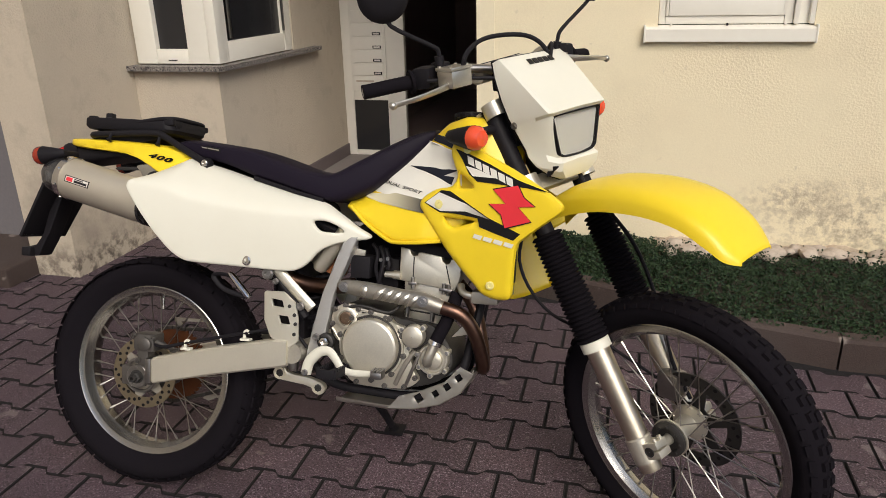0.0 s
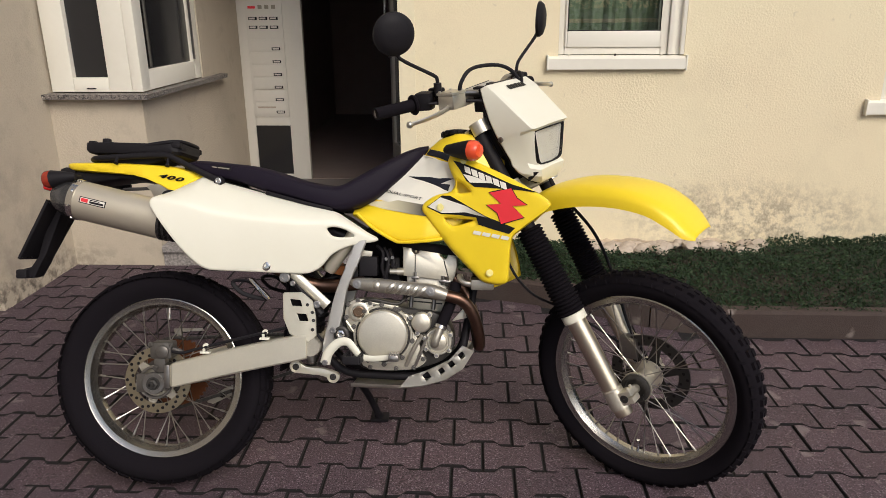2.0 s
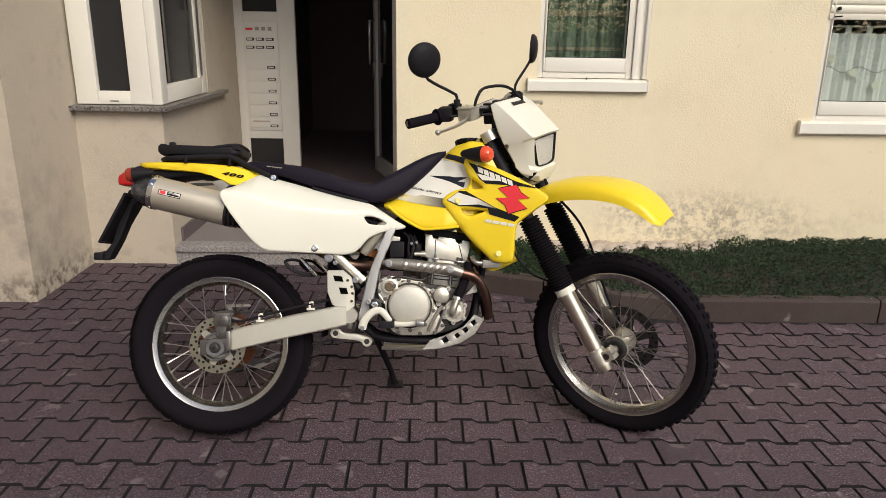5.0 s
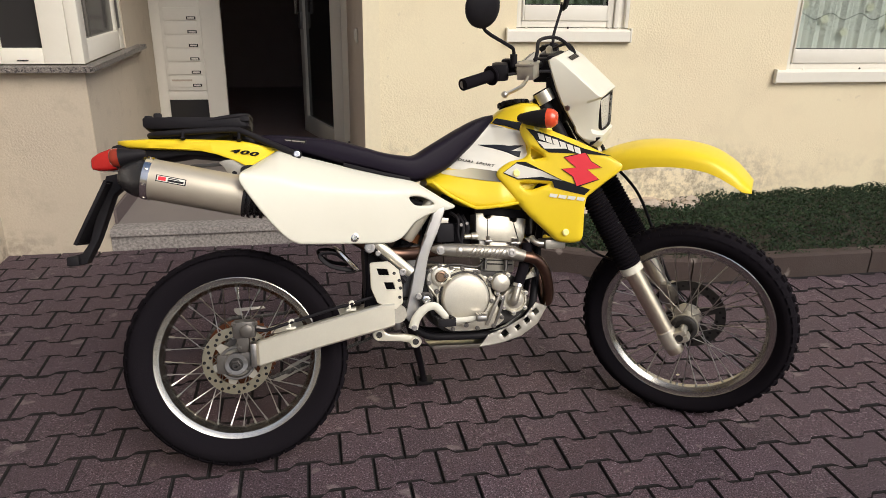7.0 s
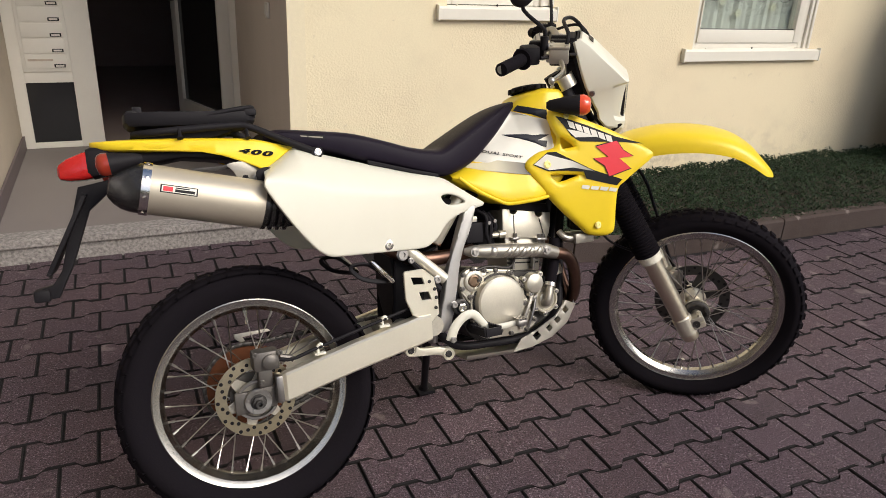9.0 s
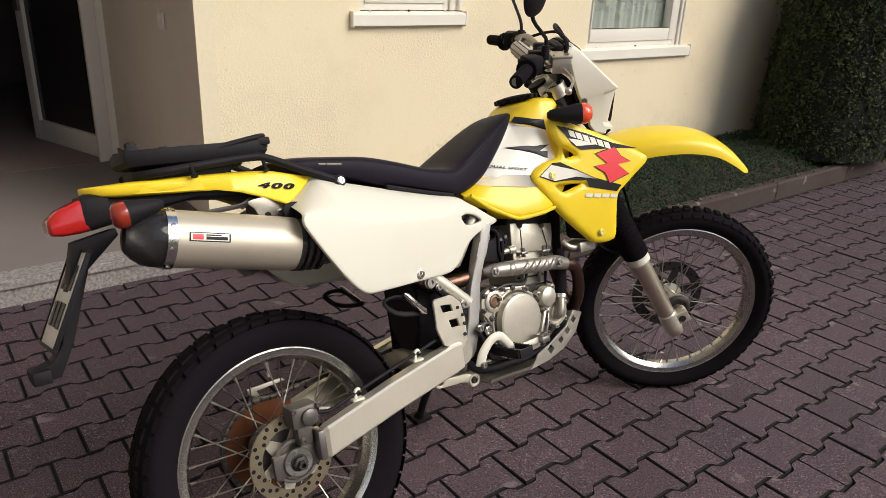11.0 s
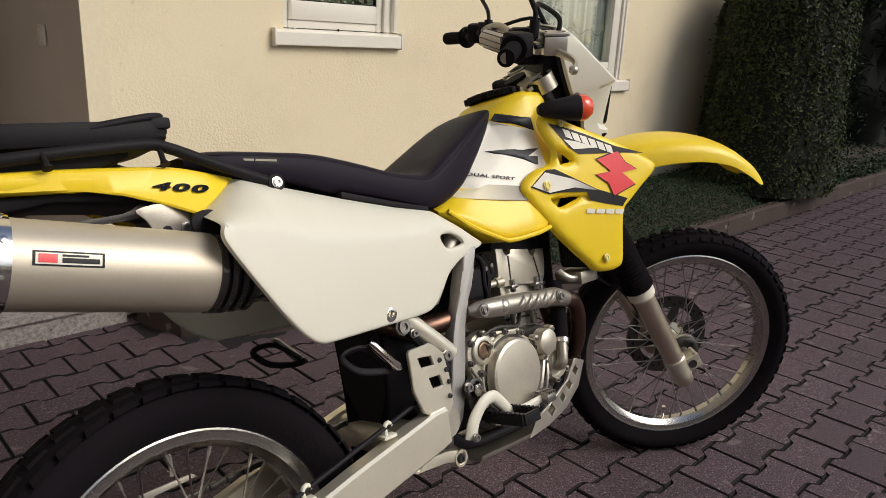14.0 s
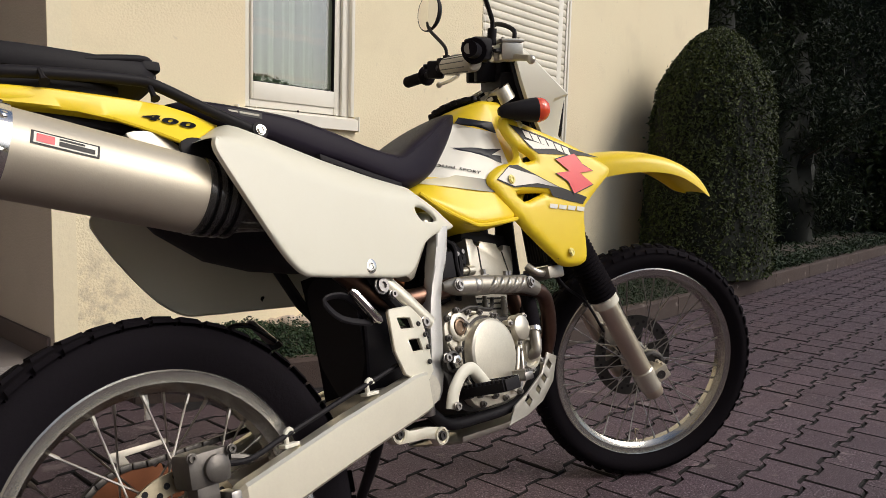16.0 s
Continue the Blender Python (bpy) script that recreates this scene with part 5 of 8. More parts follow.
# handlebar
BAR = [(0.836, -0.328, 0.858), (0.882, -0.215, 0.864), (0.930, -0.120, 0.876), (0.960, -0.055, 0.868), (0.970, -0.020, 0.862), (0.970, 0.080, 0.862), (0.962, 0.125, 0.868), (0.945, 0.190, 0.876), (0.905, 0.330, 0.838), (0.871, 0.452, 0.824)]
bm = bmesh.new()
tube(bm, BAR, 0.011, 12, 4)
handlebar = bp("handlebar", bm, M_STEEL, "grey steel handlebar", None, "bars")
for s, a, b, c, lever in ((-1, (0.836, -0.328, 0.858), (0.880, -0.222, 0.863), (0.899, -0.186, 0.868), [(0.960, -0.150, 0.858), (0.985, -0.200, 0.852), (0.990, -0.280, 0.844), (0.965, -0.345, 0.836)]),
                          (1, (0.871, 0.452, 0.824), (0.902, 0.340, 0.837), (0.920, 0.290, 0.851), [(0.955, 0.240, 0.848), (0.985, 0.280, 0.840), (0.988, 0.360, 0.828), (0.965, 0.430, 0.815)])):
    a, b, c = Vector(a), Vector(b), Vector(c)
    bm = bmesh.new()
    n = 22
    tube(bm, [a.lerp(b, i / n) for i in range(n + 1)], [0.0170 if i in (0, n) else (0.0165 + (0.0008 if i % 2 else 0)) for i in range(n + 1)], 16)
    tube(bm, [b, b.lerp(a, -0.04), b.lerp(a, -0.08)], [0.027, 0.029, 0.026], 18)
    bp("grip", bm, M_RUBBER, "black rubber grip", handlebar, "bars")
    # switch and throttle housing
    bm = bmesh.new()
    box(bm, (-0.024, -0.026, -0.024), (0.024, 0.026, 0.026), 0.010, Matrix.Translation(c) @ Matrix.Rotation(radians(s * -20), 4, "Z"))
    box(bm, (-0.012, -0.014, -0.01), (0.03, 0.014, 0.032), 0.006, Matrix.Translation(c + Vector((0.008, -s * 0.035, 0.0))))
    lathe(bm, [(0.007, 0), (0.007, 0.012), (0.0005, 0.012)], Matrix.Translation(c + Vector((-0.024, 0.0, 0.01))) @ Matrix.Rotation(radians(-90), 4, "Y"), 10)
    bp("switch_housing", bm, M_BLACKPL, "black switch housing", handlebar, "bars")
    # lever with ball end
    bm = bmesh.new()
    tube(bm, lever, [0.008, 0.007, 0.0055, 0.005], 8, 4, (1.2, 0.8))
    bmesh.ops.create_uvsphere(bm, u_segments=10, v_segments=8, radius=0.0095, matrix=Matrix.Translation(lever[-1]))
    q = lever[0]
    box(bm, (q[0] - 0.018, q[1] - 0.018, q[2] - 0.014), (q[0] + 0.014, q[1] + 0.018, q[2] + 0.012), 0.006)
    bp("brake_lever" if s < 0 else "clutch_lever", bm, M_ALU, "silver lever with a ball end", handlebar, "bars")
# brake fluid reservoir
bm = bmesh.new()
box(bm, (0.952, -0.198, 0.846), (1.004, -0.135, 0.885), 0.005)
box(bm, (0.950, -0.200, 0.885), (1.006, -0.133, 0.893), 0.003)
for x in (0.957, 0.995):
    for y in (-0.192, -0.141):
        lathe(bm, [(0.004, 0), (0.004, 0.003), (0.0005, 0.003)], Matrix.Translation((x, y, 0.893)), 8)
bp("brake_reservoir", bm, M_ALU, "silver brake fluid reservoir", handlebar, "bars")
# bar clamps
for y in (-0.005, 0.065):
    bm = bmesh.new()
    box(bm, (0.948, y - 0.014, 0.805), (0.998, y + 0.014, 0.880), 0.006)
    bp("bar_clamp", bm, M_BLACKPL, "black bar clamp", handlebar, "bars")
bm = bmesh.new()
tube(bm, [(0.928, -0.125, 0.874), (0.925, -0.08, 0.850), (0.912, 0.145, 0.852), (0.940, 0.20, 0.872)], 0.007, 10)
bp("crossbar", bm, M_STEEL, "", handlebar, "bars")
bm = bmesh.new()
tube(bm, [(0.930, -0.055, 0.850), (0.929, -0.05, 0.850), (0.913, 0.135, 0.852), (0.912, 0.14, 0.852)], [0.018, 0.023, 0.023, 0.018], 20)
bp("bar_pad", bm, M_DECALGREY2, "silver-grey bar pad", handlebar, "bars")
for k in range(5):
    a = radians(100 + 35 * k)
    bm = tube(bmesh.new(), [(0.929 + 0.0235 * math.cos(a), -0.045, 0.850 + 0.0235 * math.sin(a)), (0.914 + 0.0235 * math.cos(a), 0.130, 0.852 + 0.0235 * math.sin(a))], 0.0014, 6)
    bp("pad_line", bm, M_DECALBLACK, "thin dark line on the pad", handlebar, "bars")
# mirrors
for s, ctr, path in ((-1, (0.880, -0.268, 1.060), [(0.936, -0.172, 0.880), (0.938, -0.172, 0.925), (0.930, -0.186, 0.942), (0.885, -0.258, 0.995), (0.886, -0.268, 1.03)]),
                     (1, (0.930, 0.425, 1.030), [(0.940, 0.245, 0.862), (0.942, 0.25, 0.895), (0.940, 0.275, 0.92), (0.930, 0.40, 0.975), (0.930, 0.425, 1.0)])):
    bm = bmesh.new()
    tube(bm, path, 0.0052, 8, 4)
    tube(bm, [path[0], tuple(Vector(path[0]).lerp(Vector(path[1]), 0.8))], 0.011, 10)
    bp("mirror_stem", bm, M_BLACKPL, "black mirror stem", handlebar, "bars")
    m = Matrix.Translation(ctr) @ Matrix.Rotation(radians(-33 if s < 0 else 21), 4, "Z") @ Matrix.Rotation(radians(-84), 4, "Y")
    bm = bmesh.new()
    lathe(bm, [(0.054, 0.0), (0.057, -0.002), (0.057, -0.010), (0.048, -0.020), (0.030, -0.026), (0.0005, -0.028)], m, 32)
    bp("mirror_head", bm, M_BLACKPL, "round black mirror housing", handlebar, "bars")
    bm = bmesh.new()
    lathe(bm, [(0.0005, -0.001), (0.0538, -0.001)], m, 32)
    bp("mirror_glass", bm, M_MIRROR, "round mirror glass", handlebar, "bars")
# cables
def cable(pts, r=0.0045, material=M_BLACKPL, name="cable", steer="bars", label="black control cable"):
    bm = bmesh.new()
    tube(bm, pts, r, 8, 6)
    return bp(name, bm, material, label, None, steer)


cable([(0.99, -0.15, 0.87), (1.00, -0.145, 0.915), (0.985, -0.06, 0.940), (1.01, 0.05, 0.930), (1.045, 0.085, 0.885), (1.07, 0.07, 0.80), (1.12, 0.06, 0.66), (1.17, 0.05, 0.56)], 0.0055, label="black brake hose looping over the bars")
cable([(0.945, 0.20, 0.87), (1.03, 0.12, 0.90), (1.07, 0.05, 0.84), (1.04, 0.02, 0.74), (1.0, 0.03, 0.62)])
cable([(0.93, -0.21, 0.865), (1.0, -0.13, 0.86), (1.03, -0.04, 0.83), (1.0, 0.02, 0.72)])
cable([(1.17, 0.06, 0.56), (1.27, 0.085, 0.44), (1.325, 0.10, 0.30), (1.38, 0.085, 0.14), (1.44, 0.07, 0.06)], 0.005, steer=True, label="black front brake hose")
cable([(1.12, -0.09, 0.56), (1.10, -0.135, 0.42), (1.16, -0.12, 0.30), (1.26, -0.05, 0.22), (1.36, 0.05, 0.10)], 0.004, steer=True, label="thin black speedometer cable")
# front caliper on the far side
bm = bmesh.new()
box(bm, (1.36, 0.045, 0.05), (1.42, 0.095, 0.12), 0.01)
bp("front_caliper", bm, M_STEEL, "dark front brake caliper", None, True)
# front indicators
def indicator(side):
    m = Matrix.Translation((0.996, -0.216 * side, 0.738)) @ Matrix.Rotation(radians(90), 4, "Y")
    bm = bmesh.new()
    lathe(bm, [(0.008, -0.02), (0.014, -0.012), (0.021, 0.02), (0.028, 0.060), (0.029, 0.072)], m, 20, True)
    tube(bm, [(1.03, -0.105 * side, 0.738), (1.03, -0.206 * side, 0.738)], 0.011, 10)
    ob = bp("front_indicator", bm, M_BLACKPL, "black indicator body on a short stalk", None, True)
    bm = bmesh.new()
    lathe(bm, [(0.029, 0.072), (0.029, 0.082), (0.026, 0.091), (0.018, 0.100), (0.0005, 0.103)], m, 14)
    bp("indicator_lens", bm, M_ORANGELENS, "orange indicator lens", ob, True, 34)


both(indicator)

# -- tank, seat, panels --
TANK = [  # x, lower z, upper z, half width low down, half width at the top
    (0.585, 0.492, 0.520, 0.052, 0.036), (0.64, 0.460, 0.560, 0.074, 0.036), (0.70, 0.424, 0.604, 0.094, 0.042), (0.735, 0.414, 0.630, 0.103, 0.040), (0.80, 0.418, 0.688, 0.117, 0.034),
    (0.84, 0.422, 0.722, 0.112, 0.044), (0.89, 0.45, 0.737, 0.102, 0.058), (0.94, 0.50, 0.736, 0.098, 0.062), (0.985, 0.54, 0.700, 0.086, 0.058), (1.03, 0.57, 0.66, 0.060, 0.045)]


def tank_y(x, z):
    z0, z1, wb, wt = lerp_table(TANK, x)
    q = min(1.0, max(0.0, (z - z0 - 0.018) / max(0.005, z1 - z0 - 0.036)))
    return -(wb + (wt - wb) * q)


bm = bmesh.new()
rings = []
for i in range(45):
    x = 0.585 + (1.03 - 0.585) * i / 44
    z0, z1, wb, wt = lerp_table(TANK, x)
    k = min(0.018, (z1 - z0) * 0.3)
    half = [(0.0, z0), (0.55 * wb, z0), (0.86 * wb, z0 + 0.12 * k), (0.97 * wb, z0 + 0.42 * k)]
    half += [(wb + (wt - wb) * q / 7, z0 + k + (z1 - z0 - 2 * k) * q / 7) for q in range(8)]
    half += [(0.95 * wt, z1 - 0.45 * k), (0.80 * wt, z1 - 0.14 * k), (0.5 * wt, z1), (0.0, z1 + 0.001)]
    rings.append([(x, -y, z) for y, z in half] + [(x, y, z) for y, z in half[-2:0:-1]])
ring_bridge(bm, rings)
tank = bp("fuel_tank", bm, M_YELLOW, "yellow plastic fuel tank", None, False, 50)


def tank_decal(name, outline, material, label="", up=0.0016, n=1):
    return [bp(name, shell(smooth_outline(outline, n) if n > 1 else outline, lambda x, z: tank_y(x, z) - up, 0.0, 0.0, 0.007, (), s), material, label, tank) for s in (1, -1)]


tank_decal("white_graphic", [(0.640, 0.546), (0.680, 0.588), (0.730, 0.630), (0.786, 0.676), (0.884, 0.645), (0.892, 0.566), (0.80, 0.513), (0.76, 0.520), (0.70, 0.530)], M_DECALWHITE, "white tank graphic")
tank_decal("fade_graphic", [(0.636, 0.536), (0.720, 0.540), (0.802, 0.526), (0.804, 0.494), (0.76, 0.500), (0.68, 0.514), (0.630, 0.526)], M_FADE, "grey fading band", 0.0028)
tank_decal("navy_band", [(0.800, 0.676), (0.812, 0.690), (0.884, 0.672), (0.884, 0.643)], M_DECALNAVY, "navy band under the tank top", 0.0030)
tank_decal("navy_arrow", [(0.748, 0.610), (0.80, 0.608), (0.882, 0.602), (0.845, 0.588), (0.872, 0.585), (0.866, 0.566)], M_DECALNAVY, "navy pointed arrow", 0.0038)
# raised seam line along the tank's lower edge
bm = bmesh.new()
tube(bm, [(x, tank_y(x, z) - 0.001, z) for x, z in [tuple(v)[:2] for v in curve_pts([(0.60, 0.500, 0), (0.645, 0.462, 0), (0.705, 0.427, 0), (0.735, 0.4195, 0), (0.80, 0.424, 0), (0.85, 0.430, 0)], 5)]], 0.005, 8)
bp("tank_edge", bm, M_YELLOW, "", tank)
# filler cap
bm = bmesh.new()
mcap = Matrix.Translation((0.888, 0, 0.733)) @ Matrix.Rotation(radians(-2), 4, "Y")
lathe(bm, [(0.040, 0), (0.043, 0.004), (0.043, 0.012), (0.039, 0.016), (0.026, 0.018), (0.0005, 0.018)], mcap, 28)
for k in range(14):
    box(bm, (0.038, -0.005, 0.002), (0.0470, 0.005, 0.0145), 0.002, mcap @ Matrix.Rotation(2 * math.pi * k / 14, 4, "Z"))
bp("fuel_cap", bm, M_BLACKPL, "black ribbed fuel cap", tank)

SEATP = [(0.085, 0.622, 0.650, 0.050), (0.13, 0.612, 0.657, 0.060), (0.237, 0.592, 0.647, 0.070), (0.30, 0.572, 0.639, 0.076), (0.35, 0.556, 0.627, 0.079), (0.40, 0.545, 0.612, 0.082), (0.455, 0.530, 0.595, 0.084), (0.51, 0.514, 0.585, 0.084),
         (0.55, 0.506, 0.585, 0.082), (0.60, 0.515, 0.612, 0.076), (0.65, 0.538, 0.640, 0.068), (0.69, 0.568, 0.662, 0.060), (0.735, 0.608, 0.684, 0.052), (0.775, 0.650, 0.698, 0.044), (0.805, 0.682, 0.703, 0.034)]
dense = [tuple(v) for v in curve_pts([(a, b, c) for a, b, c, _ in SEATP], 5)]
wid = [v[0] for v in curve_pts([(w, 0, 0) for *_, w in SEATP], 5)]
seat = bp("seat", loft([(x, a, b, w) for (x, a, b), w in zip(dense, wid)], 36, 4.2), M_SEAT, "black vinyl seat", None, False, 60)
bm = bmesh.new()
for s in (-1, 1):
    tube(bm, [(x, s * w * 0.965, a + (b - a) * 0.80) for (x, a, b), w in zip(dense[4:-4], wid[4:-4])], 0.0012, 6)
bp("seam", bm, M_SEAT, "stitched seam", seat)
# small label on the seat's flank
bm = bmesh.new()
mlab = Matrix.Translation((0.199, -0.0655, 0.6335)) @ Matrix.Rotation(radians(7), 4, "Y") @ Matrix.Rotation(radians(-7), 4, "Z")
box(bm, (-0.033, -0.0012, -0.0052), (0.033, 0.0012, 0.0052), 0, mlab)
tag = bp("seat_label", bm, M_DECALBLACK, "small black stitched label", seat)
bm = bmesh.new()
for x0, x1 in ((-0.028, -0.010), (-0.007, 0.028)):
    box(bm, (x0, -0.0018, -0.0016), (x1, 0.0014, 0.0016), 0, mlab)
bp("label_bar", bm, M_DECALGREY, "pale bars", tag)

SIDE = [(0.047, 0.530), (0.053, 0.546), (0.069, 0.561), (0.110, 0.585), (0.148, 0.607), (0.162, 0.606), (0.2, 0.594), (0.26, 0.578), (0.339, 0.556), (0.448, 0.527), (0.532, 0.508), (0.575, 0.484), (0.630, 0.448), (0.661, 0.430), (0.655, 0.420), (0.620, 0.414), (0.577, 0.405), (0.535, 0.385), (0.505, 0.352), (0.480, 0.335), (0.445, 0.329), (0.33, 0.335), (0.225, 0.341), (0.190, 0.346), (0.160, 0.366), (0.125, 0.406), (0.085, 0.462), (0.055, 0.510)]
HOLE = [(0.520, 0.459), (0.545, 0.4615), (0.572, 0.453), (0.594, 0.438), (0.580, 0.433), (0.545, 0.434), (0.530, 0.441)]


ROLL = [  # x, top of the panel, its y there, height over which the panel slopes inward
    (0.040, 0.545, -0.190, 0.004), (0.069, 0.561, -0.102, 0.016), (0.110, 0.585, -0.085, 0.052), (0.152, 0.608, -0.066, 0.086), (0.20, 0.594, -0.074, 0.092), (0.26, 0.578, -0.070, 0.088), (0.339, 0.556, -0.068, 0.076),
    (0.448, 0.527, -0.074, 0.056), (0.532, 0.508, -0.080, 0.034), (0.60, 0.468, -0.082, 0.016), (0.68, 0.42, -0.075, 0.008)]


def side_y(x, z):
    y = -0.212 + 0.205 * x - 0.010 * math.cos((z - 0.45) * 12) + 0.02 * max(0.0, x - 0.45)
    top, yt, h = lerp_table(ROLL, min(0.679, max(0.041, x)))
    u = min(1.0, max(0.0, 1 - (top - z) / h))
    return y + max(0.0, yt - y) * (0.55 * u ** 1.5 + 0.45 * (1 - math.sqrt(max(0.0, 1 - u * u))))


def side_panel(side):
    bm = shell(smooth_outline(SIDE, 5), side_y, 0.004, 0.005, 0.009, [smooth_outline(HOLE, 4)], side)
    if side == -1:
        # no muffler on this side: the rear of the panel tucks in
        for v in bm.verts:
            v.co.y -= (0.014 + 0.20 * max(0.0, v.co.z - 0.38)) * min(1.0, max(0.0, (0.42 - v.co.x) / 0.20))
    p = bp("side_panel", bm, M_WHITE, "white plastic side panel", None, False, 50)
    bm = bmesh.new()
    y = side_y(0.352, 0.355) * side
    lathe(bm, [(0.0125, 0), (0.0125, 0.003), (0.009, 0.004), (0.006, 0.004), (0.005, 0.002), (0.0005, 0.002)], axis_y(0.352, y + (0.002 if side == 1 else -0.004), 0.352), 16)
    bp("panel_bolt", bm, M_CHROME, "steel panel bolt", p)
    bm = bmesh.new()
    plate(bm, [(0.335, 0.556), (0.455, 0.525), (0.53, 0.507), (0.53, 0.517), (0.45, 0.536), (0.335, 0.567)], -0.080 * side, -0.066 * side, 0.002)
    bp("panel_tab", bm, M_BLACKPL, "black rubber strip along the seat", p)
    return p


both(side_panel)

# tail: yellow top, black under tray
TAIL = [(-0.300, 0.640, 0.652, 0.012), (-0.27, 0.628, 0.652, 0.034), (-0.20, 0.620, 0.652, 0.051), (-0.10, 0.614, 0.649, 0.062), (0.0, 0.606, 0.643, 0.068), (0.06, 0.600, 0.637, 0.071), (0.10, 0.600, 0.627, 0.071), (0.150, 0.600, 0.613, 0.060)]
dense = [tuple(v) for v in curve_pts([(a, b, c) for a, b, c, _ in TAIL], 4)]
wid = [v[0] for v in curve_pts([(w, 0, 0) for *_, w in TAIL], 4)]
tail = bp("tail_cowl", loft([(x, a, b, w) for (x, a, b), w in zip(dense, wid)], 28, 4.5), M_YELLOW, "yellow plastic tail cowl", None, False, 60)


def tail_y(x, z):
    return -lerp_table([(a, d) for a, b, c, d in TAIL], x)[0] - 0.0012 - 0.60 * max(0.0, 0.615 - z)


def flap(side):
    o = [(-0.285, 0.640), (-0.2, 0.646), (-0.1, 0.644), (0.0, 0.638), (0.06, 0.632), (0.150, 0.610), (0.11, 0.585), (0.069, 0.562), (0.03, 0.582), (-0.02, 0.602), (-0.064, 0.613), (-0.152, 0.619), (-0.25, 0.627)]
    bp("tail_flank", shell(o, lambda x, z: tail_y(x, z) + 0.001, 0.005, 0.003, 0.02, (), side), M_YELLOW, "", tail)


both(flap)


def lettering(name, text, size, m, material, parent, label, shear=0.0, wide=1.0, bold=0.0, drape=None):
    cu = bpy.data.curves.new(name, "FONT")
    cu.body, cu.size, cu.align_x, cu.align_y, cu.shear, cu.extrude = text, size, "CENTER", "CENTER", shear, 0.0003
    cu.space_character = 1.1
    cu.offset = bold
    tmp = bpy.data.objects.new(name, cu)
    scene.collection.objects.link(tmp)
    me = bpy.data.meshes.new_from_object(tmp.evaluated_get(bpy.context.evaluated_depsgraph_get()))
    bpy.data.objects.remove(tmp)
    me.transform(m @ Matrix.Diagonal((wide, 1, 1, 1)))
    if drape:
        for v in me.vertices:
            v.co.y = drape(v.co.x, v.co.z)
    for v in me.vertices:
        v.co = splay(*v.co)
    me.transform(LIFT)
    me.materials.clear()
    me.materials.append(material)
    ob = new(name, me)
    ob.parent = parent
    return tagged(ob, label)


def on_right(x, y, z, slope=0.0, yaw=0.0):
    """A frame for lettering that reads from the bike's right: its x axis runs ahead, its z axis outward."""
    return Matrix.Translation((x, y, z)) @ Matrix.Rotation(radians(yaw), 4, "Z") @ Matrix.Rotation(radians(-slope), 4, "Y") @ Matrix.Rotation(radians(90), 4, "X")


for k, digit in enumerate("400"):
    lettering("digit", digit, 0.0158, on_right(0.029 + 0.0258 * k, -0.0948 - 0.0006 * k, 0.6090 - 0.0048 * k, -10, -2), M_DECALBLACK, tail, "black model number", 0.30, 2.75, 0.0008, lambda x, z: tail_y(x, z) - 0.0022)
lettering("tank_words", "DUAL SPORT", 0.0105, on_right(0.735, 0.0, 0.5555, -13, 0), M_DECALBLACK, tank, "black printed words", 0.3, 1.62, 0.0002, lambda x, z: tank_y(x, z) - 0.0036)

bm = loft([(-0.30, 0.572, 0.632, 0.026), (-0.25, 0.574, 0.634, 0.032), (-0.20, 0.584, 0.630, 0.040), (-0.10, 0.600, 0.622, 0.048), (0.0, 0.588, 0.612, 0.052), (0.08, 0.555, 0.595, 0.060), (0.18, 0.50, 0.60, 0.080)], 20, 3.5)
bp("under_tail", bm, M_BLACKPL, "black plastic under tail")
# airbox and inner mudguard, the dark bulk between the panels
bm = loft([(0.055, 0.505, 0.60, 0.050), (0.10, 0.458, 0.60, 0.062), (0.18, 0.412, 0.60, 0.082), (0.27, 0.388, 0.57, 0.088), (0.36, 0.376, 0.55, 0.087), (0.42, 0.370, 0.53, 0.085), (0.50, 0.40, 0.51, 0.07)], 24, 3)
bp("airbox", bm, M_BLACKPL, "black airbox")
bm = bmesh.new()
rings = []
for i in range(9):
    q = i / 8
    x, z, w = 0.392 - 0.030 * q * q, 0.37 - 0.34 * q, 0.066 - 0.014 * q
    rings.append([(x + 0.010 * (1 - u * u) + d, u * w, z) for u, d in ((-1, 0), (-0.5, 0), (0, 0), (0.5, 0), (1, 0), (1, 0.006), (0.5, 0.006), (0, 0.006), (-0.5, 0.006), (-1, 0.006))])
ring_bridge(bm, rings)
bp("mud_flap", bm, M_RUBBER, "black rubber mud flap behind the shock")
# grey support bracket under the tail
bm = bmesh.new()
plate(bm, smooth_outline([(-0.012, 0.590), (0.0, 0.574), (0.013, 0.553), (0.048, 0.540), (0.070, 0.553), (0.066, 0.574), (0.03, 0.594)], 3), -0.088, -0.084, 0.001)
bmesh.ops.translate(bm, verts=bm.verts, vec=(0, 0.004, -0.010))
bracket = bp("muffler_bracket", bm, M_GUARD, "grey steel muffler bracket")
bolts("bracket_hole", [(0.027, -0.084, 0.546)], 0.006, 0.001, M_BLACKPL, bracket, "dark bolt hole")
bolts("bracket_bolt", [(0.055, -0.084, 0.546)], 0.007, 0.006, M_STEEL, bracket)
bm = bmesh.new()
plate(bm, smooth_outline([(-0.09, 0.575), (-0.02, 0.578), (0.004, 0.588), (0.016, 0.580), (0.006, 0.570), (-0.02, 0.568), (-0.09, 0.566)], 3), -0.060, -0.056, 0.001)
bp("tail_stay", bm, M_CASE, "slim grey tail stay")
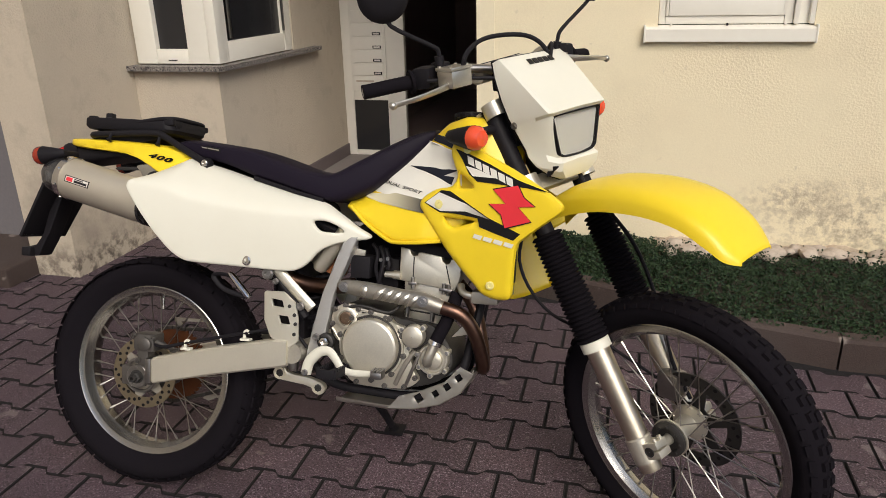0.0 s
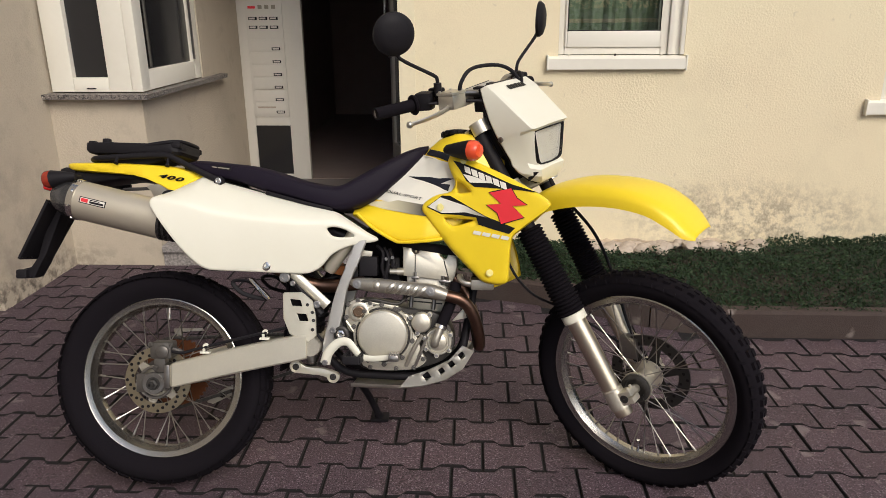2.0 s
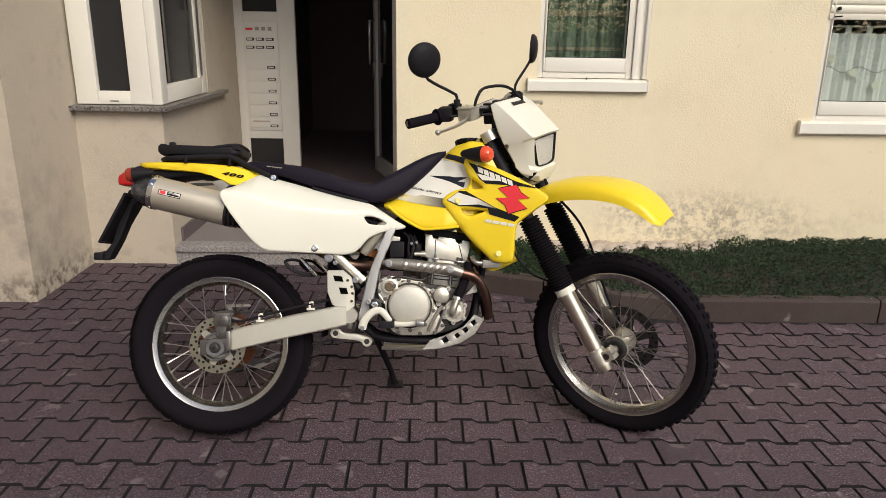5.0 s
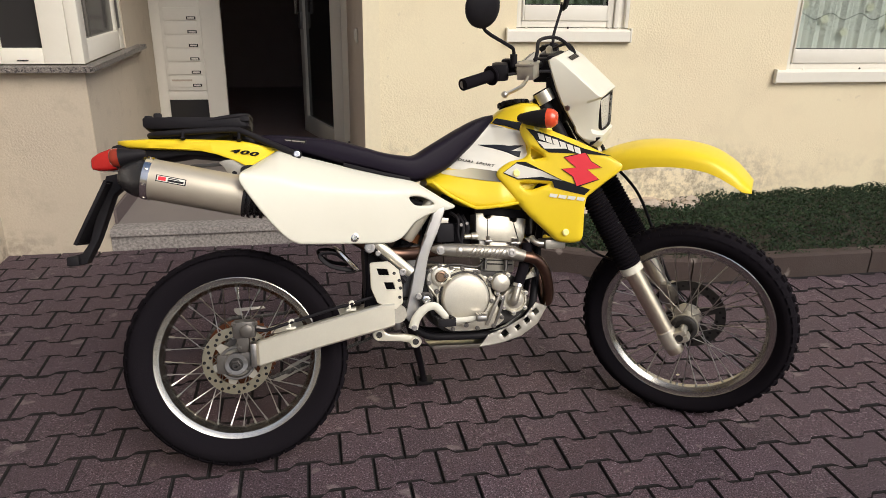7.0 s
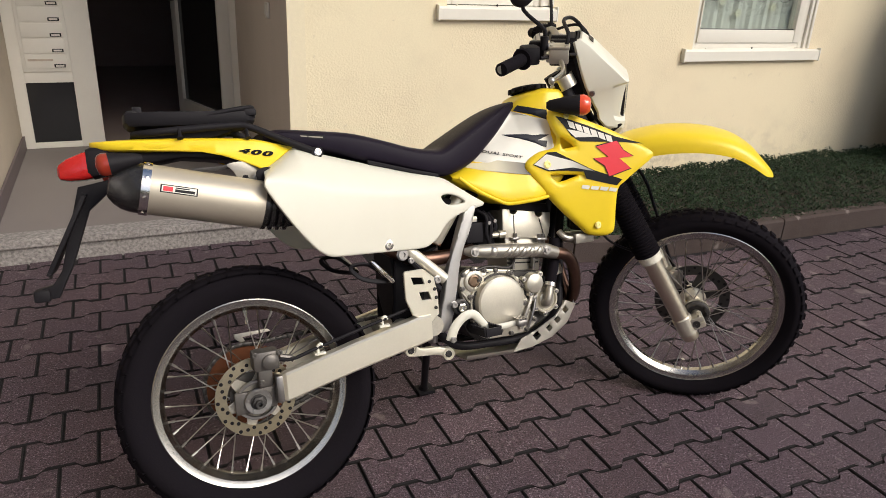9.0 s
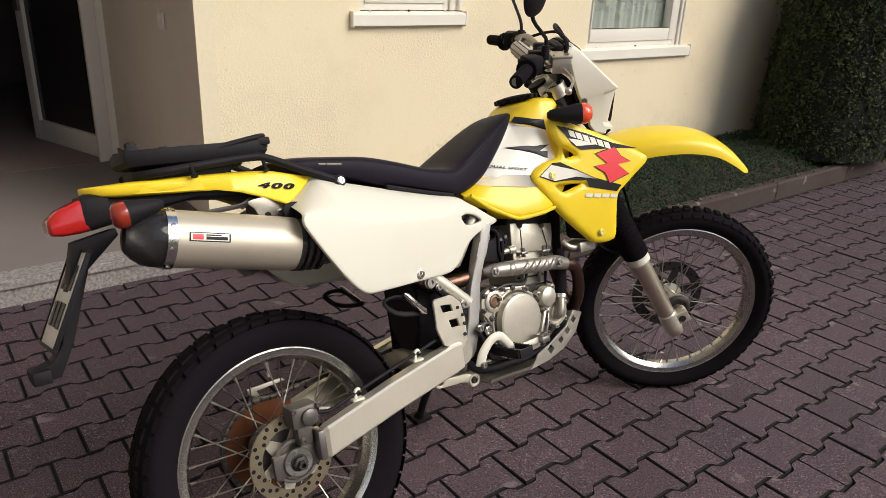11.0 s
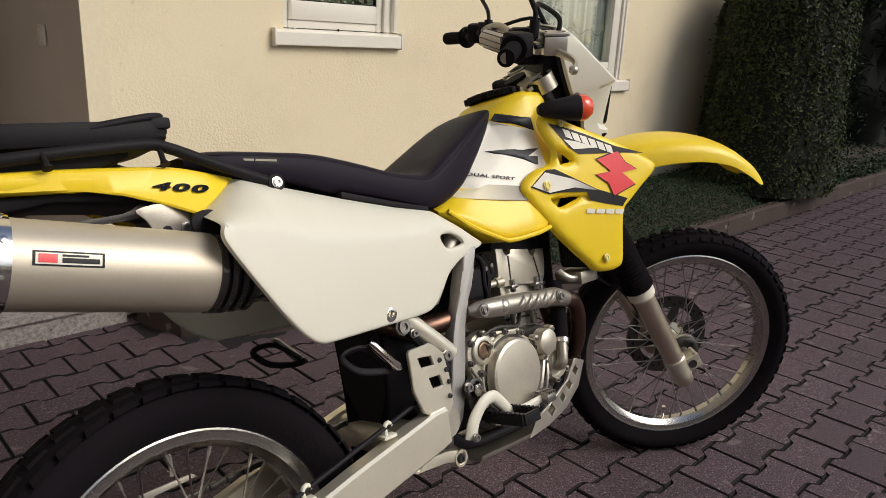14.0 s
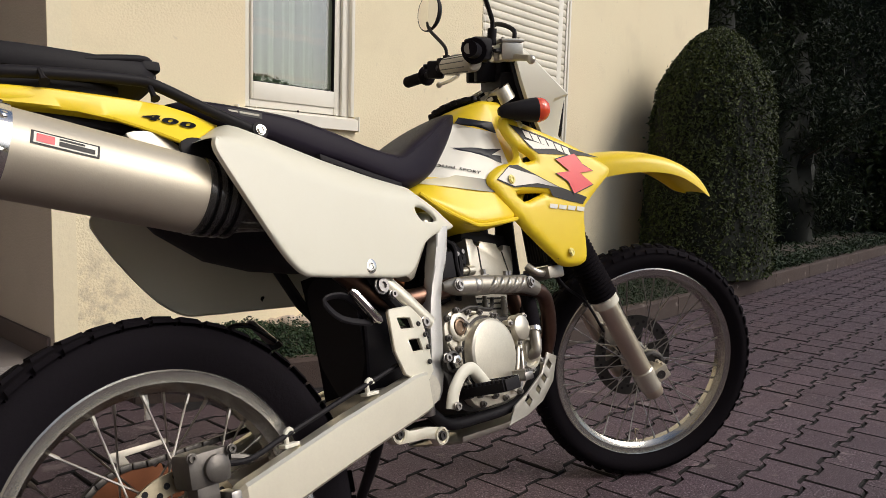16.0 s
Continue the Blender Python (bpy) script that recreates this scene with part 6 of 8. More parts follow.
# tail lamp
M_REDLENS2 = mat("dark_orange_lens", (0.30, 0.032, 0.014), 0.2, 0, 0.2, 60, 0.1, coat=0.4)
bm = loft([(-0.310, 0.572, 0.636, 0.029), (-0.298, 0.568, 0.640, 0.031), (-0.262, 0.574, 0.636, 0.032)], 20, 6)
lamp = bp("tail_lamp", bm, M_BLACKPL, "black tail lamp housing with red lens")
bm = loft([(-0.372, 0.576, 0.598, 0.021), (-0.367, 0.570, 0.606, 0.025), (-0.350, 0.566, 0.618, 0.027), (-0.318, 0.566, 0.630, 0.0285), (-0.290, 0.570, 0.636, 0.0300)], 24, 6)
bp("lamp_lens", bm, M_REDLENS, "red tail lamp lens", lamp)
# rear indicators
for s in (1, -1):
    m = Matrix.Translation((-0.215, -0.135 * s, 0.604)) @ Matrix.Rotation(radians(-97), 4, "Y")
    bm = bmesh.new()
    lathe(bm, [(0.007, -0.02), (0.012, -0.010), (0.019, 0.02), (0.025, 0.048)], m, 16, True)
    tube(bm, [(-0.225, -0.06 * s, 0.603), (-0.225, -0.125 * s, 0.604)], 0.010, 10)
    ob = bp("rear_indicator", bm, M_BLACKPL, "black rear indicator body")
    bm = bmesh.new()
    lathe(bm, [(0.025, 0.048), (0.0255, 0.060), (0.023, 0.067), (0.017, 0.072), (0.0005, 0.075)], m, 14)
    bp("indicator_lens", bm, M_REDLENS2, "dark red-orange indicator lens", ob, False, 34)
# number plate holder and plate
bm = bmesh.new()
plate(bm, [(-0.335, 0.552), (-0.255, 0.566), (-0.252, 0.552), (-0.318, 0.496), (-0.366, 0.372), (-0.378, 0.350), (-0.402, 0.304), (-0.45, 0.302), (-0.452, 0.325), (-0.412, 0.335), (-0.390, 0.365)], -0.020, 0.020, 0.003)
holder = bp("plate_holder", bm, M_BLACKPL, "black number plate holder", None, False, 30)
mpl = Matrix.Translation((-0.368, 0, 0.452)) @ Matrix.Rotation(radians(-62), 4, "Y")
bm = bmesh.new()
box(bm, (-0.095, -0.062, -0.004), (0.095, 0.062, 0.0), 0.001, mpl)
bp("number_plate", bm, M_PLATE, "white number plate with black frame", holder)
bm = bmesh.new()
frame_sp = (((-0.099, -0.066, -0.006), (-0.093, 0.066, 0.003)), ((0.093, -0.066, -0.006), (0.099, 0.066, 0.003)), ((-0.093, -0.066, -0.006), (0.093, -0.060, 0.003)), ((-0.093, 0.060, -0.006), (0.093, 0.066, 0.003)), ((-0.092, -0.061, -0.0065), (0.092, 0.061, -0.0045)))
for lo, hi in frame_sp:
    box(bm, lo, hi, 0.001, mpl)
bp("plate_frame", bm, M_BLACKPL, "black plate frame", holder)
bm = bmesh.new()
for k in range(3):
    for r in range(2):
        box(bm, (-0.06 + 0.075 * r, -0.038 + 0.030 * k, 0.0002), (-0.01 + 0.075 * r, -0.020 + 0.030 * k, 0.0012), 0, mpl)
bp("plate_bars", bm, M_DECALBLACK, "plain dark bars", holder)
bm = bmesh.new()
box(bm, (-0.452, -0.032, 0.300), (-0.418, 0.032, 0.328), 0.006)
bp("rear_reflector", bm, M_BLACKPL, "", holder)

# luggage rack
bm = bmesh.new()
o = smooth_outline([(-0.222, -0.050), (-0.222, 0.050), (-0.205, 0.070), (-0.12, 0.086), (0.02, 0.090), (0.054, 0.086), (0.072, 0.066), (0.074, 0.0), (0.072, -0.066), (0.054, -0.086), (0.02, -0.090), (-0.12, -0.086), (-0.205, -0.070)], 4)
rings = []
for q, dz in ((0.86, -0.020), (0.95, -0.017), (1.0, -0.008), (1.0, 0.010), (0.985, 0.014), (0.95, 0.0145), (0.93, 0.008), (0.5, 0.007)):
    rings.append([(-0.066 + (x + 0.066) * q, y * q, 0.691 - 0.030 * (x + 0.066) + dz) for x, y in o])
ring_bridge(bm, rings)
rack = bp("luggage_rack", bm, M_BLACKPL, "black plastic luggage plate on a tubular rack", None, False, 35)
for k in range(5):
    x = -0.17 + 0.05 * k
    for y in (-0.034, 0.034):
        bm = bmesh.new()
        box(bm, (x - 0.015, y - 0.022, 0.6955 - 0.030 * (x + 0.066)), (x + 0.015, y + 0.022, 0.6992 - 0.030 * (x + 0.066)), 0.002)
        bp("rack_slot", bm, M_RUBBER, "raised dark pad", rack)
for s in (-1, 1):
    bm = bmesh.new()
    tube(bm, [(-0.040, s * 0.084, 0.696), (0.008, s * 0.086, 0.703), (0.046, s * 0.084, 0.708), (0.066, s * 0.070, 0.710), (0.071, s * 0.035, 0.711), (0.072, 0.0, 0.711)], 0.0062, 10, 4)
    bp("front_hoop", bm, M_BLACKPL, "raised hoop at the front of the plate", rack)
    bm = bmesh.new()
    box(bm, (0.044, s * 0.080 - 0.009, 0.690), (0.074, s * 0.080 + 0.009, 0.707), 0.005)
    bp("hoop_foot", bm, M_BLACKPL, "", rack)
bm = bmesh.new()
box(bm, (0.060, -0.072, 0.684), (0.074, 0.072, 0.706), 0.004)
bp("hoop_foot", bm, M_BLACKPL, "", rack)
for x, y, z in ((-0.190, 0.0, 0.731), (-0.205, -0.052, 0.716), (-0.205, 0.052, 0.716), (-0.145, -0.060, 0.711)):
    bm = bmesh.new()
    box(bm, (x - 0.011, y - 0.010, 0.680), (x + 0.011, y + 0.010, z), 0.005)
    bp("rear_lug", bm, M_BLACKPL, "", rack)
bm = loft([(-0.205, 0.648, 0.670, 0.055), (-0.10, 0.640, 0.670, 0.074), (-0.03, 0.640, 0.670, 0.074), (0.015, 0.655, 0.672, 0.060)], 16, 5)
bp("rack_base", bm, M_BLACKPL, "black moulded rack base", rack)
for s in (-1, 1):
    bm = bmesh.new()
    tube(bm, [(-0.205, s * 0.050, 0.660), (-0.17, s * 0.084, 0.660), (-0.08, s * 0.094, 0.664), (0.020, s * 0.096, 0.667), (0.055, s * 0.100, 0.660), (0.120, s * 0.110, 0.628), (0.203, s * 0.124, 0.589)], 0.0088, 12, 5)
    bp("rack_tube", bm, M_BLACKPL, "black steel rack tube", rack)
    bm = bmesh.new()
    lathe(bm, [(0.014, -0.012), (0.014, 0.008), (0.0005, 0.008)], axis_y(0.203, s * 0.124, 0.589), 14)
    bp("rack_boss", bm, M_BLACKPL, "", rack)
    bm = bmesh.new()
    bolt(bm, 0.203, s * 0.124 - (0.008 if s < 0 else 0.0), 0.589, 0.0075, 0.006)
    bp("rack_bolt", bm, M_CHROME, "steel rack bolt", rack)
    for x, z in ((-0.108, 0.642), (0.044, 0.634)):
        bm = bmesh.new()
        tube(bm, [(x, s * 0.098, 0.664), (x, s * 0.106, z + 0.008), (x, s * 0.110, z)], [0.0042, 0.0042, 0.0075], 8)
        bp("rack_post", bm, M_BLACKPL, "short black peg under the rack tube", rack)

# -- exhaust --
A, Bq = Vector((-0.205, -0.112, 0.541)), Vector((0.075, -0.122, 0.476))
ax = (Bq - A).normalized()
mm = Matrix.Translation(A) @ ax.to_track_quat("Z", "Y").to_matrix().to_4x4()
L = (Bq - A).length
R0 = 0.056
bm = bmesh.new()
lathe(bm, [(R0, 0.012), (R0, L - 0.03), (R0 - 0.001, L - 0.02)], mm, 40)
muffler = bp("muffler", bm, M_TITAN, "titanium muffler can with carbon end cap")
bm = bmesh.new()
neck = [(R0 - 0.001, L - 0.022), (R0 + 0.0015, L - 0.021), (R0 + 0.0015, L - 0.013), (R0 - 0.006, L - 0.011)]
for k in range(3):
    h = L - 0.007 + 0.017 * k
    neck += [(R0 - 0.006 - 0.002 * k, h), (R0 + 0.0008 - 0.002 * k, h + 0.001), (R0 + 0.0012 - 0.002 * k, h + 0.005), (R0 + 0.0008 - 0.002 * k, h + 0.009), (R0 - 0.006 - 0.002 * k, h + 0.010)]
neck += [(R0 - 0.014, L + 0.050), (0.034, L + 0.085), (0.028, L + 0.11), (0.026, L + 0.16)]
lathe(bm, neck, mm, 40)
bp("muffler_neck", bm, M_CARBON, "black ribbed inlet cone", muffler)
bm = bmesh.new()
lathe(bm, [(R0 + 0.0005, 0.0), (R0 + 0.003, 0.0), (R0 + 0.003, 0.018), (R0 + 0.0005, 0.018)], mm, 40, closed=True)
for k in range(8):
    lathe(bm, [(0.0045, 0), (0.0045, 0.003), (0.0005, 0.004)], mm @ Matrix.Rotation(2 * math.pi * k / 8 + 0.3, 4, "Z") @ Matrix.Translation((R0 + 0.002, 0, 0.009)) @ Matrix.Rotation(radians(90), 4, "Y"), 8)
bp("muffler_band", bm, M_CHROME, "riveted steel band", muffler)
bm = bmesh.new()
rings = []
for h, r, dz in ((0.001, R0, 0), (-0.018, R0 * 0.985, 0), (-0.036, R0 * 0.89, -0.001), (-0.052, R0 * 0.73, -0.001), (-0.063, R0 * 0.56, 0.0), (-0.066, R0 * 0.47, 0.0), (-0.064, R0 * 0.40, 0.0), (-0.040, R0 * 0.37, 0)):
    rings.append([mm @ Vector((r * math.cos(a), r * math.sin(a), h)) + Vector((0, 0, dz)) for a in [2 * math.pi * j / 32 for j in range(32)]])
ring_bridge(bm, rings)
bp("end_cap", bm, M_CARBON, "black carbon end cap", muffler)
# maker's badge drawn as plain blocks
out = Vector((0, -1, 0.15)).normalized()
u = ax
o2 = (out - u * out.dot(u)).normalized()
w2 = u.cross(o2)
def badge(name, material, a0, a1, h0, h1, lift, label):
    bm = bmesh.new()
    rings = []
    for i in range(7):
        a = a0 + (a1 - a0) * i / 6
        rings.append([A + u * h + (R0 + lift) * (math.cos(a) * o2 + math.sin(a) * w2) for h in (h0, h1)])
    ring_bridge(bm, rings, False, False)
    bp(name, bm, material, label, muffler)
badge("badge", M_DECALBLACK, -0.16, 0.16, 0.038, 0.116, 0.0006, "black bordered badge")
badge("badge_field", M_DECALWHITE, -0.12, 0.12, 0.041, 0.113, 0.0011, "pale badge field")
badge("badge_red", M_DECALRED, -0.09, 0.09, 0.044, 0.064, 0.0016, "red block")
badge("badge_bar", M_DECALBLACK, -0.02, 0.085, 0.069, 0.110, 0.0016, "black bar")
badge("badge_bar", M_DECALBLACK, -0.09, -0.045, 0.069, 0.098, 0.0016, "black bar")
bm = bmesh.new()
plate(bm, smooth_outline([(0.046, 0.552), (0.058, 0.566), (0.082, 0.566), (0.092, 0.548), (0.084, 0.525), (0.060, 0.518)], 3), -0.121, -0.115, 0.001)
bp("muffler_strap", bm, M_BLACKPL, "black muffler strap bracket", muffler)
# pipes
bm = bmesh.new()
tube(bm, [Bq + u * 0.13, (0.26, -0.105, 0.410), (0.36, -0.075, 0.345), (0.45, -0.058, 0.296), (0.53, -0.058, 0.288), (0.62, -0.080, 0.300)], [0.024, 0.024, 0.022, 0.021, 0.020, 0.0195], 16, 6)
bp("mid_pipe", bm, M_PIPE, "heat coloured exhaust mid pipe", muffler)
bm = bmesh.new()
tube(bm, [(0.60, -0.078, 0.299), (0.72, -0.100, 0.289), (0.861, -0.108, 0.267), (0.911, -0.102, 0.249), (0.940, -0.088, 0.207), (0.956, -0.066, 0.147), (0.957, -0.038, 0.108), (0.948, -0.02, 0.16), (0.92, -0.015, 0.26), (0.87, -0.015, 0.32)], 0.0175, 16, 6)
bp("header_pipe", bm, M_PIPE, "bronzed exhaust header pipe", muffler)
bm = bmesh.new()
gpts = curve_pts([(0.584, -0.090, 0.302), (0.612, -0.097, 0.299), (0.666, -0.104, 0.2945), (0.725, -0.111, 0.290), (0.771, -0.116, 0.2855), (0.819, -0.118, 0.281), (0.862, -0.116, 0.268)], 5)
grad = [v[0] for v in curve_pts([(q, 0, 0) for q in (0.008, 0.0175, 0.0210, 0.0200, 0.0195, 0.0205, 0.0180)], 5)]
tube(bm, gpts, grad, 20)
bp("heat_guard", bm, M_GUARD, "dimpled aluminium heat guard", muffler)
bm = bmesh.new()
bmesh.ops.create_uvsphere(bm, u_segments=16, v_segments=10, radius=1.0, matrix=Matrix.Translation((0.664, -0.113, 0.295)) @ Matrix.Rotation(radians(8), 4, "Z") @ Matrix.Diagonal((0.017, 0.0145, 0.0165, 1)))
bp("guard_dish", bm, M_ALU, "bright pressed dish on the heat guard", muffler)
bolts("guard_bolt", [(0.607, -0.112, 0.300), (0.819, -0.136, 0.283)], 0.008, 0.006, M_STEEL, muffler, "steel guard bolt", (0.0135, 0.004))
for k in range(5):
    x, z, y = 0.702 + 0.0225 * k, 0.291 - 0.0022 * k, -0.1275 - 0.0018 * k
    bm = bmesh.new()
    tube(bm, [(x - 0.015, y + 0.008, z - 0.015), (x - 0.004, y - 0.0022, z - 0.005), (x + 0.007, y - 0.0030, z + 0.006), (x + 0.018, y + 0.006, z + 0.0145)], [0.002, 0.0058, 0.0058, 0.002], 8, 3, (1.0, 0.6))
    bp("guard_slot", bm, M_ALU, "pressed diagonal rib", muffler)

# -- engine --
bm = bmesh.new()
CASE = smooth_outline([(0.560, 0.235), (0.61, 0.245), (0.70, 0.232), (0.765, 0.222), (0.83, 0.212), (0.872, 0.170), (0.885, 0.115), (0.850, 0.070), (0.76, 0.042), (0.66, 0.038), (0.600, 0.055), (0.570, 0.12), (0.552, 0.19)], 3)
plate(bm, CASE, -0.070, 0.105, 0.008)
# Block coloured dark behind the silver covers; shade of the gaps in its colour.
engine = bp("engine", bm, M_CASE, "silver cast single-cylinder engine", None, False, 30)
COVER = smooth_outline([(0.566, 0.213), (0.580, 0.243), (0.609, 0.254), (0.636, 0.249), (0.650, 0.239), (0.716, 0.230), (0.735, 0.214), (0.757, 0.203), (0.763, 0.166), (0.778, 0.140), (0.790, 0.099), (0.803, 0.073), (0.770, 0.050), (0.716, 0.046), (0.635, 0.049), (0.602, 0.086), (0.594, 0.146), (0.574, 0.167)], 3)
bm = bmesh.new()
plate(bm, COVER, -0.092, -0.071, 0.004)
bp("side_cover", bm, M_COVER_ALLOY, "cast clutch side cover", engine, False, 30)
bm = bmesh.new()
lathe(bm, [(0.0735, 0), (0.0735, 0.020), (0.0715, 0.0265), (0.0665, 0.0300), (0.052, 0.0318), (0.030, 0.0330), (0.0005, 0.0335)], axis_y(0.678, -0.091, 0.151), 56)
bp("clutch_cover", bm, M_COVER_ALLOY, "round satin clutch cover", engine, False, 25)
# solid ring coloured dark in place of the gap's shade
bm = bmesh.new()
lathe(bm, [(0.073, 0), (0.0795, 0), (0.0795, 0.0055), (0.0775, 0.007), (0.073, 0.007)], axis_y(0.678, -0.0905, 0.151), 48, closed=True)
bp("clutch_ring", bm, M_CASE, "dark ring standing for the shaded gap round the clutch cover", engine, False, 25)
bm = bmesh.new()
lathe(bm, [(0.0795, 0), (0.0865, 0), (0.0865, 0.006), (0.0850, 0.008), (0.0810, 0.008), (0.0795, 0.006)], axis_y(0.678, -0.0905, 0.151), 48, closed=True)
bp("cover_rim", bm, M_COVER_ALLOY, "cast rim round the clutch cover", engine, False, 25)
bolts("cover_bolt", [(0.678 + 0.087 * math.cos(a), -0.090, 0.151 + 0.087 * math.sin(a)) for a in [radians(q) for q in (-12, 22, 58, 92, 128, 165, 205, 240, 272, 310)]], 0.0042, 0.005, M_DULL, engine, "cover bolt", (0.0075, 0.010))
bolts("case_bolt", [(x, -0.091, z) for x, z in ((0.577, 0.238), (0.606, 0.250), (0.641, 0.243), (0.713, 0.227), (0.571, 0.200), (0.752, 0.196), (0.795, 0.080), (0.768, 0.055), (0.716, 0.052), (0.640, 0.055))], 0.0042, 0.005, M_DULL, engine, "case bolt", (0.0070, 0.007))
# inspection plug in its boss
bm = bmesh.new()
lathe(bm, [(0.030, 0), (0.030, 0.006), (0.0275, 0.008), (0.020, 0.008), (0.019, 0.002), (0.0005, 0.002)], axis_y(0.608, -0.091, 0.217), 28)
bp("plug_boss", bm, M_COVER_ALLOY, "cast boss round the plug", engine)
bm = bmesh.new()
lathe(bm, [(0.0165, 0), (0.0165, 0.007), (0.0145, 0.008), (0.012, 0.008), (0.011, 0.005), (0.0005, 0.005)], axis_y(0.608, -0.092, 0.217), 24)
bp("inspection_plug", bm, M_BRONZE, "dull bronze inspection plug", engine)
# raised web from the plug to the clutch
for a, b in (((0.645, 0.243), (0.722, 0.231)), ((0.570, 0.190), (0.598, 0.150)), ((0.735, 0.212), (0.760, 0.160))):
    bm = tube(bmesh.new(), [(a[0], -0.094, a[1]), (b[0], -0.094, b[1])], 0.0032, 8)
    bp("cover_web", bm, M_COVER_ALLOY, "", engine)
    # raised dark line: shade beside the web put into colour
    bm = tube(bmesh.new(), [(a[0] + 0.004, -0.0925, a[1] - 0.008), (b[0] + 0.002, -0.0925, b[1] - 0.008)], 0.0022, 6)
    bp("casting_groove", bm, M_CASE, "raised dark line drawn for the shade of a groove", engine)
bm = bmesh.new()
lathe(bm, [(0.029, 0), (0.029, 0.018), (0.0265, 0.024), (0.019, 0.0275), (0.0005, 0.0285)], axis_y(0.790, -0.092, 0.189), 32)
for a in (0.75, 2.7, 4.4):
    lathe(bm, [(0.008, 0), (0.008, 0.016), (0.0005, 0.016)], axis_y(0.790 + 0.033 * math.cos(a), -0.092, 0.189 + 0.033 * math.sin(a)), 10)
bp("oil_filter_cover", bm, M_COVER_ALLOY, "domed oil filter cover", engine)
bolts("filter_bolt", [(0.790 + 0.033 * math.cos(a), -0.108, 0.189 + 0.033 * math.sin(a)) for a in (0.75, 2.7, 4.4)], 0.0042, 0.005, M_STEEL, engine)
bm = bmesh.new()
lathe(bm, [(0.040, -0.02), (0.040, 0.006), (0.0375, 0.009), (0.033, 0.009), (0.031, 0.004), (0.026, 0.004), (0.024, 0.012), (0.014, 0.016), (0.0005, 0.016)], axis_y(0.838, -0.085, 0.131), 32)
for a in (0.5, 1.5, 2.9, 3.7, 4.6, 5.6):
    lathe(bm, [(0.0075, -0.02), (0.0075, 0.009), (0.0005, 0.009)], axis_y(0.838 + 0.041 * math.cos(a), -0.085, 0.131 + 0.041 * math.sin(a)), 10)
bp("water_pump", bm, M_COVER_ALLOY, "cast water pump housing", engine)
bolts("pump_bolt", [(0.838 + 0.041 * math.cos(a), -0.094, 0.131 + 0.041 * math.sin(a)) for a in (0.5, 1.5, 2.9, 3.7, 4.6, 5.6)], 0.0040, 0.005, M_STEEL, engine)
bm = bmesh.new()
tube(bm, [(0.828, -0.092, 0.124), (0.829, -0.110, 0.128), (0.833, -0.113, 0.142), (0.842, -0.108, 0.166), (0.846, -0.105, 0.178)], 0.0125, 14, 4)
bp("pump_elbow", bm, M_GUARD, "satin pipe elbow on the pump", engine)
bm = bmesh.new()
tube(bm, [(0.845, -0.105, 0.174), (0.854, -0.100, 0.196), (0.866, -0.092, 0.222), (0.880, -0.080, 0.262), (0.890, -0.07, 0.30)], 0.0165, 14, 5)
bp("coolant_hose", bm, M_RUBBER, "black coolant hose", engine)
bm = bmesh.new()
tube(bm, [(0.844, -0.1055, 0.172), (0.8475, -0.1035, 0.181)], 0.0182, 16)
bp("hose_clip", bm, M_CHROME, "steel hose clip", engine)
bm = bmesh.new()
tube(bm, [(0.900, -0.080, 0.322), (0.905, -0.092, 0.309), (0.918, -0.098, 0.302), (0.940, -0.098, 0.300)], 0.0095, 12, 4)
bp("radiator_union", bm, M_ALU, "bright radiator union", engine)
bm = bmesh.new()
plate(bm, [(0.878, 0.186), (0.912, 0.224), (0.921, 0.196)], -0.062, -0.054, 0.001)
bp("engine_bracket", bm, M_COVER_ALLOY, "pale triangular engine bracket", engine)
# cylinder and head, leant slightly forward
bm = bmesh.new()
plate(bm, [(0.742, 0.322), (0.745, 0.218), (0.852, 0.208), (0.866, 0.306)], -0.044, 0.060, 0.006)
bp("cylinder", bm, M_COVER_ALLOY, "cast cylinder barrel", engine, False, 30)
for z in (0.262, 0.250, 0.238):
    bm = bmesh.new()
    box(bm, (0.746, -0.0465, z - 0.002), (0.848, -0.040, z + 0.002), 0.001, Matrix.Translation((0.80, 0, z)) @ Matrix.Rotation(radians(5), 4, "Y") @ Matrix.Translation((-0.80, 0, -z)))
    bp("cylinder_groove", bm, M_CASE, "dark joint line of the barrel", engine)
for x, z in ((0.756, 0.226), (0.822, 0.219)):
    bm = tube(bmesh.new(), [(x, -0.053, z), (x + 0.003, -0.053, z + 0.034), (x + 0.0034, -0.053, z + 0.035), (x + 0.0042, -0.053, z + 0.044)], [0.0062, 0.0062, 0.0042, 0.0042], 10)
    bp("cylinder_stud", bm, M_STEEL, "steel cylinder stud", engine)
HEAD = [(0.733, 0.402), (0.757, 0.3985), (0.760, 0.388), (0.768, 0.3815), (0.777, 0.3835), (0.782, 0.393), (0.840, 0.384), (0.843, 0.3735), (0.852, 0.3665), (0.861, 0.3685), (0.866, 0.380), (0.893, 0.376), (0.892, 0.346), (0.886, 0.318), (0.877, 0.300), (0.800, 0.310), (0.731, 0.318)]
bm = bmesh.new()
plate(bm, HEAD, -0.052, 0.066, 0.003)
bp("cylinder_head", bm, M_COVER_ALLOY, "cast cylinder head with two notches", engine, False, 30)
for x0, z0, x1, z1 in ((0.769, 0.380, 0.768, 0.318), (0.853, 0.364, 0.868, 0.306)):
    bm = tube(bmesh.new(), [(x0, -0.0522, z0), (x1, -0.0522, z1)], 0.0016, 6)
    bp("head_seam", bm, M_CASE, "dark seam down the head", engine)
